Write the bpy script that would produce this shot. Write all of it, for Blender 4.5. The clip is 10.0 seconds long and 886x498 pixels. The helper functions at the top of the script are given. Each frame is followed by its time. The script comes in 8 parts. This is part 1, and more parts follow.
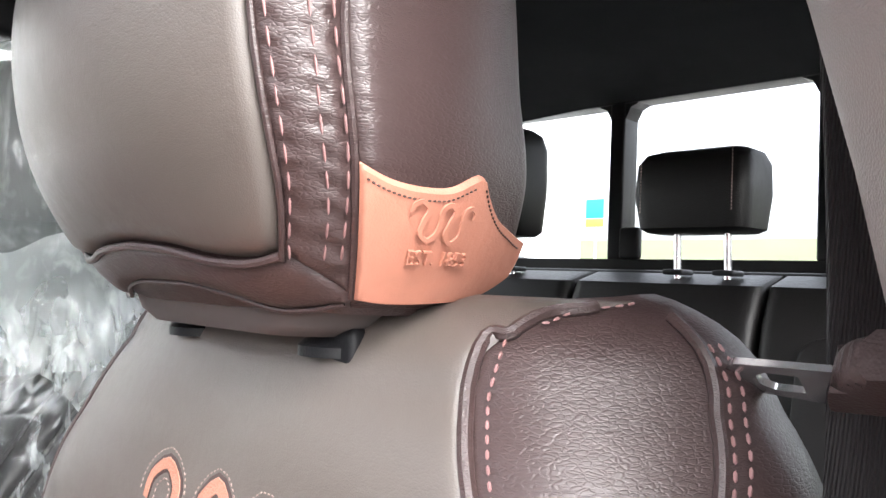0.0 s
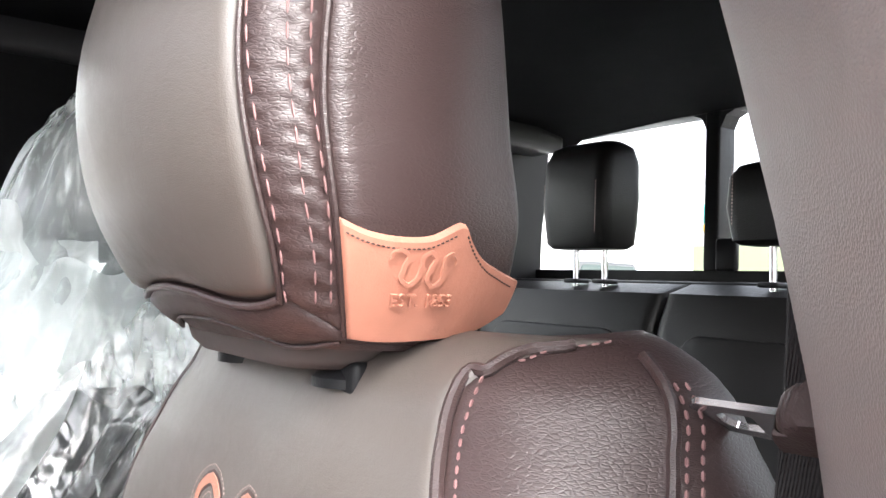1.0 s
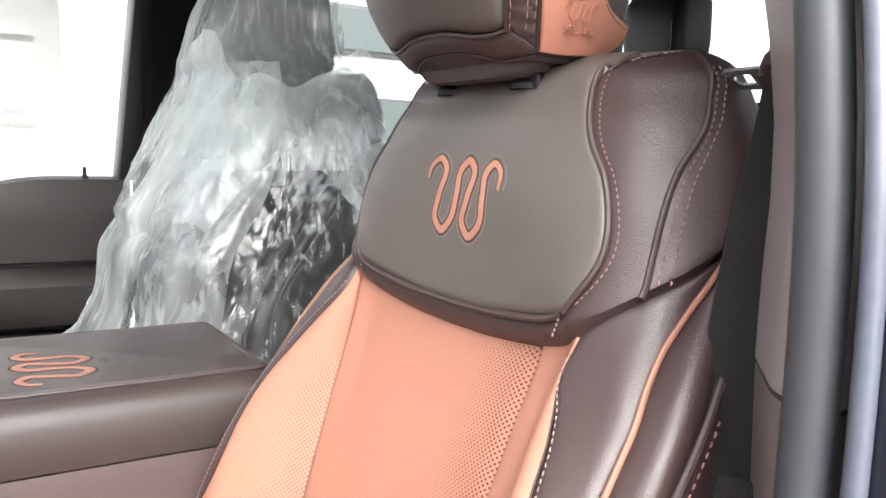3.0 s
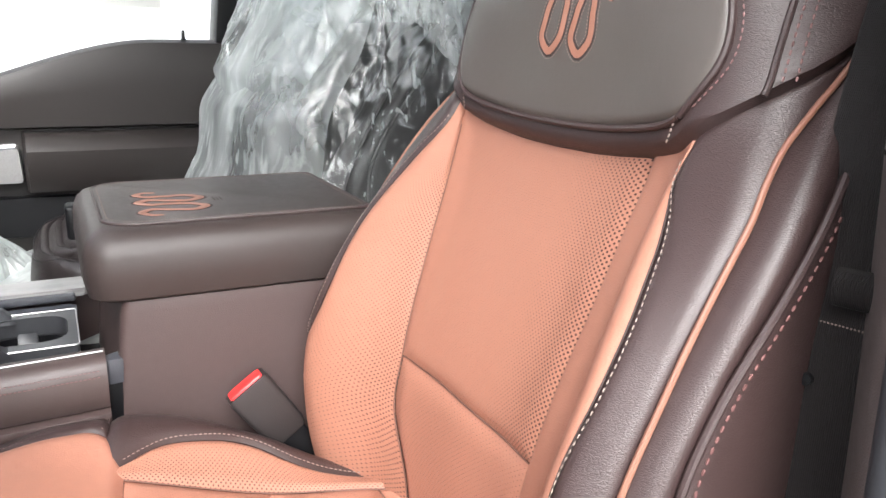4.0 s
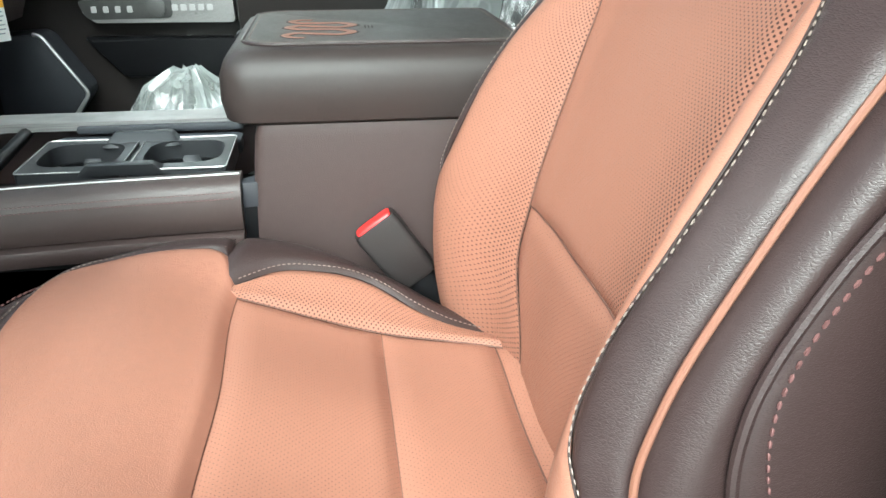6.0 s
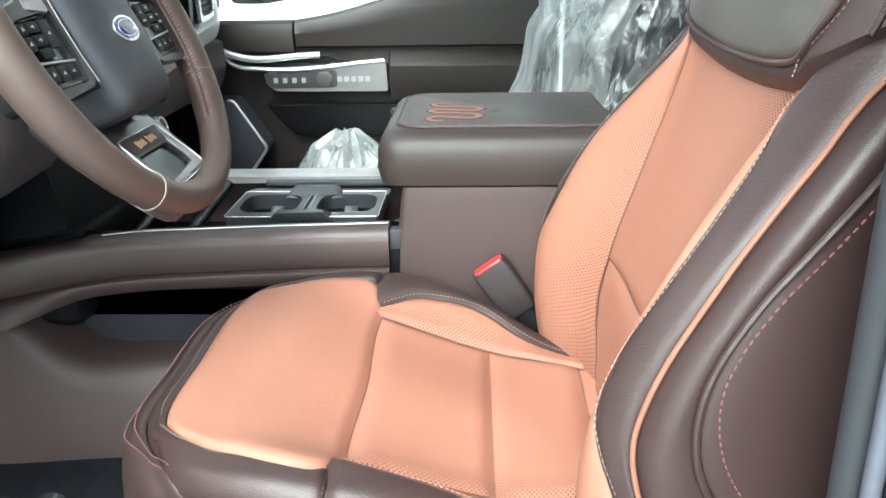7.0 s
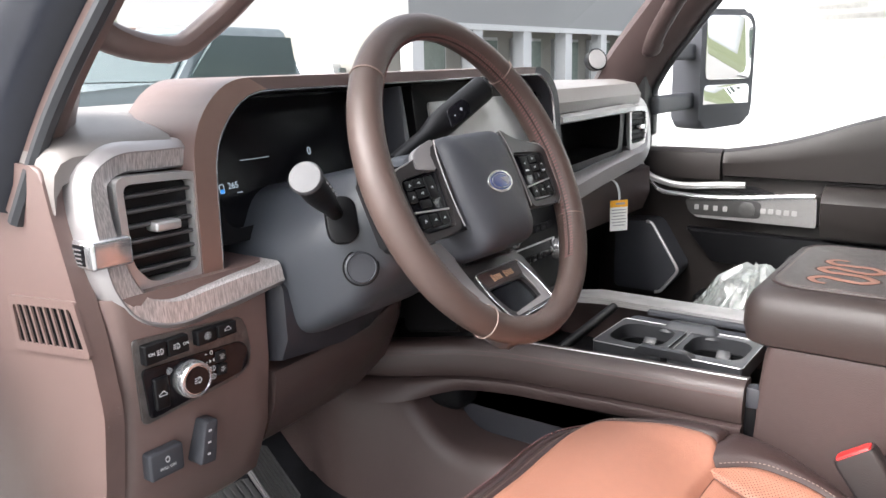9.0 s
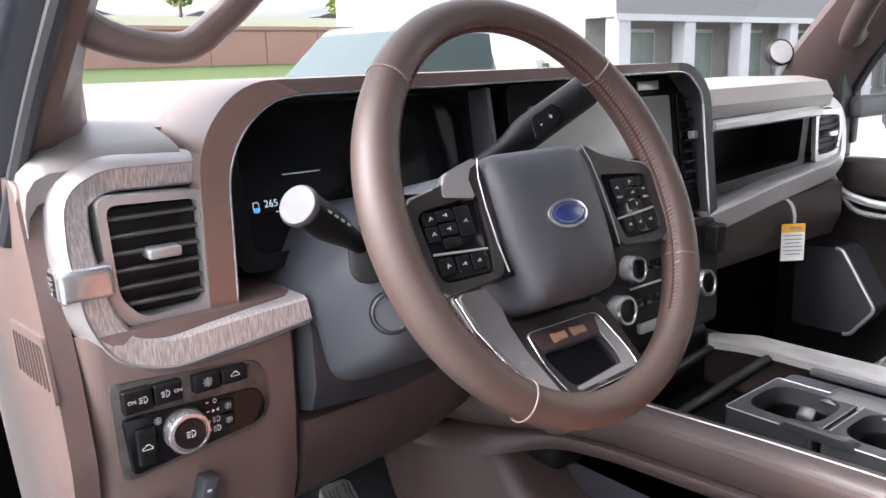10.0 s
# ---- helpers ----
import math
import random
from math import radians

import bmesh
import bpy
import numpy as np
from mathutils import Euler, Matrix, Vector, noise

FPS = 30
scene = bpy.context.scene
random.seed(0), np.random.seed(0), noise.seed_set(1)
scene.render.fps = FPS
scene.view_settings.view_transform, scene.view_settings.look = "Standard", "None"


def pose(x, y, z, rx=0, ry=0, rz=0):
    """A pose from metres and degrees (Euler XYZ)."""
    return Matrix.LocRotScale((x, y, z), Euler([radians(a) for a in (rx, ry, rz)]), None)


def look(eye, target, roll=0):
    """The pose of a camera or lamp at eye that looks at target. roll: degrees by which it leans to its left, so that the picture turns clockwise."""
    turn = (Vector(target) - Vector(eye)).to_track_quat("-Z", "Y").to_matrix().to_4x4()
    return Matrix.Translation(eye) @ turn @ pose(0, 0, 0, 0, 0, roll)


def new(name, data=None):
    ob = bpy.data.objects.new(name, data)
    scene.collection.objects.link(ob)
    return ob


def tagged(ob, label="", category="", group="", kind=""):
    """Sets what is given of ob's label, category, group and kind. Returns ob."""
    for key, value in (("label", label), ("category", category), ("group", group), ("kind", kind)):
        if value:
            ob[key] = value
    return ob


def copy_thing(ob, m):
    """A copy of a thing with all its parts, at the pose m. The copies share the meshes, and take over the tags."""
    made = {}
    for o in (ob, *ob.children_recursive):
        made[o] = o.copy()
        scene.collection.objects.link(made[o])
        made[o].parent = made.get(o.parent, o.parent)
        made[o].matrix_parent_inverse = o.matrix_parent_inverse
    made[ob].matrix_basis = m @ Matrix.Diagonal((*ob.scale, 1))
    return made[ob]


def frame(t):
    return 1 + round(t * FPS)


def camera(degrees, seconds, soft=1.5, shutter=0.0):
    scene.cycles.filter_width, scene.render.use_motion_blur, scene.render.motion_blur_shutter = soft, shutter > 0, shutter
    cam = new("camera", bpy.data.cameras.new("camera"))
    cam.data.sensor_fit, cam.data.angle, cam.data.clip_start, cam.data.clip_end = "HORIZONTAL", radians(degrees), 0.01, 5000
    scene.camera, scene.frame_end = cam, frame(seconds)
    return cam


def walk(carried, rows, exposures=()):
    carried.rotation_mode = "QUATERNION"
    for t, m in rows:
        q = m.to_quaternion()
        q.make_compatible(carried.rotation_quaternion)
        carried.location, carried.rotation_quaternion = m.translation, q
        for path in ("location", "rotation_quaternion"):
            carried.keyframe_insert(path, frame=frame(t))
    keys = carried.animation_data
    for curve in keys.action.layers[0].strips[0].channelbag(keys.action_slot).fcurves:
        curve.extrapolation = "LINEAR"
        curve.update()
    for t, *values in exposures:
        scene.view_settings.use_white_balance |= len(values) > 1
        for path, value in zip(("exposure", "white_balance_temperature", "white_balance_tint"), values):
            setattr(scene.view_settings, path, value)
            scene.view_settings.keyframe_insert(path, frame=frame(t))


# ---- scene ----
cam = camera(58.8, 10.0)
PATH = [
    (0, (-0.733, 0.046, 0.997), (0.68, -1.367, 1.08), 2.3),
    (0.5, (-0.753, 0.004, 1.01), (0.793, -1.26, 1.118), 2.1),
    (1, (-0.782, 0.027, 1.011), (0.818, -1.17, 1.103), 2.0),
    (1.5, (-0.797, 0.111, 1.0), (0.781, -1.117, 1.048), 1.9),
    (2, (-0.831, 0.206, 0.982), (0.739, -1.032, 0.956), 2.0),
    (2.2, (-0.854, 0.23, 0.968), (0.728, -0.993, 0.903), 2.2),
    (3.3, (-1.001, 0.246, 0.899), (0.704, -0.748, 0.577), 1.6),
    (3.5, (-1.003, 0.252, 0.89), (0.713, -0.703, 0.509), 1.5),
    (4, (-0.984, 0.269, 0.856), (0.744, -0.598, 0.343), 1.2),
    (4.5, (-0.948, 0.245, 0.823), (0.799, -0.5, 0.195), 0.8),
    (5, (-0.92, 0.21, 0.793), (0.843, -0.418, 0.088), 1.2),
    (5.2, (-0.911, 0.188, 0.796), (0.856, -0.374, 0.044), 1.3),
    (6.3, (-0.99, 0.136, 0.798), (0.841, -0.009, 0.007), -0.5),
    (6.5, (-1.028, 0.136, 0.81), (0.815, 0.055, 0.038), -0.8),
    (7, (-1.158, 0.127, 0.881), (0.711, 0.201, 0.174), -0.9),
    (7.5, (-1.289, 0.094, 0.928), (0.594, 0.358, 0.306), -1.0),
    (8, (-1.383, 0.056, 0.958), (0.469, 0.577, 0.41), -1.1),
    (8.5, (-1.308, 0.023, 0.957), (0.447, 0.85, 0.47), -1.3),
    (9, (-1.149, -0.004, 0.943), (0.427, 1.141, 0.49), -1.4),
    (9.5, (-1.008, -0.021, 0.944), (0.379, 1.35, 0.501), -1.7),
    (10, (-0.916, 0.008, 0.942), (0.315, 1.519, 0.492), -1.9),
]
EXPOSURES = [(0.0, 3.2, 6300, 10), (1.0, 3.2, 6300, 10), (2.2, 2.95, 6350, 9), (3.5, 2.4, 6400, 9), (4.5, 2.2, 6120, 7), (5.2, 2.12, 6050, 3), (6.5, 2.24, 5800, -12), (7.5, 2.42, 6150, 5), (8.5, 2.4, 6400, 8), (9.0, 2.22, 6400, 10), (10.0, 2.4, 6250, 13)]
walk(cam, [(t, look(eye, target, roll)) for t, eye, target, roll in PATH], EXPOSURES)

# ---- light ----
world = bpy.data.worlds.new("overcast_sky")
world.use_nodes = True
scene.world = world
wn = world.node_tree.nodes
sky = wn.new("ShaderNodeTexSky")
sky.sky_type, sky.sun_disc = "NISHITA", False
sky.sun_elevation, sky.sun_rotation = radians(46), radians(290)
sky.air_density, sky.dust_density, sky.ozone_density = 1.0, 6.0, 1.0
wn["Background"].inputs["Strength"].default_value = 0.15
grey = wn.new("ShaderNodeHueSaturation")
grey.inputs["Saturation"].default_value = 0.25
world.node_tree.links.new(sky.outputs[0], grey.inputs["Color"])
world.node_tree.links.new(grey.outputs[0], wn["Background"].inputs["Color"])
sun_data = bpy.data.lights.new("sun", "SUN")
sun_data.energy, sun_data.angle, sun_data.color = 0.42, radians(50), (1.0, 0.96, 0.92)
sun = new("sun", sun_data)
sun.matrix_world = look((-6.0, 2.2, 7.1), (0, 0, 0.5))

# ---- materials ----


def material(name, colour, rough=0.5, metal=0.0, coat=0.0, var=0.12, scale=8.0, bump=0.0, bump_scale=400.0, spec=0.5):
    """A procedural surface: colour that drifts at two scales, roughness that drifts with it, and a fine relief."""
    m = bpy.data.materials.new(name)
    m.use_nodes = True
    nt = m.node_tree
    n, l = nt.nodes, nt.links
    b = n["Principled BSDF"]
    co = n.new("ShaderNodeTexCoord")
    big, fine = n.new("ShaderNodeTexNoise"), n.new("ShaderNodeTexNoise")
    big.inputs["Scale"].default_value, fine.inputs["Scale"].default_value = scale, scale * 14
    big.inputs["Detail"].default_value, fine.inputs["Detail"].default_value = 3, 2
    l.new(co.outputs["Object"], big.inputs["Vector"])
    l.new(co.outputs["Object"], fine.inputs["Vector"])
    add = n.new("ShaderNodeMath")
    add.operation = "ADD"
    l.new(big.outputs["Fac"], add.inputs[0])
    l.new(fine.outputs["Fac"], add.inputs[1])
    fac = n.new("ShaderNodeMapRange")
    fac.inputs["From Min"].default_value, fac.inputs["From Max"].default_value = 0.6, 1.4
    l.new(add.outputs[0], fac.inputs["Value"])
    mix = n.new("ShaderNodeMix")
    mix.data_type = "RGBA"
    mix.inputs["A"].default_value = (*[c * (1 - var) for c in colour], 1)
    mix.inputs["B"].default_value = (*[min(1, c * (1 + var)) for c in colour], 1)
    l.new(fac.outputs[0], mix.inputs["Factor"])
    l.new(mix.outputs["Result"], b.inputs["Base Color"])
    ro = n.new("ShaderNodeMapRange")
    ro.inputs["To Min"].default_value, ro.inputs["To Max"].default_value = rough * 0.88, min(1, rough * 1.12)
    l.new(fac.outputs[0], ro.inputs["Value"])
    l.new(ro.outputs[0], b.inputs["Roughness"])
    b.inputs["Metallic"].default_value, b.inputs["Coat Weight"].default_value = metal, coat
    b.inputs["Specular IOR Level"].default_value = spec
    if bump:
        v = n.new("ShaderNodeTexVoronoi")
        v.inputs["Scale"].default_value = bump_scale
        l.new(co.outputs["Object"], v.inputs["Vector"])
        bp = n.new("ShaderNodeBump")
        bp.inputs["Strength"].default_value, bp.inputs["Distance"].default_value = bump, 0.001
        l.new(v.outputs["Distance"], bp.inputs["Height"])
        l.new(bp.outputs[0], b.inputs["Normal"])
    return m


def leather(name, colour, rough, grain=420.0, strength=0.25, wrinkle=0.25, var=0.08, holes=None, stretch=(1, 1, 1), sheen=0.55):
    """Leather: pebbled grain parted by fine creases, soft wrinkles, slow drifts of tone.
    holes = (pitch, radius at u = u0, radius at u = u1, u0, u1): round perforation on the panel's own UV in metres, larger towards one edge."""
    m = material(name, colour, rough, var=var, scale=7)
    nt = m.node_tree
    n, l = nt.nodes, nt.links
    b = n["Principled BSDF"]
    b.inputs["Specular IOR Level"].default_value = sheen
    co = n["Texture Coordinate"]
    mp = n.new("ShaderNodeMapping")
    mp.inputs["Scale"].default_value = stretch
    l.new(co.outputs["Object"], mp.inputs["Vector"])
    warp = n.new("ShaderNodeTexNoise")
    warp.inputs["Scale"].default_value, warp.inputs["Detail"].default_value = grain * 0.6, 2
    l.new(mp.outputs[0], warp.inputs["Vector"])
    off = n.new("ShaderNodeVectorMath")
    off.operation = "MULTIPLY_ADD"
    off.inputs[1].default_value = (1.1 / grain,) * 3
    l.new(warp.outputs["Color"], off.inputs[0])
    l.new(mp.outputs[0], off.inputs[2])
    v = n.new("ShaderNodeTexVoronoi")
    v.feature = "DISTANCE_TO_EDGE"
    v.inputs["Scale"].default_value = grain
    l.new(off.outputs[0], v.inputs["Vector"])
    cr = n.new("ShaderNodeMapRange")
    cr.interpolation_type = "SMOOTHSTEP"
    cr.inputs["From Max"].default_value = 0.22
    l.new(v.outputs["Distance"], cr.inputs["Value"])
    w = n.new("ShaderNodeTexNoise")
    w.inputs["Scale"].default_value, w.inputs["Detail"].default_value, w.inputs["Distortion"].default_value = 170, 3, 0.5
    l.new(mp.outputs[0], w.inputs["Vector"])
    b1, b2 = n.new("ShaderNodeBump"), n.new("ShaderNodeBump")
    b1.inputs["Strength"].default_value, b1.inputs["Distance"].default_value = strength, 0.0005
    b2.inputs["Strength"].default_value, b2.inputs["Distance"].default_value = wrinkle, 0.003
    l.new(cr.outputs[0], b1.inputs["Height"])
    l.new(w.outputs["Fac"], b2.inputs["Height"])
    l.new(b1.outputs[0], b2.inputs["Normal"])
    out = b2.outputs[0]
    if holes:
        pitch, r0, r1, u0, u1 = holes
        sx = n.new("ShaderNodeSeparateXYZ")
        l.new(co.outputs["UV"], sx.inputs[0])
        rad = n.new("ShaderNodeMapRange")
        for key, val in (("From Min", u0), ("From Max", u1), ("To Min", r0), ("To Max", r1)):
            rad.inputs[key].default_value = val
        l.new(sx.outputs["X"], rad.inputs["Value"])
        mh = n.new("ShaderNodeMapping")
        mh.inputs["Rotation"].default_value = (0, 0, radians(45))
        mh.inputs["Scale"].default_value = (1 / pitch, 1 / pitch, 1)
        l.new(co.outputs["UV"], mh.inputs["Vector"])
        fr, sb, ln = (n.new("ShaderNodeVectorMath") for _ in range(3))
        fr.operation, sb.operation, ln.operation = "FRACTION", "SUBTRACT", "LENGTH"
        sb.inputs[1].default_value = (0.5, 0.5, 0)
        l.new(mh.outputs[0], fr.inputs[0])
        l.new(fr.outputs[0], sb.inputs[0])
        l.new(sb.outputs[0], ln.inputs[0])
        df, hr = n.new("ShaderNodeMath"), n.new("ShaderNodeMapRange")
        df.operation = "SUBTRACT"
        l.new(ln.outputs["Value"], df.inputs[0])
        l.new(rad.outputs[0], df.inputs[1])
        hr.inputs["From Min"].default_value, hr.inputs["From Max"].default_value = -0.03, 0.05
        l.new(df.outputs[0], hr.inputs["Value"])
        dark = n.new("ShaderNodeMix")
        dark.data_type = "RGBA"
        dark.inputs["A"].default_value = (0.045, 0.02, 0.015, 1)
        l.new(n["Mix"].outputs["Result"], dark.inputs["B"])
        l.new(hr.outputs[0], dark.inputs["Factor"])
        l.new(dark.outputs["Result"], b.inputs["Base Color"])
        b3 = n.new("ShaderNodeBump")
        b3.inputs["Strength"].default_value, b3.inputs["Distance"].default_value = 0.6, 0.001
        l.new(hr.outputs[0], b3.inputs["Height"])
        l.new(out, b3.inputs["Normal"])
        out = b3.outputs[0]
    l.new(out, b.inputs["Normal"])
    return m


def sheer(name, colour, solid, rough=0.25, scale=9.0, spread=0.35):
    """Clear film or glass: mostly let through, the rest a glossy skin; creased film is milky in folds."""
    m = bpy.data.materials.new(name)
    m.use_nodes = True
    n, l = m.node_tree.nodes, m.node_tree.links
    b = n["Principled BSDF"]
    b.inputs["Base Color"].default_value, b.inputs["Roughness"].default_value = (*colour, 1), rough
    tr, mx = n.new("ShaderNodeBsdfTransparent"), n.new("ShaderNodeMixShader")
    co, no = n.new("ShaderNodeTexCoord"), n.new("ShaderNodeTexNoise")
    no.inputs["Scale"].default_value, no.inputs["Detail"].default_value = scale, 4
    l.new(co.outputs["Object"], no.inputs["Vector"])
    mr = n.new("ShaderNodeMapRange")
    mr.inputs["From Min"].default_value, mr.inputs["From Max"].default_value = 0.35, 0.65
    mr.inputs["To Min"].default_value, mr.inputs["To Max"].default_value = max(0, solid - spread), min(1, solid + spread)
    l.new(no.outputs["Fac"], mr.inputs["Value"])
    l.new(mr.outputs[0], mx.inputs["Fac"])
    l.new(tr.outputs[0], mx.inputs[1])
    l.new(b.outputs[0], mx.inputs[2])
    l.new(mx.outputs[0], n["Material Output"].inputs["Surface"])
    return m


def brushed(name, colour, rough, stretch, metal=0.9, deep=0.72):
    """Streaked metal or engraved wood-look metal: fine strokes along one way."""
    m = material(name, colour, rough, metal, var=0.04)
    n, l = m.node_tree.nodes, m.node_tree.links
    mp, no, bp = n.new("ShaderNodeMapping"), n.new("ShaderNodeTexNoise"), n.new("ShaderNodeBump")
    mp.inputs["Scale"].default_value = stretch
    mp.inputs["Rotation"].default_value = (0.3, 0.5, 0.2)
    no.inputs["Scale"].default_value, no.inputs["Detail"].default_value = 60, 4
    l.new(n["Texture Coordinate"].outputs["Object"], mp.inputs["Vector"])
    l.new(mp.outputs[0], no.inputs["Vector"])
    rp = n.new("ShaderNodeMapRange")
    rp.inputs["From Min"].default_value, rp.inputs["From Max"].default_value = 0.38, 0.62
    l.new(no.outputs["Fac"], rp.inputs["Value"])
    mx = n.new("ShaderNodeMix")
    mx.data_type = "RGBA"
    mx.inputs["A"].default_value = (*[c * deep for c in colour], 1)
    l.new(n["Mix"].outputs["Result"], mx.inputs["B"])
    l.new(rp.outputs[0], mx.inputs["Factor"])
    l.new(mx.outputs["Result"], n["Principled BSDF"].inputs["Base Color"])
    bp.inputs["Strength"].default_value, bp.inputs["Distance"].default_value = 0.12, 0.0006
    l.new(no.outputs["Fac"], bp.inputs["Height"])
    l.new(bp.outputs[0], n["Principled BSDF"].inputs["Normal"])
    return m


def glowing(name, colour, power):
    m = bpy.data.materials.new(name)
    m.use_nodes = True
    b = m.node_tree.nodes["Principled BSDF"]
    b.inputs["Base Color"].default_value = (*colour, 1)
    b.inputs["Emission Color"].default_value, b.inputs["Emission Strength"].default_value = (*colour, 1), power
    return m


BROWN = (0.037, 0.0215, 0.0205)
COPPER = (0.305, 0.139, 0.096)
m_leather = leather("brown_leather", BROWN, 0.43, 540, 0.27, 0.05, stretch=(0.6, 0.6, 1.6), sheen=0.55)
m_smooth = leather("smooth_brown_leather", (0.074, 0.061, 0.054), 0.40, 900, 0.12, 0.05, 0.05)
m_copper = leather("copper_leather", COPPER, 0.50, 520, 0.25, 0.10, 0.07, sheen=0.3)
m_perf = leather("finely_perforated_copper_leather", COPPER, 0.50, 520, 0.2, 0.08, 0.05, (0.0034, 0.09, 0.09, 0, 1), sheen=0.25)
m_perf_wide = leather("perforated_copper_leather", COPPER, 0.50, 520, 0.2, 0.08, 0.05, (0.0034, 0.24, 0.07, 0.012, 0.085), sheen=0.25)
m_perf_side = leather("side_perforated_copper_leather", COPPER, 0.50, 520, 0.2, 0.08, 0.05, (0.0036, 0.20, 0.10, 0.01, 0.05), sheen=0.25)
m_perf_seat = leather("seat_perforated_copper_leather", COPPER, 0.50, 520, 0.2, 0.08, 0.05, (0.0034, 0.23, 0.09, 0.004, 0.04), sheen=0.25)
m_patch = leather("tan_leather_patch", (0.38, 0.160, 0.108), 0.52, 900, 0.15, 0.12, 0.1)
m_piping = material("copper_piping", (0.21, 0.092, 0.060), 0.5, var=0.05)
m_thread_dark = material("dark_thread", (0.035, 0.02, 0.018), 0.7)
m_thread_red = material("red_brown_thread", (0.16, 0.075, 0.072), 0.6)
m_thread_rose = material("rose_thread", (0.24, 0.13, 0.127), 0.6)
m_thread_pale = material("pale_thread", (0.25, 0.195, 0.17), 0.6)
m_thread_grey = material("grey_thread", (0.22, 0.16, 0.14), 0.6)
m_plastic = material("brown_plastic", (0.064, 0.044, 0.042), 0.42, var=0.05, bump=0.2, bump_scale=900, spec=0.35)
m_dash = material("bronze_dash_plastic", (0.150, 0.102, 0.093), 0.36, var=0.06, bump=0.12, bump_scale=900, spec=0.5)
m_pad = material("soft_grey_brown_pad", (0.21, 0.19, 0.182), 0.36, var=0.05, bump=0.2, bump_scale=1000, spec=0.6)
m_black = material("black_plastic", (0.006, 0.006, 0.007), 0.45, var=0.1, bump=0.12, bump_scale=900, spec=0.25)
m_slate = material("slate_plastic", (0.046, 0.048, 0.057), 0.5, var=0.06, bump=0.25, bump_scale=900)
m_column = material("blue_grey_plastic", (0.056, 0.061, 0.072), 0.40, var=0.05, bump=0.2, bump_scale=900)
m_dark_slate = material("dark_slate_plastic", (0.026, 0.027, 0.034), 0.42, var=0.05, bump=0.2, bump_scale=900)
m_pillar_black = material("black_pillar_cloth", (0.0035, 0.0035, 0.004), 0.8, var=0.1, spec=0.12)
m_lid = leather("lid_leather", (0.041, 0.031, 0.029), 0.42, 800, 0.15, 0.06, 0.05, sheen=0.42)
m_gloss = material("gloss_black", (0.006, 0.006, 0.008), 0.16, var=0.02, spec=0.3)
m_chrome = material("satin_chrome", (0.70, 0.70, 0.72), 0.2, 0.85, var=0.04)
m_alu = material("brushed_aluminium", (0.55, 0.54, 0.54), 0.32, 0.6, var=0.05)
m_carpet = material("black_carpet", (0.020, 0.021, 0.025), 0.95, var=0.4, scale=40, bump=0.8, bump_scale=1200, spec=0.1)
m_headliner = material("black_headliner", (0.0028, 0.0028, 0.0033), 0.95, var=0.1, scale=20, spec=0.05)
m_cloth = material("belt_webbing", (0.055, 0.045, 0.043), 0.75, var=0.15, scale=30)
m_red = material("red_button", (0.75, 0.03, 0.03), 0.35)
m_rear = material("black_rear_leather", (0.005, 0.0045, 0.0045), 0.45, var=0.1, bump=0.3, bump_scale=420, spec=0.2)
m_paint = material("blue_grey_paint", (0.08, 0.086, 0.11), 0.3, coat=0.5)
m_dark_paint = material("dark_blue_paint", (0.010, 0.012, 0.020), 0.35, coat=0.15)
m_door = material("dark_brown_door_trim", (0.019, 0.015, 0.014), 0.5, var=0.06, bump=0.2, bump_scale=800)
m_rubber = material("rubber_seal", (0.032, 0.034, 0.039), 0.5)
m_tyre = material("tyre_rubber", (0.02, 0.02, 0.022), 0.7)
m_wheel_leather = leather("wheel_leather", (0.080, 0.054, 0.047), 0.40, 800, 0.24, 0.05)
m_hoop = brushed("engraved_silver_trim", (0.66, 0.62, 0.615), 0.30, (12, 12, 0.9), 0.5, 0.60)
m_satin = material("satin_silver", (0.42, 0.40, 0.405), 0.38, 0.6, var=0.03)
m_brush = brushed("brushed_metal_plate", (0.44, 0.432, 0.43), 0.38, (0.4, 0.3, 14), 0.55)


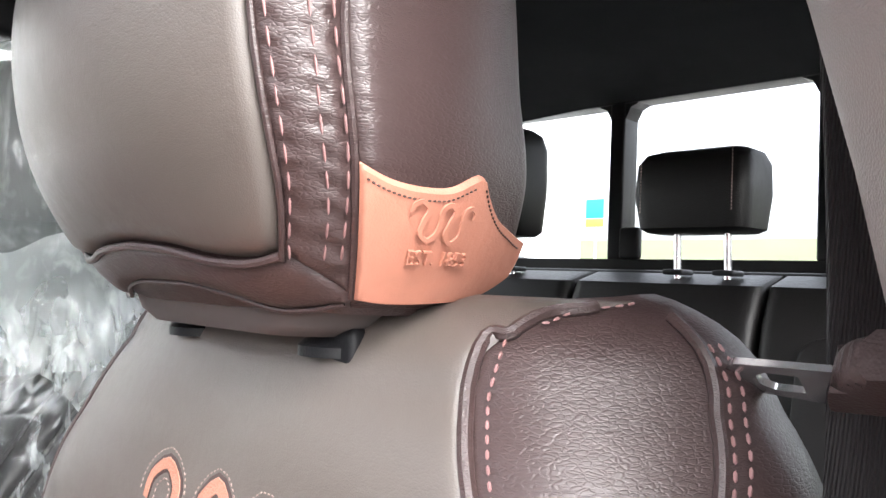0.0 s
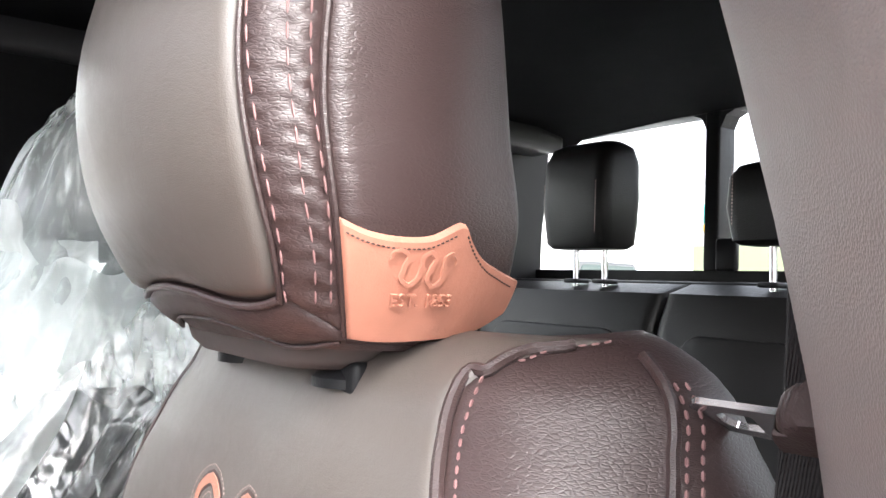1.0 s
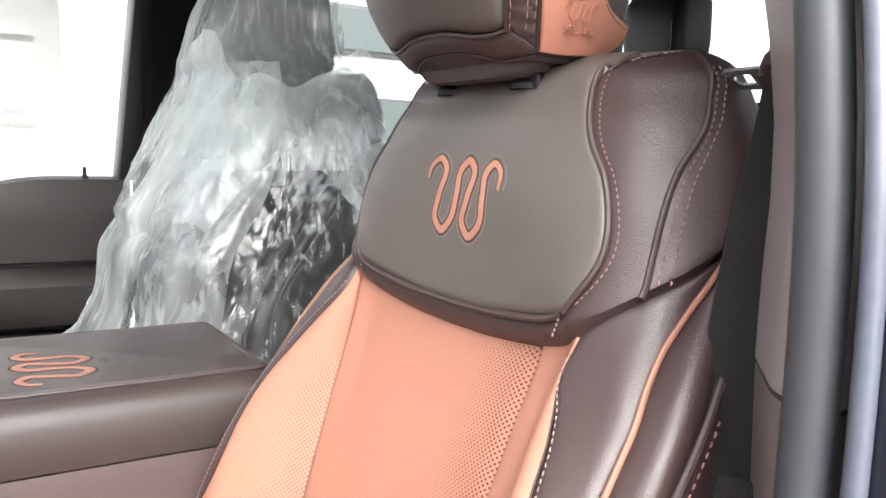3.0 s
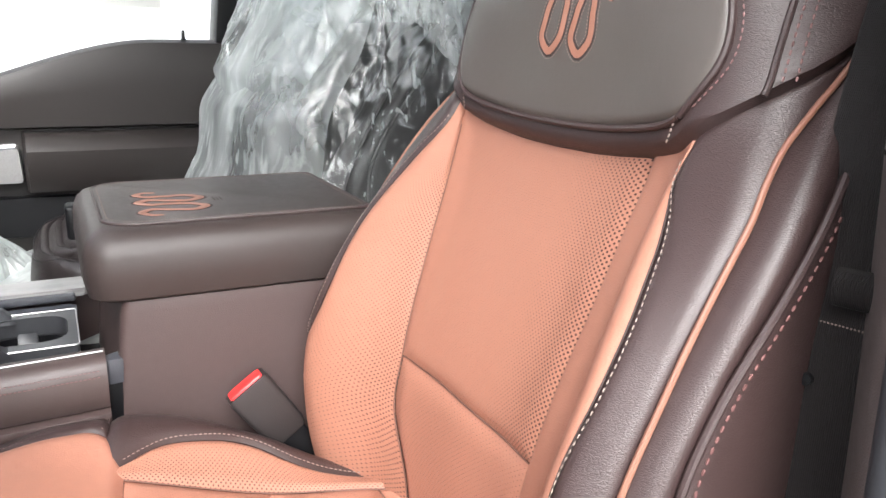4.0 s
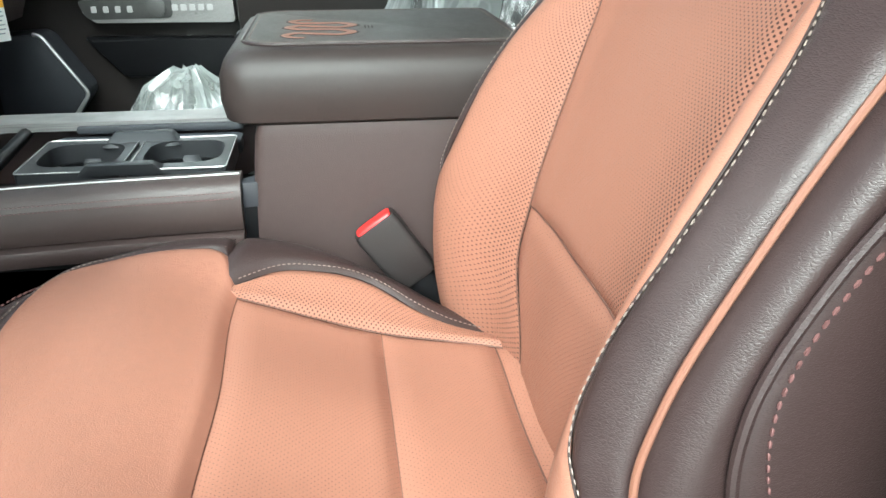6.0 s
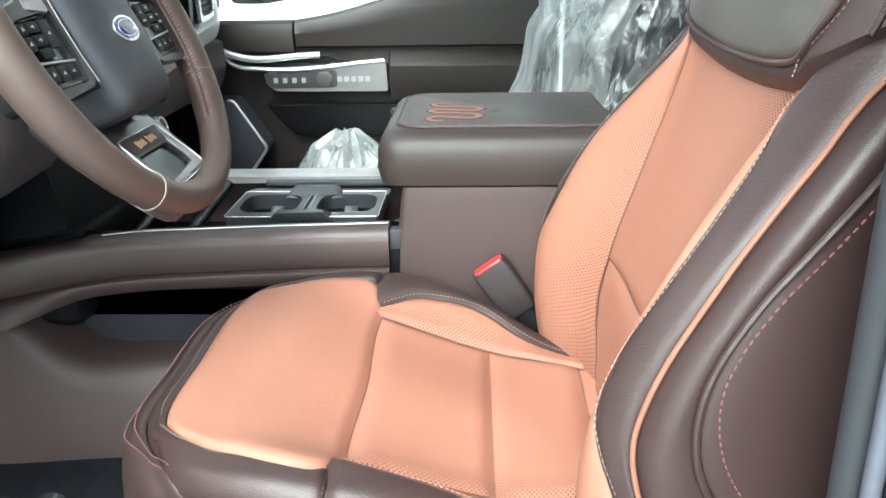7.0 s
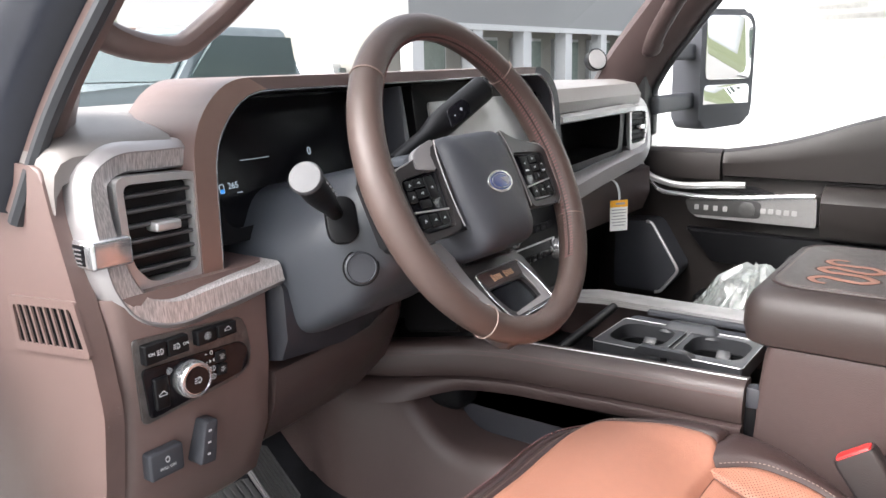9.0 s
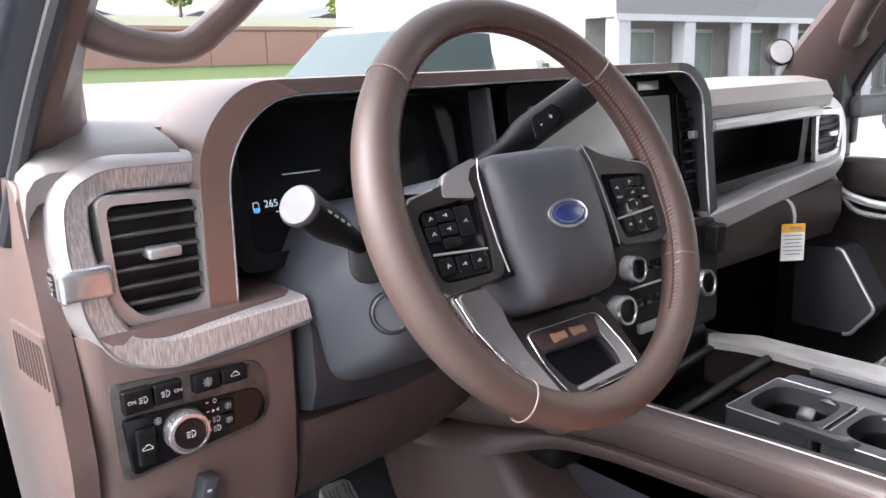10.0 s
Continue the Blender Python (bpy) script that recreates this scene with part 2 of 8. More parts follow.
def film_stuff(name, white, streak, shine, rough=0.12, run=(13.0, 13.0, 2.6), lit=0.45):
    """Thin plastic film: mostly clear, milky where it is creased along its fall and streaked with painted glints, with
    a bright glossy skin.
    """
    m = bpy.data.materials.new(name)
    m.use_nodes = True
    n, l = m.node_tree.nodes, m.node_tree.links
    b = n["Principled BSDF"]
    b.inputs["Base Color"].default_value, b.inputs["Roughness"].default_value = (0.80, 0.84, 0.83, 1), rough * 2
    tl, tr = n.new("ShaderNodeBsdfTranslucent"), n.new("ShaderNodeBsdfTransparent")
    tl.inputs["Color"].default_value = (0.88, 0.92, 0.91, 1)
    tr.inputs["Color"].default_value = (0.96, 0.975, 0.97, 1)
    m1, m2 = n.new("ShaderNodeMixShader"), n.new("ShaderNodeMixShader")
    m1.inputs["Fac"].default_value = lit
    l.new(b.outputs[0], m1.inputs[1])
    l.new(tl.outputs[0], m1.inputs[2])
    co = n.new("ShaderNodeTexCoord")

    def field(scale, stretch, detail, warp, turn):
        mp, no = n.new("ShaderNodeMapping"), n.new("ShaderNodeTexNoise")
        mp.inputs["Rotation"].default_value, mp.inputs["Scale"].default_value = turn, stretch
        no.inputs["Scale"].default_value, no.inputs["Detail"].default_value, no.inputs["Distortion"].default_value = scale, detail, warp
        l.new(co.outputs["Object"], mp.inputs["Vector"])
        l.new(mp.outputs[0], no.inputs["Vector"])
        return no.outputs["Fac"]

    def ranged(source, lo, hi, to_lo, to_hi):
        mr = n.new("ShaderNodeMapRange")
        for key, val in (("From Min", lo), ("From Max", hi), ("To Min", to_lo), ("To Max", to_hi)):
            mr.inputs[key].default_value = val
        l.new(source, mr.inputs["Value"])
        return mr.outputs[0]

    def maths(op, a, c):
        x = n.new("ShaderNodeMath")
        x.operation = op
        for k, val in enumerate((a, c)):
            if isinstance(val, (int, float)):
                x.inputs[k].default_value = val
            else:
                l.new(val, x.inputs[k])
        return x.outputs[0]

    def facets(scale, stretch, turn):
        mp, vo = n.new("ShaderNodeMapping"), n.new("ShaderNodeTexVoronoi")
        mp.inputs["Rotation"].default_value, mp.inputs["Scale"].default_value = turn, stretch
        vo.feature = "DISTANCE_TO_EDGE"
        vo.inputs["Scale"].default_value = scale
        l.new(co.outputs["Object"], mp.inputs["Vector"])
        l.new(mp.outputs[0], vo.inputs["Vector"])
        return vo.outputs["Distance"]

    # straight-edged facets; thin pale streaks in patches, both crease whitening and painted glints
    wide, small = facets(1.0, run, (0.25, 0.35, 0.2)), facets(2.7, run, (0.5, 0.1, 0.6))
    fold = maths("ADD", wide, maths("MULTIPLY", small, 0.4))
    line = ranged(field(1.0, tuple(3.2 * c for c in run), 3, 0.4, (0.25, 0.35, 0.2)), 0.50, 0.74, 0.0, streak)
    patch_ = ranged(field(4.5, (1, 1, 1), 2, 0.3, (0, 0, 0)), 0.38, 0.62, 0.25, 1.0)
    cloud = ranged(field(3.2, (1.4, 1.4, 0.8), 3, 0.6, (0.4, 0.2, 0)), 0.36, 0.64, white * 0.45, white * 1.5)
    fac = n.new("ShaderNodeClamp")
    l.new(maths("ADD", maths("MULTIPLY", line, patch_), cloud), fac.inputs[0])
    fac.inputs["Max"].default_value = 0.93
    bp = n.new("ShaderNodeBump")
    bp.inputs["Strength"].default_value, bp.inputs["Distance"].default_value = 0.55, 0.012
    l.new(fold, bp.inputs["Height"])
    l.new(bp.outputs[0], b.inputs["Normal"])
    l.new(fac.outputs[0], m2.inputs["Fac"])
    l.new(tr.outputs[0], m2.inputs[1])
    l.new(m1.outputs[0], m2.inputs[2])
    gl, m3 = n.new("ShaderNodeBsdfGlossy"), n.new("ShaderNodeMixShader")
    gl.inputs["Roughness"].default_value, m3.inputs["Fac"].default_value = rough, shine
    l.new(bp.outputs[0], gl.inputs["Normal"])
    l.new(m2.outputs[0], m3.inputs[1])
    l.new(gl.outputs[0], m3.inputs[2])
    l.new(m3.outputs[0], n["Material Output"].inputs["Surface"])
    return m


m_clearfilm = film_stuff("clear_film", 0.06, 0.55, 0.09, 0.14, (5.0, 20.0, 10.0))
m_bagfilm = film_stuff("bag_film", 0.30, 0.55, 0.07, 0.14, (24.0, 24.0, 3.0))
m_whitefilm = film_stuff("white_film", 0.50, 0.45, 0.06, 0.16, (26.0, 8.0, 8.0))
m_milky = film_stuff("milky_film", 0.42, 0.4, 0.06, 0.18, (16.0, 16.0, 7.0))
m_glass = sheer("window_glass", (0.02, 0.025, 0.025), 0.05, 0.02, 2, 0.02)
m_mirror = material("mirror_glass", (0.9, 0.9, 0.9), 0.01, 1.0, var=0.0)
m_paper = sheer("window_paper", (0.7, 0.7, 0.66), 0.7, 0.7, 3, 0.05)
m_white = material("white_panel", (0.55, 0.58, 0.58), 0.5, var=0.03, scale=1)
m_grass = material("grass_green", (0.055, 0.085, 0.02), 0.9, var=0.3, scale=2)
m_asphalt = material("concrete_lot", (0.21, 0.206, 0.20), 0.9, var=0.2, scale=3)

# ---- building helpers ----


def thing(name, base, label, category, group="", kind=""):
    e = new(name)
    e.location = base
    return tagged(e, label, category, group, kind)


def finish(me, mat, smooth=True):
    for p in me.polygons:
        p.use_smooth = smooth
    if mat:
        me.materials.append(mat)
    return me


def place(name, me, parent, label=""):
    ob = new(name, me)
    if parent:
        ob.parent = parent
        top = parent.parent or parent
        off = Vector(top.location)
        ob.matrix_parent_inverse = Matrix.Translation(-off) if parent.parent is None else Matrix()
    if label:
        ob["label"] = label
    return ob


def part(name, bm, mat, parent, label="", smooth=True):
    """One bmesh, in world metres, as one mesh under a thing or under a part."""
    me = bpy.data.meshes.new(name)
    bmesh.ops.recalc_face_normals(bm, faces=bm.faces[:])
    bm.to_mesh(me)
    bm.free()
    if smooth:
        try:
            me.set_sharp_from_angle(angle=radians(40))
        except AttributeError:
            pass
    return place(name, finish(me, mat, smooth), parent, label)


def setting(name, bm, mat, label, category, smooth=True):
    ob = part(name, bm, mat, None, label, smooth)
    return tagged(ob, label, category, "", "structure")


def b_box(x0, x1, y0, y1, z0, z1, bevel=0.0, seg=3, bm=None):
    own = bmesh.new()
    vs = [own.verts.new(p) for p in ((x0, y0, z0), (x1, y0, z0), (x1, y1, z0), (x0, y1, z0), (x0, y0, z1), (x1, y0, z1), (x1, y1, z1), (x0, y1, z1))]
    for f in ((0, 3, 2, 1), (4, 5, 6, 7), (0, 1, 5, 4), (1, 2, 6, 5), (2, 3, 7, 6), (3, 0, 4, 7)):
        own.faces.new([vs[i] for i in f])
    if bevel:
        bmesh.ops.bevel(own, geom=own.edges[:], offset=bevel, segments=seg, affect="EDGES", profile=0.5)
    return join(bm, own)


def join(bm, own):
    if bm is None:
        return own
    me = bpy.data.meshes.new("tmp")
    own.to_mesh(me)
    own.free()
    bm.from_mesh(me)
    bpy.data.meshes.remove(me)
    return bm


def b_prism(outline, axis, a, b, bevel=0.0, seg=2, bm=None):
    """A flat outline (pairs in the two other axes, in xyz order) pushed along one axis from a to b."""
    own = bmesh.new()

    def at(p, d):
        return {"x": (d, p[0], p[1]), "y": (p[0], d, p[1]), "z": (p[0], p[1], d)}[axis]
    lo, hi = [own.verts.new(at(p, a)) for p in outline], [own.verts.new(at(p, b)) for p in outline]
    own.faces.new(lo)
    own.faces.new(hi)
    for i in range(len(outline)):
        j = (i + 1) % len(outline)
        own.faces.new((lo[i], lo[j], hi[j], hi[i]))
    if bevel:
        bmesh.ops.bevel(own, geom=own.edges[:], offset=bevel, segments=seg, affect="EDGES", profile=0.5)
    return join(bm, own)


def spline(keys, x):
    """A smooth curve through (x, value or tuple) keys."""
    xs = [k[0] for k in keys]
    x = min(max(x, xs[0]), xs[-1])
    i = max(0, min(len(xs) - 2, sum(1 for q in xs if q <= x) - 1))

    def val(k):
        k = min(max(k, 0), len(keys) - 1)
        return np.atleast_1d(np.array(keys[k][1], dtype=float))

    def slope(k):
        if k <= 0 or k >= len(keys) - 1:
            a, c = max(k - 1, 0), min(k + 1, len(keys) - 1)
            return (val(c) - val(a)) / (xs[c] - xs[a])
        h0, h1 = xs[k] - xs[k - 1], xs[k + 1] - xs[k]
        return ((val(k) - val(k - 1)) / h0 * h1 + (val(k + 1) - val(k)) / h1 * h0) / (h0 + h1)
    h = xs[i + 1] - xs[i]
    t = (x - xs[i]) / h
    r = (2 * t**3 - 3 * t**2 + 1) * val(i) + (t**3 - 2 * t**2 + t) * h * slope(i) + (3 * t**2 - 2 * t**3) * val(i + 1) + (t**3 - t**2) * h * slope(i + 1)
    return r if len(r) > 1 else float(r[0])


def curve(points, n, closed=False):
    """n points of a smooth line through points."""
    pts = [Vector(p) for p in points]
    if closed:
        pts = pts[-2:] + pts + pts[:3]
    d = [0.0]
    for a, b in zip(pts, pts[1:]):
        d.append(d[-1] + max(1e-6, (b - a).length))
    keys = list(zip(d, [tuple(p) for p in pts]))
    lo, hi = (d[2], d[-3]) if closed else (d[0], d[-1])
    k = n if closed else n - 1
    return [Vector(spline(keys, lo + (hi - lo) * i / k)) for i in range(n)]


def b_tube(points, r, sides=8, closed=False, bm=None, flat=None, caps=True):
    """A round or oval (flat = second radius and the normal it lies along) rod along points; r may be a function of 0..1."""
    own = bm or bmesh.new()
    n = len(points)
    rings = []
    up = None
    for i, p in enumerate(points):
        a = points[(i - 1) % n] if closed or i else points[i]
        b = points[(i + 1) % n] if closed or i < n - 1 else points[i]
        d = (Vector(b) - Vector(a)).normalized()
        if flat:
            up = Vector(flat[1])
        elif up is None:
            up = Vector((0, 0, 1)) if abs(d.z) < 0.9 else Vector((1, 0, 0))
        side = d.cross(up).normalized()
        nrm = side.cross(d).normalized()
        up = nrm
        rr = r(i / max(1, n - 1)) if callable(r) else r
        r2 = flat[0] if flat else rr
        rings.append([own.verts.new(Vector(p) + side * rr * math.cos(2 * math.pi * k / sides) + nrm * r2 * math.sin(2 * math.pi * k / sides)) for k in range(sides)])
    for i in range(n if closed else n - 1):
        p, q = rings[i], rings[(i + 1) % n]
        for k in range(sides):
            own.faces.new((p[k], p[(k + 1) % sides], q[(k + 1) % sides], q[k]))
    if caps and not closed:
        own.faces.new(rings[0][::-1])
        own.faces.new(rings[-1])
    return own


def b_loft(rings, cap=True, bm=None, closed=True):
    own = bm or bmesh.new()
    vs = [[own.verts.new(p) for p in ring] for ring in rings]
    m = len(vs[0])
    for a, b in zip(vs, vs[1:]):
        for k in range(m if closed else m - 1):
            own.faces.new((a[k], a[(k + 1) % m], b[(k + 1) % m], b[k]))
    if cap:
        own.faces.new(vs[0][::-1])
        own.faces.new(vs[-1])
    return own


def b_lathe(profile, centre, axis, sides=24, bm=None):
    """(radius, height) pairs turned round an axis through centre."""
    ax = Vector(axis).normalized()
    u = ax.orthogonal().normalized()
    v = ax.cross(u)
    c = Vector(centre)
    rings = [[c + ax * h + (u * math.cos(2 * math.pi * k / sides) + v * math.sin(2 * math.pi * k / sides)) * max(r, 1e-4) for k in range(sides)] for r, h in profile]
    return b_loft(rings, bm=bm)


def rounded(w, h, r, n=5):
    """A rounded rectangle w x h about 0, 0."""
    pts = []
    for cx, cy, a in ((w / 2 - r, h / 2 - r, 0), (-w / 2 + r, h / 2 - r, 90), (-w / 2 + r, -h / 2 + r, 180), (w / 2 - r, -h / 2 + r, 270)):
        for i in range(n + 1):
            t = radians(a + 90 * i / n)
            pts.append((cx + r * math.cos(t), cy + r * math.sin(t)))
    return pts


def smoothstep(x):
    x = min(1, max(0, x))
    return x * x * (3 - 2 * x)


def b_panel(f, s_lo, s_hi, v_lo, v_hi, ns, nv, puff=0.004, edge=0.012, lift=0.0, bm=None, relief=None):
    """A padded panel on the surface f(s, v) -> (place, normal): it dips into the seams at its borders. Borders in s may be functions of v, borders in v of the share across; relief(s, v) is added along the normal."""
    own = bm or bmesh.new()
    lay = own.loops.layers.uv.verify()
    grid, coords = [], {}
    for j in range(nv + 1):
        q = j / nv
        q = 0.5 - 0.5 * math.cos(math.pi * q) if 3 < nv < 80 else q
        row = []
        for i in range(ns + 1):
            p = i / ns
            # denser near the borders
            p = 0.5 - 0.5 * math.cos(math.pi * p) if ns > 3 else p
            lo_v = v_lo(p) if callable(v_lo) else v_lo
            hi_v = v_hi(p) if callable(v_hi) else v_hi
            v = lo_v + (hi_v - lo_v) * q
            a = s_lo(v) if callable(s_lo) else s_lo
            b = s_hi(v) if callable(s_hi) else s_hi
            row.append((a + (b - a) * p, v, p, q))
        grid.append(row)
    pos = [[f(s, v) for s, v, p, q in row] for row in grid]
    width = sum((pos[nv // 2][i + 1][0] - pos[nv // 2][i][0]).length for i in range(ns))
    height = sum((pos[j + 1][ns // 2][0] - pos[j][ns // 2][0]).length for j in range(nv))
    vs = []
    for j, row in enumerate(grid):
        out = []
        for i, (s, v, p, q) in enumerate(row):
            d = min(p * width, (1 - p) * width, q * height, (1 - q) * height)
            k = smoothstep(d / edge) ** 0.6
            place_, nrm = pos[j][i]
            vert = own.verts.new(place_ + nrm * (lift + puff * (k - 1) + (relief(s, v) * k if relief else 0.0)))
            coords[vert] = (p * width, q * height)
            out.append(vert)
        vs.append(out)
    for j in range(nv):
        for i in range(ns):
            fc = own.faces.new((vs[j][i], vs[j][i + 1], vs[j + 1][i + 1], vs[j + 1][i]))
            for lp in fc.loops:
                lp[lay].uv = coords[lp.vert]
    return own


def on_surface(f, keys, n, lift=0.0):
    """A line over the surface through (s, v) keys."""
    out = []
    for p in curve([(s, v, 0) for s, v in keys], n):
        a, nrm = f(p.x, p.y)
        out.append(a + nrm * lift)
    return out


def b_stitches(line, pitch=0.0065, length=0.0048, r=0.0008, bm=None, nrm=None):
    """Single sewn stitches, each a short plump thread, along a line."""
    own = bm or bmesh.new()
    d = [0.0]
    for a, b in zip(line, line[1:]):
        d.append(d[-1] + (b - a).length)
    xs = np.arange(pitch / 2, d[-1] - length, pitch)
    pts = np.array([tuple(p) for p in line])

    def at(x):
        return Vector([np.interp(x, d, pts[:, k]) for k in range(3)])
    for x in xs:
        a, b = at(x), at(x + length)
        t = (b - a).normalized()
        u = t.orthogonal().normalized()
        w = t.cross(u)
        ends = [own.verts.new(a), own.verts.new(b)]
        rings = []
        for q in (0.22, 0.78):
            c = a.lerp(b, q)
            rings.append([own.verts.new(c + (u * math.cos(k * math.pi / 2) + w * math.sin(k * math.pi / 2)) * r) for k in range(4)])
        for k in range(4):
            m = (k + 1) % 4
            own.faces.new((ends[0], rings[0][m], rings[0][k]))
            own.faces.new((rings[0][k], rings[0][m], rings[1][m], rings[1][k]))
            own.faces.new((ends[1], rings[1][k], rings[1][m]))
    return own


def b_text(words, size, place_m, depth=0.0004, align="CENTER"):
    """Letters of the built-in font as a bmesh at a pose; they lie in the pose's xy plane."""
    cu = bpy.data.curves.new("letters", "FONT")
    cu.body, cu.size, cu.extrude, cu.align_x, cu.align_y = words, size, depth, align, "CENTER"
    ob = bpy.data.objects.new("letters", cu)
    me = bpy.data.meshes.new_from_object(ob)
    bm = bmesh.new()
    bm.from_mesh(me)
    bm.transform(place_m)
    bpy.data.objects.remove(ob)
    bpy.data.curves.remove(cu)
    bpy.data.meshes.remove(me)
    return bm


def face_pose(origin, right, up):
    """A pose whose x runs to the right and y up along a face, z out of it."""
    r, u = Vector(right).normalized(), Vector(up).normalized()
    o = r.cross(u).normalized()
    u = o.cross(r)
    m = Matrix((r, u, o)).transposed().to_4x4()
    m.translation = Vector(origin)
    return m


def b_plate(w, h, d, m, r=0.002, bevel=0.0008, seg=2, n=4, bm=None):
    """A rounded plate w x h x d on a face pose, its back on the face."""
    own = b_prism(rounded(w, h, min(r, w / 2.01, h / 2.01), n), "z", 0, d, bevel, seg)
    own.transform(m)
    return join(bm, own)

def splines(xs, vals, x):
    """The same smooth curve for many x at once; vals has one row a key."""
    xs, vals, x = np.array(xs, float), np.array(vals, float), np.clip(np.array(x, float), xs[0], xs[-1])
    h = np.diff(xs)
    d = np.diff(vals, axis=0) / h[:, None]
    m = np.empty_like(vals)
    m[0], m[-1] = d[0], d[-1]
    if len(xs) > 2:
        m[1:-1] = (d[:-1] * h[1:, None] + d[1:] * h[:-1, None]) / (h[1:] + h[:-1])[:, None]
    i = np.clip(np.searchsorted(xs, x, side="right") - 1, 0, len(xs) - 2)
    t = ((x - xs[i]) / h[i])[:, None]
    hh = h[i][:, None]
    return (2 * t**3 - 3 * t**2 + 1) * vals[i] + (t**3 - 2 * t**2 + t) * hh * m[i] + (3 * t**2 - 2 * t**3) * vals[i + 1] + (t**3 - t**2) * hh * m[i + 1]


def columns_surface(cols, cx, side, ns=200, nv=200):
    """A sheet, mirrored in x about cx, from columns of (s, [(v, (dx, y, z)), ...]) with s from 0 to 1. Gives f(s, v) -> (place, normal)."""
    v0, v1 = cols[0][1][0][0], cols[0][1][-1][0]
    vv = np.linspace(v0, v1, nv + 1)
    at_v = np.stack([splines([k[0] for k in keys], [k[1] for k in keys], vv) for _, keys in cols])
    cs = [c for c, _ in cols]
    # mirrored keys keep the middle smooth
    full_s = [-c for c in cs[:0:-1]] + cs
    ss = np.linspace(-1, 1, 2 * ns + 1)
    grid = np.empty((2 * ns + 1, nv + 1, 3))
    for j in range(nv + 1):
        half = at_v[:, j]
        mirror = half[:0:-1] * np.array((-1, 1, 1))
        grid[:, j] = splines(full_s, np.concatenate((mirror, half)), ss)
    grid[:, :, 0] += cx
    a, b = np.gradient(grid, axis=0), np.gradient(grid, axis=1)
    n = np.cross(a, b)
    n /= np.maximum(np.linalg.norm(n, axis=2, keepdims=True), 1e-12)
    n *= side

    def f(s, v):
        p, q = (min(max(s, -1), 1) + 1) * ns, (min(max(v, v0), v1) - v0) / (v1 - v0) * nv
        i, j = min(int(p), 2 * ns - 1), min(int(q), nv - 1)
        p, q = p - i, q - j
        w = ((1 - p) * (1 - q), p * (1 - q), (1 - p) * q, p * q)
        pos = w[0] * grid[i, j] + w[1] * grid[i + 1, j] + w[2] * grid[i, j + 1] + w[3] * grid[i + 1, j + 1]
        nr = w[0] * n[i, j] + w[1] * n[i + 1, j] + w[2] * n[i, j + 1] + w[3] * n[i + 1, j + 1]
        return Vector(pos), Vector(nr)
    return f


def level(zs, pairs):
    return [(z, (dx, y, z)) for z, (dx, y) in zip(zs, pairs)]

# ---- driver's seat ----
CX = -0.426
BACK_Z = (0.36, 0.45, 0.55, 0.66, 0.77, 0.83, 0.90, 0.95, 0.98, 0.992)
middle = ((0, -0.012), (0, -0.018), (0, -0.036), (0, -0.078), (0, -0.119), (0, -0.128), (0, -0.136), (0, -0.150), (0, -0.173), (0, -0.205))
quarter = [(dx, y + 0.001) for dx, (_, y) in zip((0.085, 0.088, 0.088, 0.09, 0.09, 0.09, 0.088, 0.08, 0.066, 0.05), middle)]
back_cols = [
    (0.0, level(BACK_Z, middle)),
    (0.26, level(BACK_Z, quarter)),
    (0.4, level(BACK_Z, ((0.132, -0.004), (0.136, -0.008), (0.138, -0.028), (0.143, -0.072), (0.144, -0.114), (0.146, -0.122), (0.142, -0.137), (0.128, -0.155), (0.11, -0.178), (0.09, -0.208)))),
    (0.6, level(BACK_Z, ((0.20, 0.03), (0.214, 0.045), (0.218, 0.038), (0.206, -0.012), (0.178, -0.092), (0.188, -0.132), (0.180, -0.150), (0.16, -0.170), (0.138, -0.192), (0.112, -0.214)))),
    (0.75, level(BACK_Z, ((0.235, 0.01), (0.246, 0.022), (0.253, 0.008), (0.250, -0.042), (0.238, -0.112), (0.219, -0.162), (0.204, -0.180), (0.182, -0.192), (0.157, -0.206), (0.125, -0.219)))),
    (0.88, level(BACK_Z, ((0.25, -0.04), (0.260, -0.030), (0.265, -0.035), (0.264, -0.072), (0.254, -0.138), (0.230, -0.190), (0.216, -0.206), (0.193, -0.212), (0.164, -0.218), (0.13, -0.224)))),
    (1.0, level(BACK_Z, ((0.24, -0.12), (0.252, -0.13), (0.256, -0.142), (0.254, -0.165), (0.246, -0.200), (0.228, -0.232), (0.212, -0.244), (0.188, -0.247), (0.162, -0.242), (0.13, -0.236)))),
]
back = columns_surface(back_cols, CX, -1)

CUSH_V = (0.0, 0.12, 0.35, 0.62, 0.82, 0.93, 0.98, 1.0)


def lengthwise(points):
    return list(zip(CUSH_V, points))


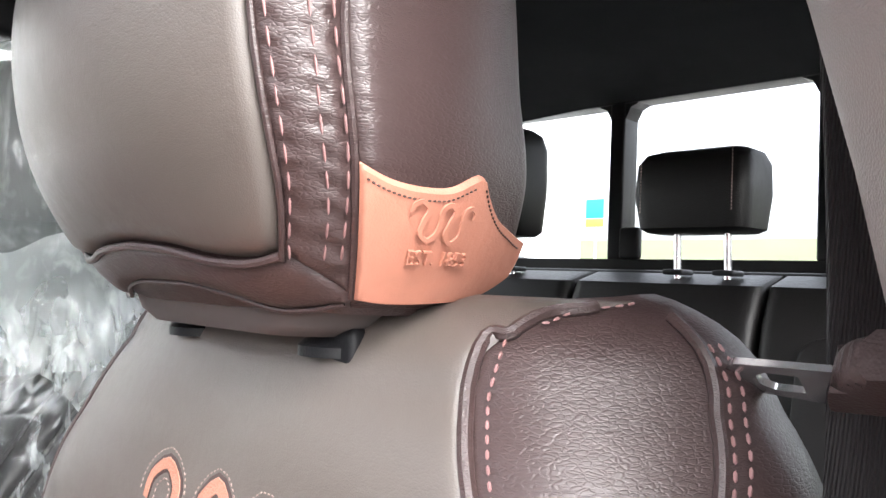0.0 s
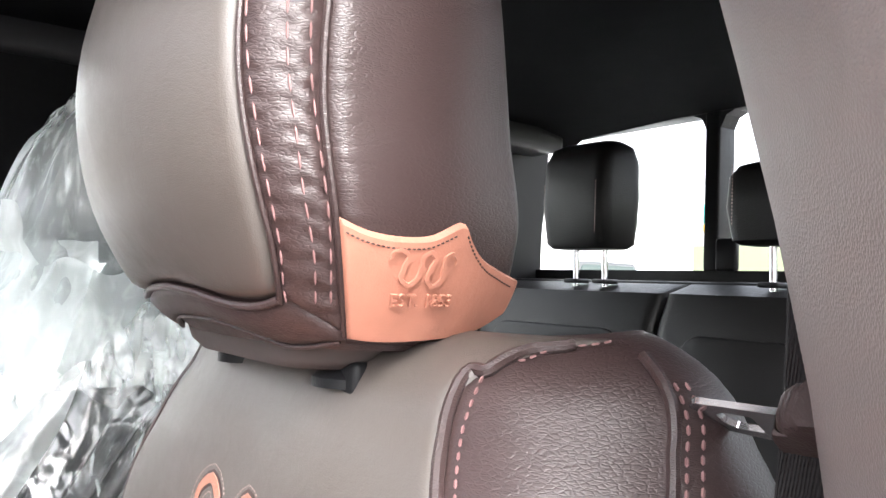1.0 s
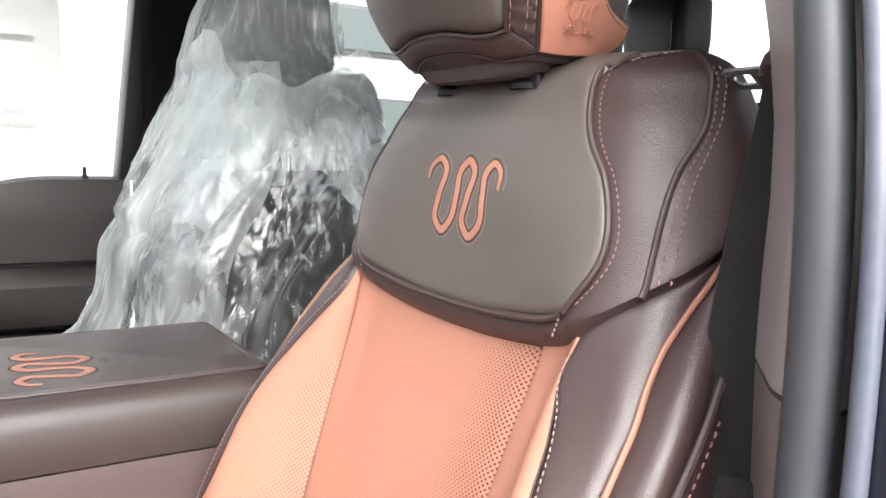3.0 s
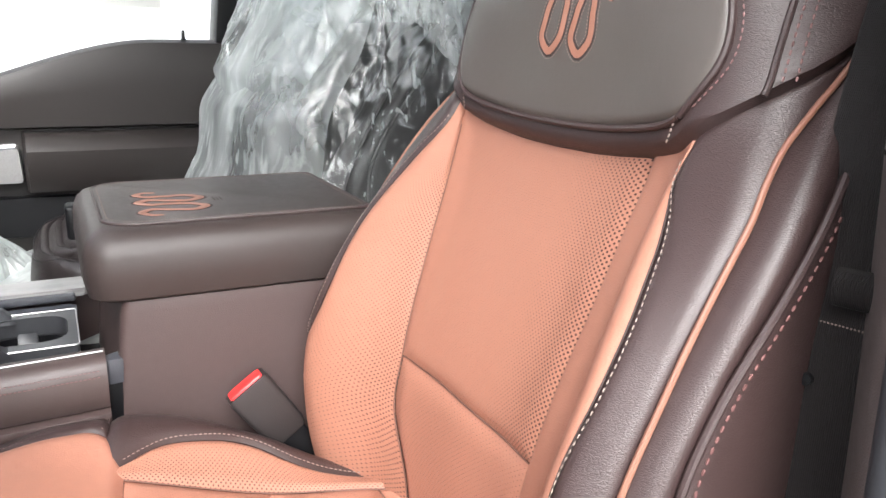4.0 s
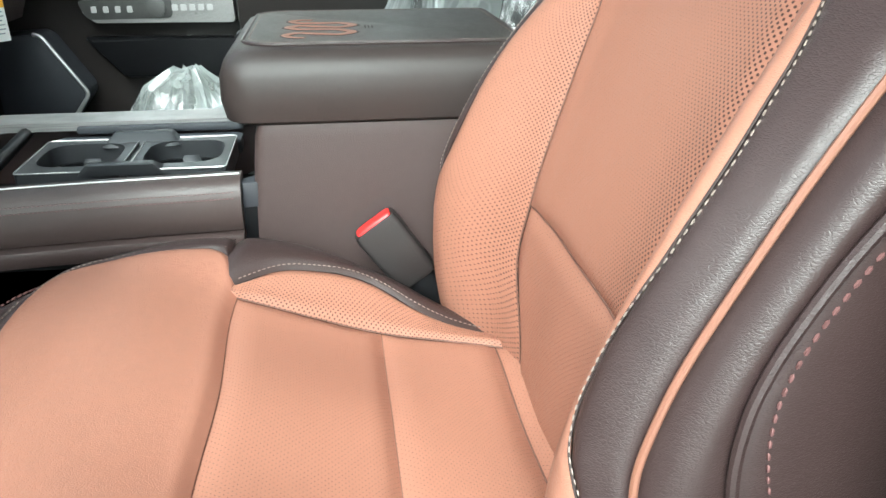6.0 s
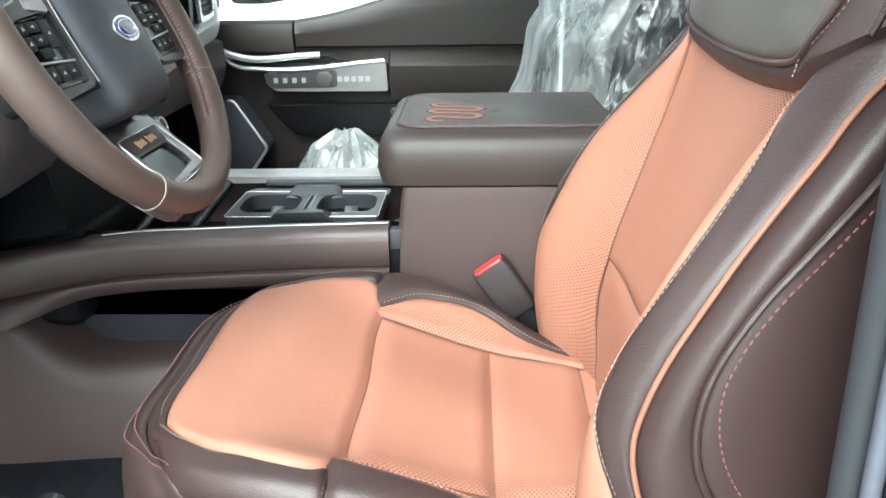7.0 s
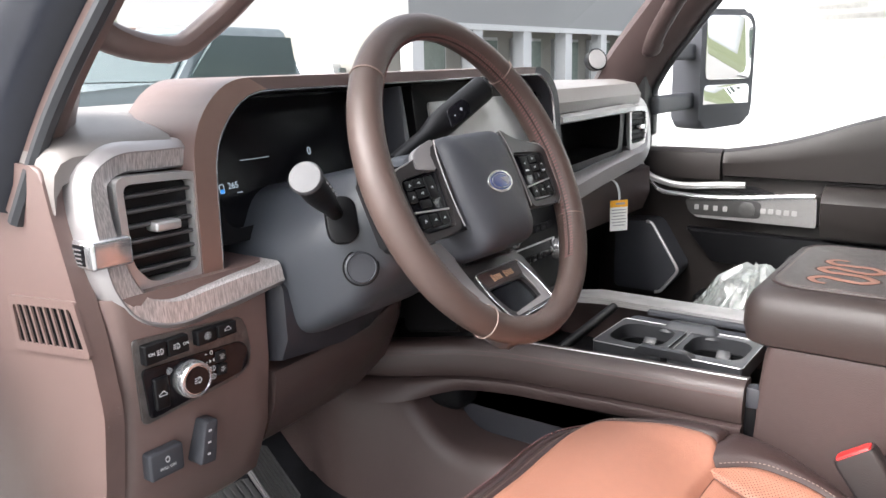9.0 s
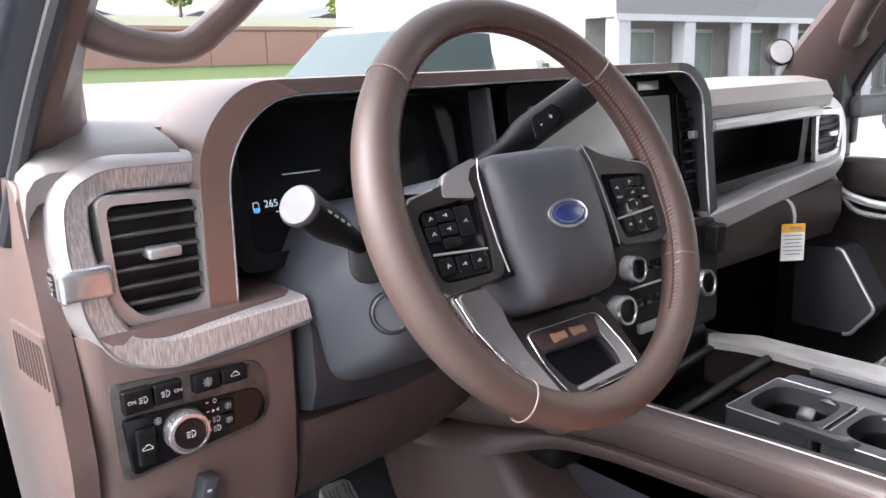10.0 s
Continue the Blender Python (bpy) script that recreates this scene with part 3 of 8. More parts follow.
cush_cols = [
    (0.0, lengthwise(((0, -0.07, 0.395), (0, 0.0, 0.402), (0, 0.105, 0.418), (0, 0.238, 0.455), (0, 0.35, 0.482), (0, 0.425, 0.472), (0, 0.465, 0.43), (0, 0.475, 0.36)))),
    (0.4, lengthwise(((0.13, -0.07, 0.398), (0.135, 0.0, 0.405), (0.144, 0.105, 0.418), (0.148, 0.238, 0.461), (0.140, 0.35, 0.489), (0.126, 0.418, 0.476), (0.124, 0.453, 0.434), (0.122, 0.46, 0.36)))),
    (0.6, lengthwise(((0.19, -0.07, 0.375), (0.195, 0.0, 0.388), (0.20, 0.105, 0.444), (0.20, 0.22, 0.482), (0.188, 0.338, 0.490), (0.168, 0.400, 0.472), (0.165, 0.428, 0.43), (0.165, 0.432, 0.36)))),
    (0.8, lengthwise(((0.225, -0.07, 0.335), (0.232, 0.0, 0.345), (0.238, 0.105, 0.408), (0.236, 0.22, 0.460), (0.222, 0.322, 0.462), (0.2, 0.378, 0.443), (0.195, 0.402, 0.41), (0.195, 0.407, 0.35)))),
    (1.0, lengthwise(((0.235, -0.07, 0.30), (0.24, 0.0, 0.30), (0.245, 0.105, 0.30), (0.242, 0.22, 0.30), (0.226, 0.32, 0.30), (0.205, 0.375, 0.30), (0.2, 0.40, 0.30), (0.2, 0.405, 0.30)))),
]
cushion = columns_surface(cush_cols, CX, 1)

HEAD_Z = (0.982, 1.0, 1.03, 1.075, 1.13, 1.18, 1.205, 1.214)
head_cols = [
    (0.0, level(HEAD_Z, ((0, -0.112), (0, -0.092), (0, -0.068), (0, -0.052), (0, -0.054), (0, -0.075), (0, -0.105), (0, -0.13)))),
    (0.45, level(HEAD_Z, ((0.070, -0.120), (0.080, -0.103), (0.095, -0.088), (0.103, -0.078), (0.103, -0.08), (0.095, -0.095), (0.08, -0.115), (0.06, -0.135)))),
    (0.62, level(HEAD_Z, ((0.086, -0.130), (0.098, -0.121), (0.112, -0.109), (0.115, -0.100), (0.115, -0.102), (0.106, -0.112), (0.088, -0.126), (0.066, -0.139)))),
    (0.8, level(HEAD_Z, ((0.092, -0.155), (0.104, -0.155), (0.117, -0.152), (0.120, -0.15), (0.119, -0.15), (0.11, -0.15), (0.092, -0.15), (0.068, -0.148)))),
    (1.0, level(HEAD_Z, ((0.084, -0.186), (0.097, -0.197), (0.108, -0.200), (0.107, -0.195), (0.106, -0.188), (0.10, -0.184), (0.085, -0.178), (0.06, -0.165)))),
]
head = columns_surface(head_cols, CX, -1)


def b_shell(f, v0, v1, ns=48, nv=32, inset=0.006):
    """The body under the panels: the sheet drawn in a little, with its back and ends closed."""
    rings = []
    for j in range(nv + 1):
        v = v0 + (v1 - v0) * j / nv
        ring = []
        for i in range(ns + 1):
            p, n = f(-1 + 2 * i / ns, v)
            ring.append(p - n * (inset(-1 + 2 * i / ns, v) if callable(inset) else inset))
        rings.append(ring)
    return b_loft(rings)


def seam(f, keys, n, parent, mat, lift=0.0012, pitch=0.0065, length=0.0046, r=0.0008):
    part("stitching", b_stitches(on_surface(f, keys, n, lift), pitch, length, r), mat, parent)


def snake_line(m, w, h, n=60):
    """The winding emblem: three linked loops with hooked ends, on a face pose, as a line."""
    keys = ((-0.50, 0.22), (-0.47, 0.40), (-0.36, 0.50), (-0.27, 0.40), (-0.31, 0.0), (-0.33, -0.34), (-0.22, -0.47), (-0.12, -0.34), (-0.05, 0.05), (-0.02, 0.38), (0.07, 0.48), (0.15, 0.38),
            (0.10, 0.0), (0.07, -0.36), (0.17, -0.50), (0.27, -0.38), (0.31, 0.05), (0.34, 0.36), (0.43, 0.46), (0.51, 0.36), (0.50, 0.14))
    return [m @ Vector((p.x * w, p.y * h, 0)) for p in curve([(a, b, 0) for a, b in keys], n)]


def b_ribbon(line, half, normal, up=0.001, bm=None):
    """A low flat band along a line on a face."""
    own = bm or bmesh.new()
    nr = Vector(normal)
    rows = []
    for i, p in enumerate(line):
        d = (line[min(i + 1, len(line) - 1)] - line[max(i - 1, 0)]).normalized()
        sd = d.cross(nr).normalized()
        w = half * min(1.0, 0.55 + 4 * min(i, len(line) - 1 - i) / len(line))
        rows.append([own.verts.new(p + sd * w * a + nr * b) for a, b in ((-1, 0), (-0.85, up), (0.85, up), (1, 0))])
    for a, b in zip(rows, rows[1:]):
        for k in range(3):
            own.faces.new((a[k], a[k + 1], b[k + 1], b[k]))
    own.faces.new(rows[0])
    own.faces.new(rows[-1][::-1])
    return own


seat = thing("driver_seat", (CX, 0.1, 0.25), "brown leather bucket seat with perforated copper leather inserts", "car seat")
seat_back = part("backrest", b_shell(back, 0.36, 0.992), m_leather, seat)


def cap_line(s):
    """The height at which the shoulder cap's lower edge crosses the sheet."""
    return spline(((0, 0.768), (0.2, 0.770), (0.38, 0.779), (0.5, 0.792), (0.58, 0.802), (0.65, 0.820), (0.75, 0.843), (0.82, 0.858), (0.9, 0.870), (1.0, 0.878)), abs(s))


def face_edge(v):
    """Where the smooth face of the cap ends."""
    return spline(((0.786, 0.36), (0.800, 0.42), (0.813, 0.455), (0.834, 0.498), (0.8735, 0.512), (0.897, 0.485), (0.92, 0.425), (0.943, 0.400), (0.958, 0.402), (0.9705, 0.44), (0.977, 0.55), (0.984, 0.80)), v)


def cheek_edge(v):
    """The groove along which the cap's cheek meets its rear side."""
    return spline(((0.80, 0.655), (0.82, 0.648), (0.85, 0.636), (0.875, 0.645), (0.905, 0.680), (0.942, 0.776), (0.968, 0.812), (0.985, 0.80)), v)


def inner_seam(v, far):
    """Where the middle insert meets the side inserts; the seat is sewn wider on the console's side."""
    if far:
        return spline(((0.36, 0.22), (0.436, 0.27), (0.48, 0.355), (0.547, 0.378), (0.62, 0.403), (0.70, 0.427), (0.79, 0.475), (0.83, 0.49)), v)
    return -spline(((0.36, 0.22), (0.44, 0.27), (0.49, 0.305), (0.55, 0.318), (0.62, 0.312), (0.68, 0.317), (0.73, 0.319), (0.77, 0.333), (0.83, 0.35)), v)


def bolster_seam(v):
    """Where the copper side inserts meet the brown bolsters."""
    return spline(((0.36, 0.86), (0.45, 0.80), (0.502, 0.730), (0.534, 0.665), (0.563, 0.608), (0.60, 0.595), (0.65, 0.616), (0.71, 0.624), (0.75, 0.606), (0.787, 0.53), (0.82, 0.49)), v)


def piping_line(v):
    return spline(((0.36, 0.97), (0.45, 0.90), (0.51, 0.79), (0.544, 0.742), (0.59, 0.722), (0.66, 0.720), (0.75, 0.728), (0.815, 0.738), (0.845, 0.80), (0.86, 0.84)), v)


def welt_line(v):
    return spline(((0.36, 0.985), (0.45, 0.95), (0.518, 0.892), (0.568, 0.858), (0.613, 0.837), (0.66, 0.845), (0.70, 0.866), (0.755, 0.884), (0.79, 0.89), (0.87, 0.93)), v)


part("seat_insert", b_panel(back, lambda v: inner_seam(v, False), lambda v: inner_seam(v, True), lambda p: 0.545 - 0.002 * p, lambda p: cap_line(-0.33 + 0.80 * p) + 0.008, 28, 30), m_perf_wide, seat_back, "perforated copper leather insert")
part("lumbar_insert", b_panel(back, lambda v: inner_seam(v, False), lambda v: inner_seam(v, True), 0.36, lambda p: 0.545 - 0.002 * p, 28, 16, 0.005, 0.016), m_perf, seat_back, "perforated copper leather insert")
for sg in (1, -1):
    part("side_insert", b_panel(back, lambda v: inner_seam(v, sg > 0), lambda v: sg * bolster_seam(v), 0.36, lambda p: cap_line(0.40 + 0.13 * p) + 0.008, 14, 40, 0.004 if sg > 0 else 0.0014, 0.010 if sg > 0 else 0.006), m_perf_side if sg > 0 else m_copper, seat_back, "copper leather side insert")
    part("bolster", b_panel(back, lambda v: sg * bolster_seam(v), lambda v: sg * piping_line(v), 0.36, lambda p: cap_line(0.52 + 0.25 * p) + 0.006, 16, 44, 0.005, 0.014, 0.002), m_leather, seat_back)
    part("side_panel", b_panel(back, lambda v: sg * piping_line(v), lambda v: sg * welt_line(v), 0.36, lambda p: cap_line(0.75 + 0.15 * p) + 0.004, 12, 40, 0.006, 0.016, 0.003), m_leather, seat_back)
    part("rear_panel", b_panel(back, lambda v: sg * welt_line(v), 1.0 * sg, 0.36, lambda p: cap_line(0.9 + 0.1 * p), 12, 40, 0.004, 0.012), m_leather, seat_back)
    part("piping", b_tube(on_surface(back, [(piping_line(v) * sg, v) for v in np.linspace(0.40, 0.855, 24)], 90, 0.0012), 0.0022), m_piping, seat_back, "thin copper leather piping")
    part("welt", b_tube(on_surface(back, [(welt_line(v) * sg, v) for v in np.linspace(0.40, 0.868, 24)], 90, 0.0012), 0.0030), m_leather, seat_back)
    seam(back, [((bolster_seam(v) + 0.014) * sg, v) for v in np.linspace(0.42, 0.785, 22)], 110, seat_back, m_thread_pale, 0.0018, 0.0052, 0.0036, 0.0005)
    seam(back, [((welt_line(v) + 0.028) * sg, v) for v in np.linspace(0.42, 0.86, 22)], 110, seat_back, m_thread_red, 0.0008, 0.0068, 0.0048, 0.0009)
    part("seam_line", b_tube(on_surface(back, [(bolster_seam(v) * sg, v) for v in np.linspace(0.42, 0.785, 22)], 90, -0.0016), 0.0008, 6), m_thread_dark, seat_back)

# the shoulder cap over the top of the backrest
cap = part("shoulder_cap", b_panel(back, -1.0, 1.0, lambda p: cap_line(2 * p - 1), 0.992, 60, 30, 0.014, 0.014, 0.010), m_leather, seat)
LIFT = 0.0115
part("cap_face", b_panel(back, lambda v: -face_edge(v), face_edge, lambda p: 0.790 + 0.020 * abs(2 * p - 1) ** 3, 0.983, 34, 34, 0.003, 0.007, LIFT + 0.0018), m_smooth, cap, "smooth dark brown leather face")
for sg in (1, -1):
    part("cap_welt", b_tube(on_surface(back, [(sg * face_edge(v), v) for v in np.linspace(0.808, 0.980, 22)], 70, LIFT - 0.0002), 0.0028), m_leather, cap)
    seam(back, [(sg * (face_edge(v) + 0.030), v) for v in np.linspace(0.812, 0.982, 24)], 80, cap, m_thread_rose, LIFT - 0.0002, 0.0050, 0.0035, 0.0006)
    for ds in (0.022, 0.046):
        seam(back, [(sg * (cheek_edge(v) + ds), v) for v in np.linspace(0.828, 0.972, 18)], 60, cap, m_thread_rose, LIFT - 0.0002, 0.0056, 0.0040, 0.0007)
    part("cap_groove", b_tube(on_surface(back, [(sg * cheek_edge(v), v) for v in np.linspace(0.822, 0.978, 18)], 60, LIFT - 0.0006), 0.0024), m_leather, cap)
    part("cap_join", b_stitches(on_surface(back, [(sg * 0.43, 0.806), (sg * 0.415, 0.786)], 8, LIFT + 0.0004), 0.004, 0.0032, 0.0007), m_thread_grey, cap)
part("lower_welt", b_tube(on_surface(back, [(s, 0.790 + 0.018 * abs(s / 0.44) ** 3) for s in np.linspace(-0.44, 0.44, 17)], 60, LIFT), 0.0028), m_leather, cap)


def on_cap(x, y, z):
    """A place over the cap's face: x to the viewer's right, y up, z out, in metres."""
    p, n = back(-(x + 0.005) / 0.339, 0.877 + y)
    return p + n * (LIFT + 0.0019 + z)


def b_on_cap(bm):
    for vert in bm.verts:
        vert.co = on_cap(*vert.co)
    return bm


em_n = Vector((0, 0, 1))
em_line = snake_line(Matrix(), 0.106, 0.062, 90)
emblem = part("emblem_inlay", b_on_cap(b_ribbon(em_line, 0.0037, em_n, 0.0006)), m_copper, cap, "copper leather winding emblem inlay")
part("emblem_border", b_on_cap(b_ribbon(em_line, 0.0054, em_n, 0.0003)), m_thread_dark, emblem)
for sd in (-1, 1):
    off = []
    for i, p in enumerate(em_line):
        d = (em_line[min(i + 1, len(em_line) - 1)] - em_line[max(i - 1, 0)]).normalized()
        off.append(p + d.cross(em_n) * 0.0068 * sd)
    part("emblem_stitching", b_on_cap(b_stitches(off, 0.0028, 0.0018, 0.0004)), m_thread_grey, emblem)

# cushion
# the copper darkened, to paint the shade down in the seams
m_seam_shade = material("shaded_copper_seam", (0.12, 0.055, 0.04), 0.7)


def cushion_inset(s, v):
    """The body lies deep under the copper panels and close under the brown hide round them."""
    inside = smoothstep((0.52 - abs(s)) / 0.06) * smoothstep((0.90 - v) / 0.04)
    return 0.0045 + 0.0095 * inside


seat_base = part("cushion", b_shell(cushion, 0, 1.0, 64, 44, cushion_inset), m_leather, seat)


def front_edge(v):
    """The half width of the smooth front panel."""
    return spline(((0.62, 0.425), (0.635, 0.46), (0.655, 0.53), (0.685, 0.600), (0.73, 0.600), (0.79, 0.572), (0.86, 0.535), (0.895, 0.485), (0.915, 0.40), (0.93, 0.34)), v)


def cush_seam(v):
    """Where the middle panels of the cushion meet the side inserts."""
    return spline(((0, 0.30), (0.10, 0.352), (0.21, 0.383), (0.35, 0.392), (0.62, 0.402), (0.66, 0.41)), v)


def insert_edge(v):
    """Where the side inserts meet the brown bolsters."""
    return spline(((0, 0.37), (0.083, 0.41), (0.16, 0.455), (0.28, 0.515), (0.375, 0.562), (0.49, 0.545), (0.59, 0.497), (0.64, 0.43), (0.66, 0.41)), v)


part("front_panel", b_panel(cushion, lambda v: -front_edge(v), front_edge, 0.62, lambda p: 0.926 - 0.012 * abs(2 * p - 1) ** 4, 38, 34, 0.007, 0.016, 0.003), m_copper, seat_base, "smooth copper leather front panel")
for v0, v1, mt in ((0.35, 0.62, m_perf_seat), (0.115, 0.35, m_perf_seat), (0.0, 0.115, m_perf)):
    part("seat_panel", b_panel(cushion, lambda v: -cush_seam(v), cush_seam, v0, v1, 34, 18, 0.008, 0.018, 0.002), mt, seat_base, "perforated copper leather panel")
for sg in (1, -1):
    part("side_insert", b_panel(cushion, lambda v: sg * cush_seam(v), lambda v: sg * insert_edge(v), 0.0, 0.65, 14, 34, 0.005, 0.010, 0.0015), m_perf_side, seat_base, "perforated copper leather side insert")
    part("bolster", b_panel(cushion, lambda v: sg * insert_edge(v), 0.8 * sg, 0.0, 0.665, 14, 36, 0.006, 0.012, 0.004), m_leather, seat_base)
    part("front_border", b_panel(cushion, lambda v: sg * (front_edge(v) - 0.004), sg * 0.81, 0.668, 0.93, 14, 28, 0.005, 0.008, 0.002), m_leather, seat_base)
    part("side_skirt", b_panel(cushion, 0.8 * sg, 1.0 * sg, 0.0, 0.99, 8, 30, 0.004, 0.014, 0.001), m_leather, seat_base)
    seam(cushion, [((insert_edge(v) + 0.012) * sg, v) for v in np.linspace(0.03, 0.635, 20)], 90, seat_base, m_thread_pale, 0.0036, 0.005, 0.0035, 0.0006)
    seam(cushion, [(sg * (front_edge(v) + 0.022), v) for v in np.linspace(0.672, 0.925, 18)], 60, seat_base, m_thread_pale, 0.0012, 0.005, 0.0036, 0.0006)
    part("bolster_join", b_stitches(on_surface(cushion, [(sg * 0.62, 0.668), (sg * 0.79, 0.672)], 16, 0.001), 0.004, 0.003, 0.0006), m_thread_dark, seat_base)
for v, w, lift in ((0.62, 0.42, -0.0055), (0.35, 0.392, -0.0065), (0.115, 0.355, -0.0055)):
    part("seam_line", b_tube(on_surface(cushion, [(s, v) for s in np.linspace(-w, w, 9)], 50, lift), 0.0008, 6), m_seam_shade, seat_base)
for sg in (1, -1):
    part("seam_line", b_tube(on_surface(cushion, [(sg * cush_seam(v), v) for v in np.linspace(0.01, 0.65, 16)], 60, -0.0045), 0.0008, 6), m_seam_shade, seat_base)
    part("seam_line", b_tube(on_surface(back, [(inner_seam(v, sg > 0), v) for v in np.linspace(0.38, 0.775, 18)], 60, -0.003), 0.0007, 6), m_seam_shade, seat_back)
part("seam_line", b_tube(on_surface(back, [(s, 0.544) for s in np.linspace(-0.318, 0.376, 9)], 50, -0.0036), 0.0009, 6), m_seam_shade, seat_back)
part("front_border", b_panel(cushion, -0.56, 0.56, lambda p: 0.922 - 0.03 * abs(2 * p - 1) ** 4, lambda p: 0.948 - 0.03 * abs(2 * p - 1) ** 4, 40, 8, 0.004, 0.006, 0.002), m_leather, seat_base)
part("front_roll", b_panel(cushion, -0.8, 0.8, lambda p: 0.946 - 0.05 * abs(2 * p - 1) ** 4, 1.0, 40, 14, 0.004, 0.010, 0.003), m_leather, seat_base)
for dv in (0.958, 0.970):
    seam(cushion, [(s, dv - 0.06 * abs(s / 0.7) ** 4) for s in np.linspace(-0.68, 0.68, 11)], 80, seat_base, m_thread_red, 0.0052, 0.0055, 0.0038, 0.0009)
seam(cushion, [(s, 0.931 - 0.012 * abs(s / 0.36) ** 4) for s in np.linspace(-0.36, 0.36, 11)], 80, seat_base, m_thread_pale, 0.0022, 0.005, 0.0036, 0.0006)
part("seat_base", b_box(CX - 0.22, CX + 0.22, -0.12, 0.38, 0.235, 0.305, 0.02), m_black, seat)
part("recliner_cover", b_box(CX - 0.25, CX - 0.235, -0.14, 0.02, 0.27, 0.40, 0.006), m_black, seat)

# headrest
headrest = part("headrest", b_shell(head, 0.982, 1.214, inset=0.003), m_leather, seat)





def pad_edge(v):
    """Where the headrest's smooth face meets its stitched strip."""
    return spline(((0.98, 0.452), (1.003, 0.462), (1.015, 0.472), (1.03, 0.462), (1.055, 0.442), (1.08, 0.425), (1.12, 0.420), (1.214, 0.42)), v)


STRIP_ROWS = (((0.98, 0.478), (1.003, 0.483), (1.02, 0.492), (1.04, 0.483), (1.062, 0.467), (1.082, 0.450), (1.214, 0.446)),
              ((0.98, 0.545), (0.995, 0.550), (1.018, 0.567), (1.04, 0.560), (1.063, 0.557), (1.085, 0.543), (1.214, 0.53)),
              ((0.98, 0.578), (0.991, 0.583), (1.02, 0.601), (1.065, 0.600), (1.086, 0.592), (1.214, 0.575)))
PITCH = 0.0088


def pucker(s, v):
    """The leather drawn in at each stitch of the strip's three rows, with creases running across between them."""
    out = 0.0
    for k, row in enumerate(STRIP_ROWS):
        d = (abs(s) - spline(row, v)) / 0.016
        out -= 0.0011 * math.exp(-d * d) * (0.55 + 0.45 * math.cos(2 * math.pi * v / PITCH + k * 2.0 + 1.5 * noise.noise((v * 90, k, 0))))
    return out + 0.0004 * noise.noise((s * 12, v * 260, 3)) + 0.00025 * noise.noise((s * 24, v * 520, 8))


def side_creases(s, v):
    """Creases that run out from the strip's seam into the headrest's side and fade."""
    near = math.exp(-((abs(s) - 0.625) / 0.085) ** 2)
    return near * (0.0005 * noise.noise((s * 12, v * 300, 1)) + 0.00035 * noise.noise((s * 26, v * 620, 5)))


def skirt_foot(s):
    """The wavy lower seam of the skirt."""
    return spline(((0, 0.992), (0.13, 0.9915), (0.25, 0.9885), (0.37, 0.9840), (0.48, 0.9845), (0.62, 0.9880)), abs(s))


def skirt_top(s):
    return spline(((0, 1.0062), (0.15, 1.0045), (0.28, 1.0008), (0.40, 1.0008), (0.47, 1.0035), (0.62, 0.992)), abs(s))


part("head_pad", b_panel(head, lambda v: -pad_edge(v), pad_edge, lambda p: skirt_top(0.92 * p - 0.46), 1.210, 34, 34, 0.005, 0.009, 0.0015), m_smooth, headrest, "smooth dark brown leather face")
part("head_skirt", b_panel(head, -0.625, 0.625, lambda p: skirt_foot(1.25 * p - 0.625), lambda p: skirt_top(1.25 * p - 0.625), 44, 8, 0.003, 0.005, 0.0012), m_leather, headrest)
part("skirt_welt", b_tube(on_surface(head, [(s, skirt_top(s)) for s in np.linspace(-0.46, 0.46, 21)], 80, 0.0), 0.0017), m_leather, headrest)
part("foot_seam", b_tube(on_surface(head, [(s, skirt_foot(s)) for s in np.linspace(-0.6, 0.6, 25)], 90, -0.0004), 0.0010), m_leather, headrest)
for sg in (1, -1):
    part("head_strip", b_panel(head, lambda v: sg * pad_edge(v), sg * 0.618, lambda p: 1.004 - 0.014 * p, 1.211, 22, 190, 0.003, 0.005, 0.0018, relief=pucker), m_leather, headrest)
    part("head_side", b_panel(head, 0.618 * sg, 1.0 * sg, 0.985, 1.212, 26, 170, 0.004, 0.008, 0.0015, relief=side_creases), m_leather, headrest)
    for row in STRIP_ROWS:
        seam(head, [(spline(row, v) * sg, v) for v in np.linspace(1.0, 1.207, 24)], 90, headrest, m_thread_rose, 0.0018, PITCH, 0.0066, 0.00048)
    part("strip_welt", b_tube(on_surface(head, [(pad_edge(v) * sg, v) for v in np.linspace(1.002, 1.205, 20)], 70, 0.0), 0.0013), m_leather, headrest)
    part("strip_welt", b_tube(on_surface(head, [(0.618 * sg, v) for v in np.linspace(0.99, 1.205, 20)], 70, -0.0002), 0.0015), m_leather, headrest)


def patch_top(p):
    """The wavy upper edge of the patch, from its front to its rear edge."""
    return spline(((0, 1.0342), (0.12, 1.0303), (0.27, 1.0288), (0.40, 1.0300), (0.52, 1.0350), (0.555, 1.0358), (0.60, 1.0305), (0.66, 1.0255), (0.84, 1.0187), (1.0, 1.0150)), p)


def patch_foot(p):
    return spline(((0, 0.9908), (0.12, 0.9897), (0.4, 0.9895), (0.7, 0.9915), (0.9, 0.9965), (1.0, 1.003)), p)


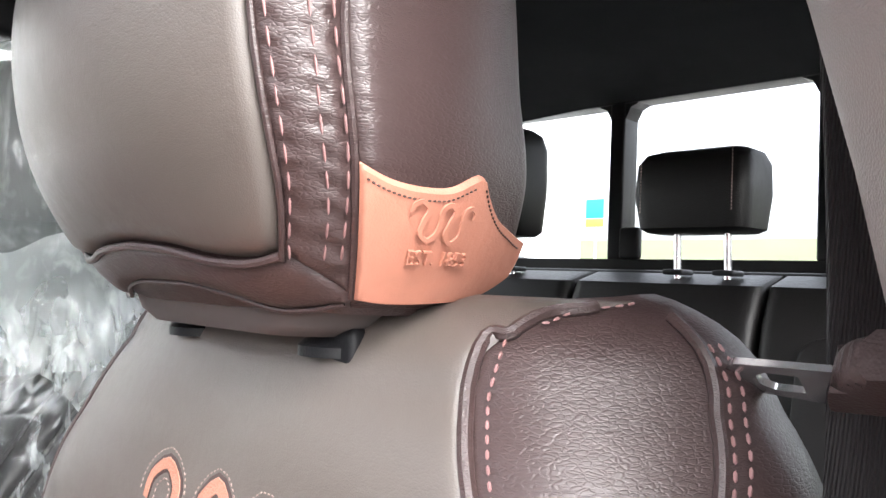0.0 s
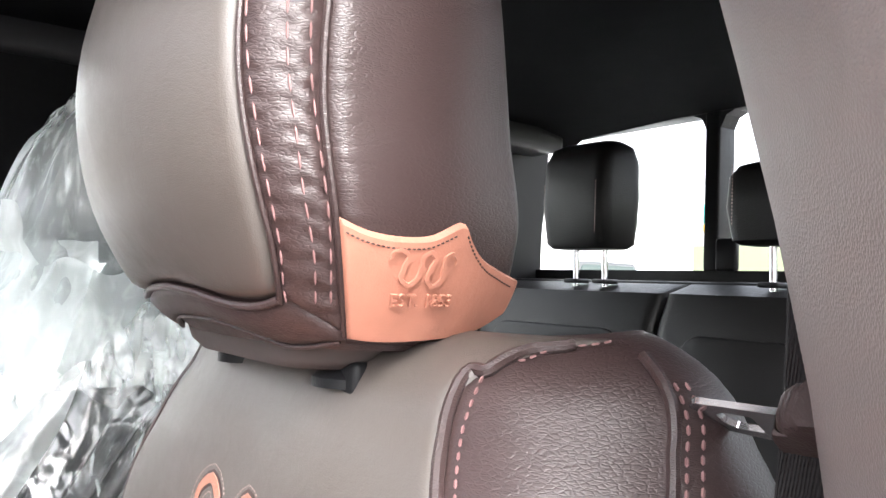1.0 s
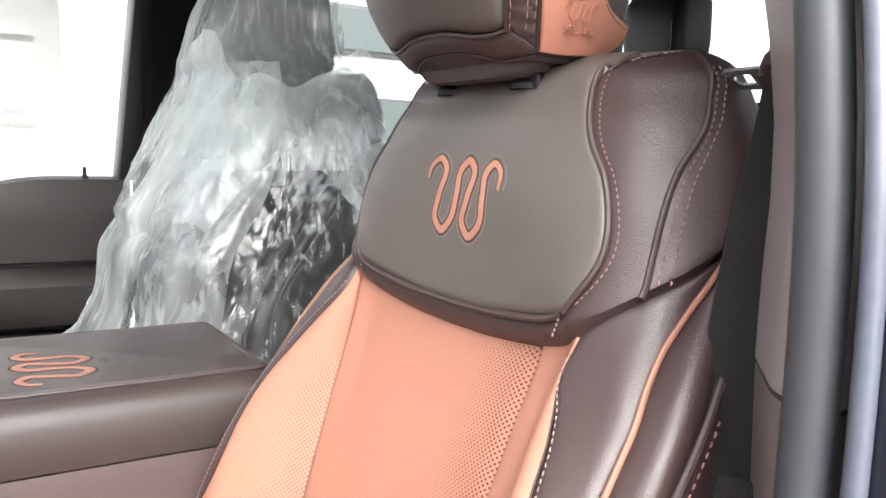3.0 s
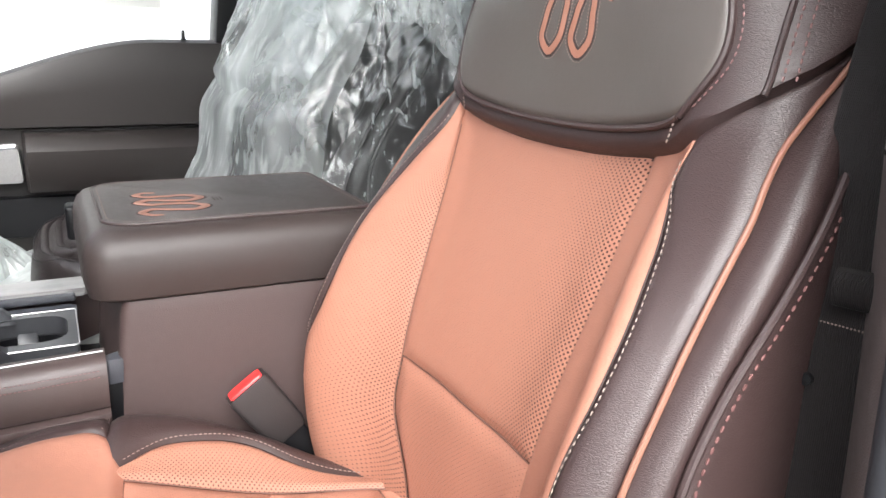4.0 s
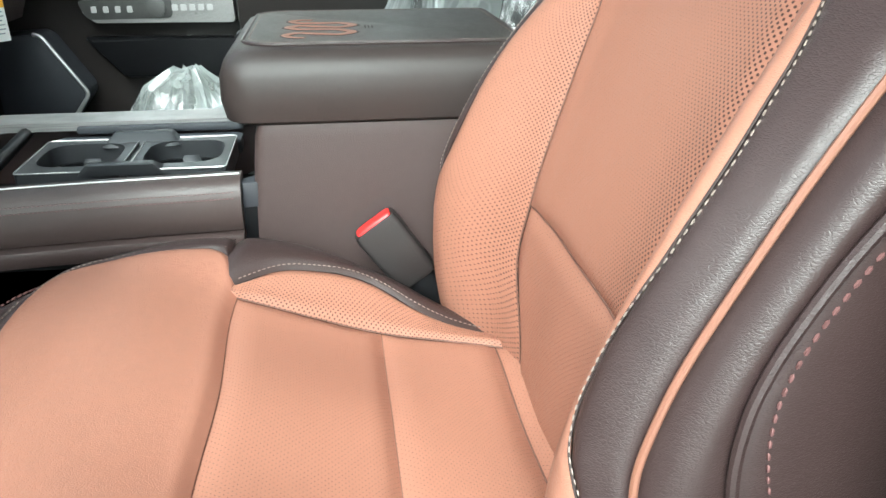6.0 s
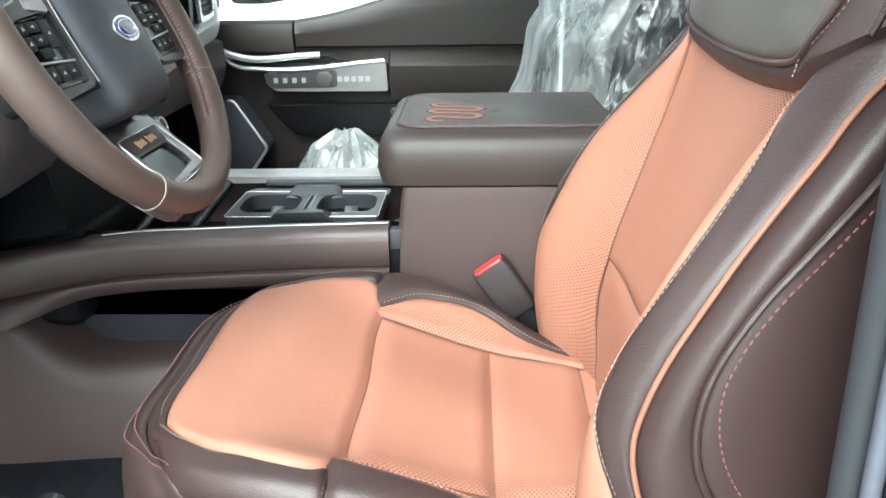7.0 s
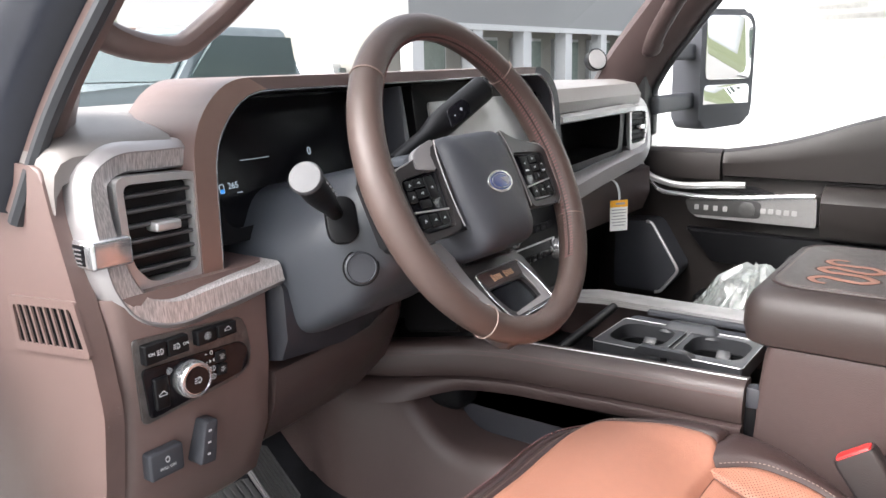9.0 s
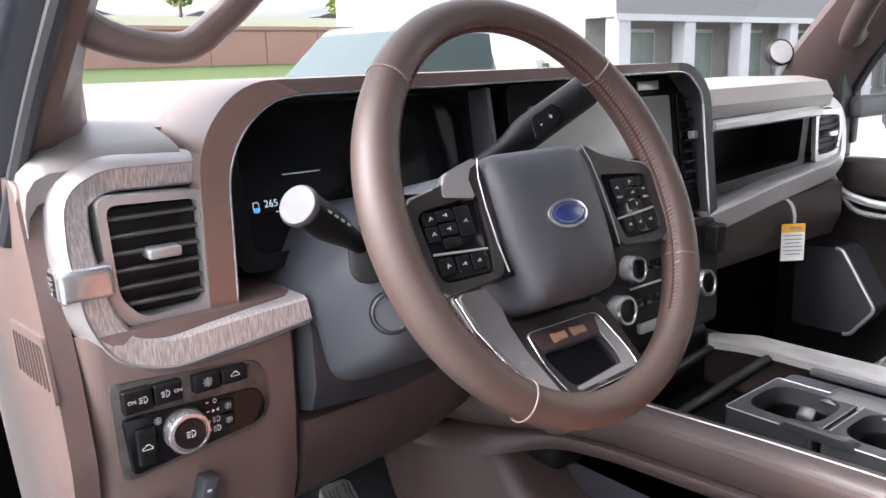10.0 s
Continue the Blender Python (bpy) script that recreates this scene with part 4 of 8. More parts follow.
patch = part("leather_patch", b_panel(head, -0.622, -0.998, patch_foot, patch_top, 48, 16, 0.0022, 0.002, 0.0042), m_patch, headrest, "tan leather patch pressed with a winding emblem")
for shares in ((0.01, 0.1, 0.2, 0.3, 0.38, 0.46, 0.52), (0.56, 0.60, 0.66, 0.72, 0.77, 0.82, 0.88, 0.95)):
    patch_line = on_surface(head, [(-0.622 - 0.376 * p, patch_top(p) - 0.0036) for p in shares], 50, 0.0044)
    part("patch_stitching", b_stitches(patch_line, 0.0021, 0.0015, 0.00038), m_thread_dark, patch)


def b_drape(bm, centre_s, centre_v, scale_s):
    """Lays flat shapes (x to the rear, y up, z out, in metres) over the headrest's side."""
    for vert in bm.verts:
        p, n = head(centre_s - vert.co.x * scale_s, centre_v + vert.co.y)
        vert.co = p + n * (0.0053 + vert.co.z)
    return bm


flat = Matrix()
part("pressed_emblem", b_drape(b_ribbon(snake_line(flat, 0.025, 0.0125, 90), 0.0009, (0, 0, 1), 0.0006), -0.757, 1.0188, 4.6), m_patch, patch)
part("pressed_word", b_drape(b_text("EST. 1853", 0.0066, Matrix.Diagonal((1.0, 1.0, 1.0, 1.0)) @ Matrix.Translation((0, 0, 0.0004)), 0.0006), -0.762, 1.0072, 4.6), m_patch, patch, "pressed words")
part("head_underside", b_loft([[Vector((CX + a * k, -0.145 + b * k, z)) for a, b in rounded(0.15, 0.055, 0.025)] for k, z in ((1.06, 0.986), (1.0, 0.979), (0.86, 0.974))]), m_cloth, headrest, "ribbed cloth underside")
for sg in (1, -1):
    post = part("headrest_post", b_tube([Vector((CX + sg * 0.055, -0.150, 0.95)), Vector((CX + sg * 0.055, -0.150, 0.99))], 0.007, 16), m_chrome, headrest, "chrome post")
    part("post_collar", b_lathe(((0.008, 0), (0.017, 0), (0.017, 0.004), (0.012, 0.009), (0.008, 0.009)), (CX + sg * 0.055, -0.150, 0.966), (0, 0, 1), 20), m_black, post)
part("post_guide", b_box(CX - 0.075, CX - 0.045, -0.165, -0.14, 0.962, 0.978, 0.003), m_black, headrest)


def round_poly(points, r, n=5):
    """An outline with its corners rounded; r is one radius or one for each corner."""
    out = []
    k = len(points)
    for i, p in enumerate(points):
        p, a, b = Vector((*p, 0)), Vector((*points[i - 1], 0)), Vector((*points[(i + 1) % k], 0))
        rr = r[i] if isinstance(r, (list, tuple)) else r
        u, v = (a - p).normalized(), (b - p).normalized()
        rr = min(rr, (a - p).length * 0.49, (b - p).length * 0.49)
        for j in range(n + 1):
            t = j / n
            q = (p + u * rr) * (1 - t) ** 2 + p * 2 * t * (1 - t) + (p + v * rr) * t * t
            out.append((q.x, q.y))
    return out


def b_ring(outer, inner, d0, d1, m, bevel=0.0008, bm=None):
    """A frame: the space between two outlines with as many points, from depth d0 to d1 of a face pose."""
    own = bmesh.new()
    k = len(outer)
    vs = [[own.verts.new((*p, d)) for p in line] for line, d in ((outer, d0), (outer, d1), (inner, d1), (inner, d0))]
    for a in range(4):
        p, q = vs[a], vs[(a + 1) % 4]
        for i in range(k):
            own.faces.new((p[i], p[(i + 1) % k], q[(i + 1) % k], q[i]))
    if bevel:
        es = [e for e in own.edges if len(e.link_faces) == 2 and e.calc_face_angle(0) > 1.0]
        bmesh.ops.bevel(own, geom=es, offset=bevel, segments=2, affect="EDGES", profile=0.5)
    own.transform(m)
    return join(bm, own)


def b_slab(outline, d0, d1, m, bevel=0.001, seg=2, bm=None):
    own = b_prism(outline, "z", d0, d1, bevel, seg)
    own.transform(m)
    return join(bm, own)


def scaled(outline, k, kx=None, dx=0, dy=0):
    return [(x * (kx or k) + dx, y * k + dy) for x, y in outline]


# ---- steering wheel ----
WC = Vector((CX, 0.467, 0.826))
WM = face_pose(WC, (1, 0, 0), (0, 0.432, 0.902))
wheel = thing("steering_wheel", WC, "brown leather steering wheel with grey hub and silver trimmed spokes", "steering wheel")


def rim_radius(t):
    a = 2 * math.pi * t
    return 0.0165 + 0.0016 * math.cos(2 * a)


RX, RY = 0.1675, 0.1775
rim_line = [WM @ Vector((RX * math.cos(a), RY * math.sin(a), 0)) for a in np.linspace(0, 2 * math.pi, 96, endpoint=False)]
rim = part("rim", b_tube(rim_line, rim_radius, 18, closed=True), m_wheel_leather, wheel, "brown leather rim")
for deg in (42, 138, 236, 334):
    a = radians(deg)
    ring = [WM @ Vector((math.cos(a) * (RX + 0.0172 * math.cos(q)), math.sin(a) * (RY + 0.0172 * math.cos(q)), 0.0172 * math.sin(q))) for q in np.linspace(0, 2 * math.pi, 24, endpoint=False)]
    part("rim_joint", b_tube(ring, 0.0008, 6, closed=True), m_thread_grey, rim)
bm, seam = None, []
for a in np.linspace(radians(-48), radians(228), 190):
    r = rim_radius(a / (2 * math.pi)) + 0.0004

    def on_rim(q, da):
        return WM @ Vector(((RX - r * math.cos(q)) * math.cos(a + da), (RY - r * math.cos(q)) * math.sin(a + da), r * math.sin(q)))

    seam.append(on_rim(0.32, 0))
    bm = b_tube([on_rim(0.02, -0.010), on_rim(0.32, 0.0), on_rim(0.62, 0.010)], 0.0009, 5, bm=bm)
part("rim_lacing", bm, m_thread_red, rim, "laced red-brown thread")
part("rim_seam", b_tube(seam, 0.0012, 6), m_thread_dark, rim)
hub_out = round_poly(((-0.062, 0.050), (0.062, 0.050), (0.064, -0.02), (0.052, -0.086), (-0.052, -0.086), (-0.064, -0.02)), (0.022, 0.022, 0.03, 0.016, 0.016, 0.03), 6)
rings = []
for k, d in ((0.98, -0.05), (1.0, -0.012), (0.985, -0.002), (0.94, 0.006), (0.85, 0.012), (0.65, 0.0165), (0.35, 0.019), (0.05, 0.0195)):
    rings.append([WM @ Vector((x * k, (y + 0.016) * k - 0.016, d)) for x, y in hub_out])
hub = part("airbag_cover", b_loft(rings), m_slate, wheel, "grained slate grey airbag cover")
EM = WM @ Matrix.Translation((0, -0.016, 0.0185))
oval = [(0.0235 * math.cos(a), 0.0125 * math.sin(a)) for a in np.linspace(0, 2 * math.pi, 40, endpoint=False)]
badge = part("hub_badge", b_slab(oval, 0, 0.0022, EM, 0.0008), m_chrome, hub, "chrome rimmed oval badge")
m_blue = material("badge_blue", (0.02, 0.035, 0.14), 0.25, coat=0.5, var=0.05)
part("badge_field", b_slab(scaled(oval, 0.80, 0.87), 0.0022, 0.0028, EM, 0.0003), m_blue, badge, "dark blue oval field")
part("badge_line", b_ring(scaled(oval, 0.66, 0.76), scaled(oval, 0.60, 0.72), 0.0028, 0.0031, EM, 0), m_chrome, badge)
m_pressed = material("pressed_mark", (0.035, 0.035, 0.042), 0.6)
bm = None
for i in range(5):
    bm = b_plate(0.0026, 0.0034, 0.0004, WM @ Matrix.Translation((-0.010 + 0.005 * i, -0.046, 0.0168)), 0.0006, 0, bm=bm)
part("pressed_marks", bm, m_pressed, hub)
# side spokes with their switch pads
m_spoke = material("dark_spoke_plastic", (0.030, 0.027, 0.028), 0.3, var=0.04, spec=0.6)
for sg in (-1, 1):
    out = round_poly([(x * sg, y) for x, y in ((0.040, 0.040), (0.10, 0.024), (0.166, 0.030), (0.166, -0.052), (0.10, -0.050), (0.040, -0.055))], 0.01, 4)
    spoke = part("spoke", b_slab(out, -0.030, -0.004, WM, 0.004, 3), m_black, wheel)
    horn = round_poly([(x * sg, y) for x, y in ((0.063, 0.048), (0.088, 0.034), (0.142, 0.020), (0.150, 0.012), (0.146, -0.046), (0.134, -0.056), (0.074, -0.052), (0.066, -0.02))], 0.008, 4)
    horn_in = round_poly([(x * sg, y) for x, y in ((0.075, 0.016), (0.092, 0.015), (0.134, 0.011), (0.140, 0.006), (0.137, -0.042), (0.130, -0.047), (0.082, -0.047), (0.076, -0.02))], 0.004, 4)
    part("spoke_bezel", b_ring(horn, horn_in, -0.010, 0.003, WM, 0.002), m_spoke, spoke)
    part("bezel_edge", b_tube([WM @ Vector((x * sg, y, 0.002)) for x, y in ((0.118, 0.026), (0.142, 0.021), (0.150, 0.012), (0.1475, -0.020), (0.1465, -0.046), (0.134, -0.0565))], 0.0012, 8), m_satin, spoke, "thin silver edge")
    if sg < 0:
        part("spoke_arm", b_slab(round_poly([(-x, y) for x, y in ((0.111, 0.0185), (0.106, 0.036), (0.084, 0.043), (0.068, 0.047), (0.066, 0.042), (0.081, 0.036), (0.079, 0.0135))], (0.003, 0.008, 0.003, 0.003, 0.003, 0.006, 0.003), 4), -0.004, 0.0042, WM, 0.0018, 3), m_satin, spoke, "satin silver arm")
    part("hub_edge", b_tube([WM @ Vector((x * sg, y, 0.0035)) for x, y in ((0.064, 0.046), (0.069, 0.030), (0.071, 0.004), (0.071, -0.026), (0.069, -0.050))], 0.0007, 8), m_satin, spoke, "silver edge beside the airbag")
    pad = round_poly([(x * sg, y) for x, y in ((0.0765, 0.0145), (0.134, 0.010), (0.1385, -0.041), (0.130, -0.0455), (0.083, -0.0455))], 0.006, 4)
    pad_ob = part("switch_pad", b_slab(pad, -0.008, 0.0005, WM, 0.001), m_gloss, spoke)
    cells = ((-0.095, -0.002, 0.015, 0.024), (-0.113, 0.005, 0.017, 0.009), (-0.128, 0.004, 0.011, 0.010), (-0.113, -0.006, 0.017, 0.009), (-0.129, -0.008, 0.012, 0.012), (-0.094, -0.035, 0.013, 0.013), (-0.109, -0.035, 0.013, 0.013), (-0.125, -0.034, 0.014, 0.013), (-0.113, -0.017, 0.017, 0.008))
    for x, y, w, h in cells:
        bt = part("button", b_plate(w, h, 0.0016, WM @ Matrix.Translation((-x * sg, y, 0.0005)), 0.0016), m_black, pad_ob)
    part("pad_strip", b_plate(0.054, 0.002, 0.002, WM @ Matrix.Translation((0.108 * sg, -0.0255, 0.0006)) @ Matrix.Rotation(radians(4 * sg), 4, "Z"), 0.0008), m_alu, pad_ob, "silver strip")
m_print = material("white_print", (0.62, 0.64, 0.66), 0.5, var=0.02)
for words, x, y, s in (("BACK", 0.093, -0.008, 0.0032), ("OK", 0.113, -0.006, 0.0036), ("MENU", 0.130, -0.012, 0.0030)):
    part("printed_word", b_text(words, s, WM @ Matrix.Translation((x, y, 0.0023)), 0.0001), m_print, pad_ob)
bm = None
for x, y, a in ((-0.095, -0.002, 30), (-0.113, 0.005, 0), (-0.128, 0.004, 60), (-0.113, -0.006, 0), (-0.129, -0.008, 45), (-0.094, -0.035, 20), (-0.109, -0.035, 20), (-0.125, -0.034, 70), (0.113, 0.005, 90), (0.113, -0.017, 90), (0.094, -0.035, 20), (0.109, -0.035, 0), (0.125, -0.034, 0), (0.093, 0.001, 0), (0.130, -0.004, 0)):
    bm = b_plate(0.0040, 0.0008, 0.0002, WM @ Matrix.Translation((x, y, 0.0021)) @ Matrix.Rotation(radians(a), 4, "Z"), 0.0003, 0)
    bm = b_plate(0.0008, 0.0030, 0.0002, WM @ Matrix.Translation((x + 0.0014, y, 0.0021)) @ Matrix.Rotation(radians(a), 4, "Z"), 0.0003, 0, bm=bm)
    part("printed_mark", bm, m_print, hub)
# lower spoke, leaning towards the driver at its foot
LS = WM @ Matrix.Translation((0, -0.102, -0.026)) @ Matrix.Rotation(radians(-22), 4, "X")
low_out = round_poly(((-0.092, 0.056), (-0.044, 0.056), (-0.052, 0.012), (0.052, 0.012), (0.056, 0.020), (0.064, 0.010), (0.062, -0.070), (0.048, -0.082), (-0.060, -0.082), (-0.074, -0.062), (-0.090, 0.010)), 0.006, 3)
low = part("lower_spoke", b_slab(low_out, -0.022, -0.004, LS, 0.004, 3), m_spoke, wheel)
strip = round_poly(((-0.087, 0.052), (-0.047, 0.052), (-0.056, 0.017), (-0.056, -0.013), (-0.047, -0.060), (-0.036, -0.078), (-0.048, -0.078), (-0.062, -0.056), (-0.076, -0.022), (-0.087, 0.018)), 0.004, 4)
part("spoke_trim", b_slab(strip, -0.006, 0.0, LS, 0.0022, 3), m_satin, low, "satin silver spoke trim")
part("trim_edge", b_tube([LS @ Vector((x, y, -0.001)) for x, y in ((-0.090, 0.050), (-0.090, 0.018), (-0.079, -0.023), (-0.065, -0.057), (-0.050, -0.081))], 0.0011, 8), m_chrome, low)
frame_o = round_poly(((-0.046, 0.001), (0.042, 0.001), (0.049, -0.040), (0.048, -0.062), (-0.040, -0.064), (-0.048, -0.030)), (0.006, 0.008, 0.01, 0.01, 0.01, 0.01), 4)
frame_i = round_poly(((-0.043, -0.020), (0.027, -0.021), (0.031, -0.040), (0.030, -0.050), (-0.033, -0.056), (-0.042, -0.030)), (0.005, 0.006, 0.008, 0.008, 0.008, 0.008), 4)
part("badge_frame", b_ring(frame_o, frame_i, -0.006, 0.0005, LS, 0.0018), m_spoke, low, "dark badge frame")
part("frame_ramp", b_slab(round_poly(((0.029, -0.005), (0.040, -0.003), (0.0465, -0.040), (0.045, -0.058), (-0.030, -0.0605), (-0.032, -0.0565), (0.031, -0.0515), (0.033, -0.040)), 0.002, 2), 0.0003, 0.0013, LS, 0.0004), m_satin, low, "satin silver ramp")
part("frame_edge", b_tube([LS @ Vector((x, y, 0.0002)) for x, y in frame_o], 0.0009, 6, closed=True), m_chrome, low)
part("spoke_opening", b_slab(frame_i, -0.0045, -0.0038, LS, 0), m_gloss, low)
part("badge_field", b_slab(round_poly(((-0.044, -0.001), (0.036, -0.001), (0.030, -0.0195), (-0.041, -0.0185)), 0.003, 3), 0.0004, 0.0016, LS, 0.0004), m_leather, low, "brown badge plate")
m_tan = material("tan_print", (0.62, 0.38, 0.24), 0.45, 0.3, var=0.05)
for i in range(9):
    if i != 4:
        for k in (0, 1):
            part("badge_bar", b_plate(0.0010, 0.0088 if i in (0, 5) else 0.0070, 0.0004, LS @ Matrix.Translation((-0.0245 + 0.0048 * i + 0.0022 * k, -0.0105, 0.0016)), 0.0003, 0), m_tan, low)
part("spoke_mark", b_ribbon(snake_line(LS @ Matrix.Translation((-0.002, -0.058, 0.0006)), 0.015, 0.006, 40), 0.0006, LS.to_3x3() @ Vector((0, 0, 1)), 0.0003), m_chrome, low)

# ---- steering column ----
col = thing("steering_column", (CX, 0.62, 0.74), "slate grey steering column shroud with two stalks and a start button", "steering column")
rings = []
for y, hw, z0, z1 in ((0.515, 0.060, 0.752, 0.838), (0.53, 0.085, 0.712, 0.846), (0.565, 0.112, 0.672, 0.846), (0.62, 0.128, 0.640, 0.832), (0.70, 0.138, 0.615, 0.815), (0.78, 0.14, 0.60, 0.80)):
    zc, h = (z0 + z1) / 2, z1 - z0
    pts = round_poly(((-hw, h * 0.10), (-hw * 0.62, h / 2), (hw * 0.62, h / 2), (hw, h * 0.10), (hw * 0.86, -h / 2), (-hw * 0.86, -h / 2)), 0.03, 5)
    rings.append([(CX - 0.004 + a, y - b * 0.15, zc + b) for a, b in pts])
shroud = part("shroud", b_loft(rings), m_column, col)
IG = face_pose((-0.529, 0.556, 0.731), (0.80, -0.58, 0.05), (0, 0.25, 0.97))
ign = part("start_button", b_lathe(((0.0185, 0), (0.0185, 0.004), (0.0165, 0.006), (0.0155, 0.004), (0.0, 0.004)), (-0.529, 0.558, 0.731), IG.to_3x3() @ Vector((0, 0, 1)), 28), m_slate, col)
part("button_ring", b_lathe(((0.0185, 0), (0.0205, 0), (0.0205, 0.003), (0.0185, 0.003)), (-0.529, 0.558, 0.731), IG.to_3x3() @ Vector((0, 0, 1)), 28), m_black, ign)
m_capgrey = material("grey_metal_cap", (0.07, 0.07, 0.075), 0.5, 0.2, var=0.06)
tip, root = Vector((-0.626, 0.533, 0.842)), Vector((-0.535, 0.580, 0.785))
stalk = part("indicator_stalk", b_tube([root.lerp(tip, t) for t in np.linspace(-0.1, 1, 14)], lambda t: 0.0085 + 0.0065 * smoothstep((t - 0.25) / 0.5), 16), m_black, col)
sd = (tip - root).normalized()
part("stalk_cap", b_lathe(((0.0155, -0.002), (0.0168, 0.001), (0.0168, 0.004), (0.0152, 0.006), (0.0, 0.0066)), tip, sd, 24), m_capgrey, stalk, "brushed silver end cap")
part("stalk_boot", b_plate(0.034, 0.052, 0.012, face_pose((-0.540, 0.574, 0.783), (0.80, -0.58, 0.05), (0.15, 0.3, 0.95)), 0.014, 0.003), m_black, stalk)
bm = None
for i in range(4):
    bm = b_plate(0.006, 0.002, 0.0004, face_pose(root.lerp(tip, 0.55 + 0.09 * i) + Vector((0.006, -0.0135, 0.004)), sd, (0.4, 0, 0.9)), 0.0005, 0, bm=bm)
part("stalk_marks", bm, m_print, stalk)
g_root, g_tip = Vector((-0.362, 0.602, 0.850)), Vector((-0.234, 0.588, 0.912))
gear = part("shift_lever", b_tube([g_root.lerp(g_tip, t) for t in np.linspace(-0.35, 1, 16)], lambda t: 0.011 + 0.0075 * smoothstep((t - 0.32) / 0.2), 16, flat=(0.015, (0.3, -0.8, 0.5))), m_black, col, "black shift lever")
gd = (g_tip - g_root).normalized()
GP = face_pose(g_root.lerp(g_tip, 0.47) + Vector((-0.004, -0.0150, 0.004)), gd, Vector((0.0, 0.4, 0.9)))
part("lever_cap", b_lathe(((0.0165, -0.003), (0.0165, 0), (0.0145, 0.003), (0.0, 0.0035)), g_tip, gd, 20), m_black, gear)
part("lever_switch", b_slab(round_poly(((-0.024, -0.009), (-0.014, 0.012), (0.018, 0.012), (0.024, 0.0), (0.015, -0.012)), 0.003, 3), 0, 0.003, GP, 0.0008), m_gloss, gear)
for words, x in (("+", 0.007), ("-", -0.008)):
    part("printed_word", b_text(words, 0.010, GP @ Matrix.Translation((x, 0.001, 0.0032)), 0.0001), m_print, gear)

# ---- dashboard ----
dash = thing("dashboard", (0, 0.85, 0.55), "bronze brown dashboard with silver trim hoops and black displays", "dashboard")
FM = Matrix(((1, 0, 0, 0), (0, 0, -1, 0), (0, 1, 0, 0), (0, 0, 0, 1)))   # x right, y up, z towards the rear seat


def facing(y):
    """The pose of an upright face at y that looks to the rear."""
    return Matrix.Translation((0, y, 0)) @ FM


top_keys = ((0.785, 0.893), (0.80, 0.899), (0.85, 0.900), (1.00, 0.900), (1.15, 0.880), (1.25, 0.84))
part("body", b_box(-0.74, 0.74, 0.79, 1.2, 0.60, 0.87, 0.01), m_black, dash)
top = part("top_pad", b_loft([[(x, y, z + 0.004 * math.cos(x * 2)) for y, z in ((0.785, 0.85), *top_keys, (1.25, 0.80), (0.80, 0.80))] for x in np.linspace(-0.76, 0.76, 12)]), m_pad, dash, "soft grained grey-brown top pad")
# hood over the two displays
hood_o = round_poly(((-0.647, 0.728), (-0.645, 0.885), (-0.600, 0.936), (0.10, 0.938), (0.150, 0.900), (0.185, 0.700)), (0.002, 0.05, 0.04, 0.03, 0.03, 0.002), 6)
hood_i = round_poly(((-0.621, 0.735), (-0.618, 0.872), (-0.572, 0.922), (0.09, 0.926), (0.132, 0.894), (0.165, 0.700)), (0.002, 0.045, 0.035, 0.028, 0.028, 0.002), 6)
hood = part("display_hood", b_ring(hood_o, hood_i, -0.10, 0.0, facing(0.674), 0.010), m_dash, dash, "bronze display hood")
hood.data.materials.append(m_slate)
# lighter satin bronze paints the light that the left leg's rear-facing side catches
hood.data.materials.append(material("lit_bronze_satin", (0.30, 0.195, 0.165), 0.32, 0.45, var=0.04))
for face in hood.data.polygons:
    if face.center.x > -0.02:
        face.material_index = 1
    elif face.normal.y < -0.6 and face.center.x < -0.55:
        face.material_index = 2
part("hood_edge", b_tube([facing(0.677) @ Vector((x, y, 0.001)) for x, y in hood_i[5:-5]], 0.0022, 8), m_chrome, hood, "thin chrome edge")
part("hood_back", b_slab(hood_o, -0.13, -0.10, facing(0.674), 0.004), m_dash, hood)
panel = part("display_panel", b_slab([(x * 0.999, y) for x, y in hood_i], -0.095, -0.085, facing(0.674), 0), m_gloss, dash, "gloss black panel")
CL = face_pose((-0.435, 0.742, 0.835), (1, 0, 0), (0, 0.22, 0.97))
part("cluster_bezel", b_ring(round_poly(((-0.168, -0.09), (0.176, -0.09), (0.176, 0.075), (0.13, 0.095), (-0.12, 0.095), (-0.168, 0.05)), 0.02, 5), round_poly(((-0.148, -0.074), (0.16, -0.074), (0.16, 0.062), (0.12, 0.08), (-0.11, 0.08), (-0.148, 0.042)), 0.02, 5), -0.01, 0.018, CL, 0.003), m_black, panel)
cluster = part("cluster_glass", b_slab(round_poly(((-0.150, -0.078), (0.162, -0.078), (0.162, 0.066), (0.12, 0.084), (-0.11, 0.084), (-0.150, 0.045)), 0.02, 5), -0.004, 0.0, CL, 0), m_gloss, panel, "black instrument display")
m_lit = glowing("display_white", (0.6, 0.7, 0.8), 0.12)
m_litblue = glowing("display_blue", (0.05, 0.30, 0.75), 0.2)
part("display_number", b_text("265", 0.0105, CL @ Matrix.Translation((-0.113, -0.024, 0.0006)), 0.0001), m_lit, cluster)
part("display_number", b_text("0", 0.014, CL @ Matrix.Translation((0.02, 0.004, 0.0006)), 0.0001), m_lit, cluster)
part("fuel_mark", b_plate(0.006, 0.005, 0.0003, CL @ Matrix.Translation((-0.130, -0.029, 0.0004)), 0.001, 0), m_litblue, cluster)
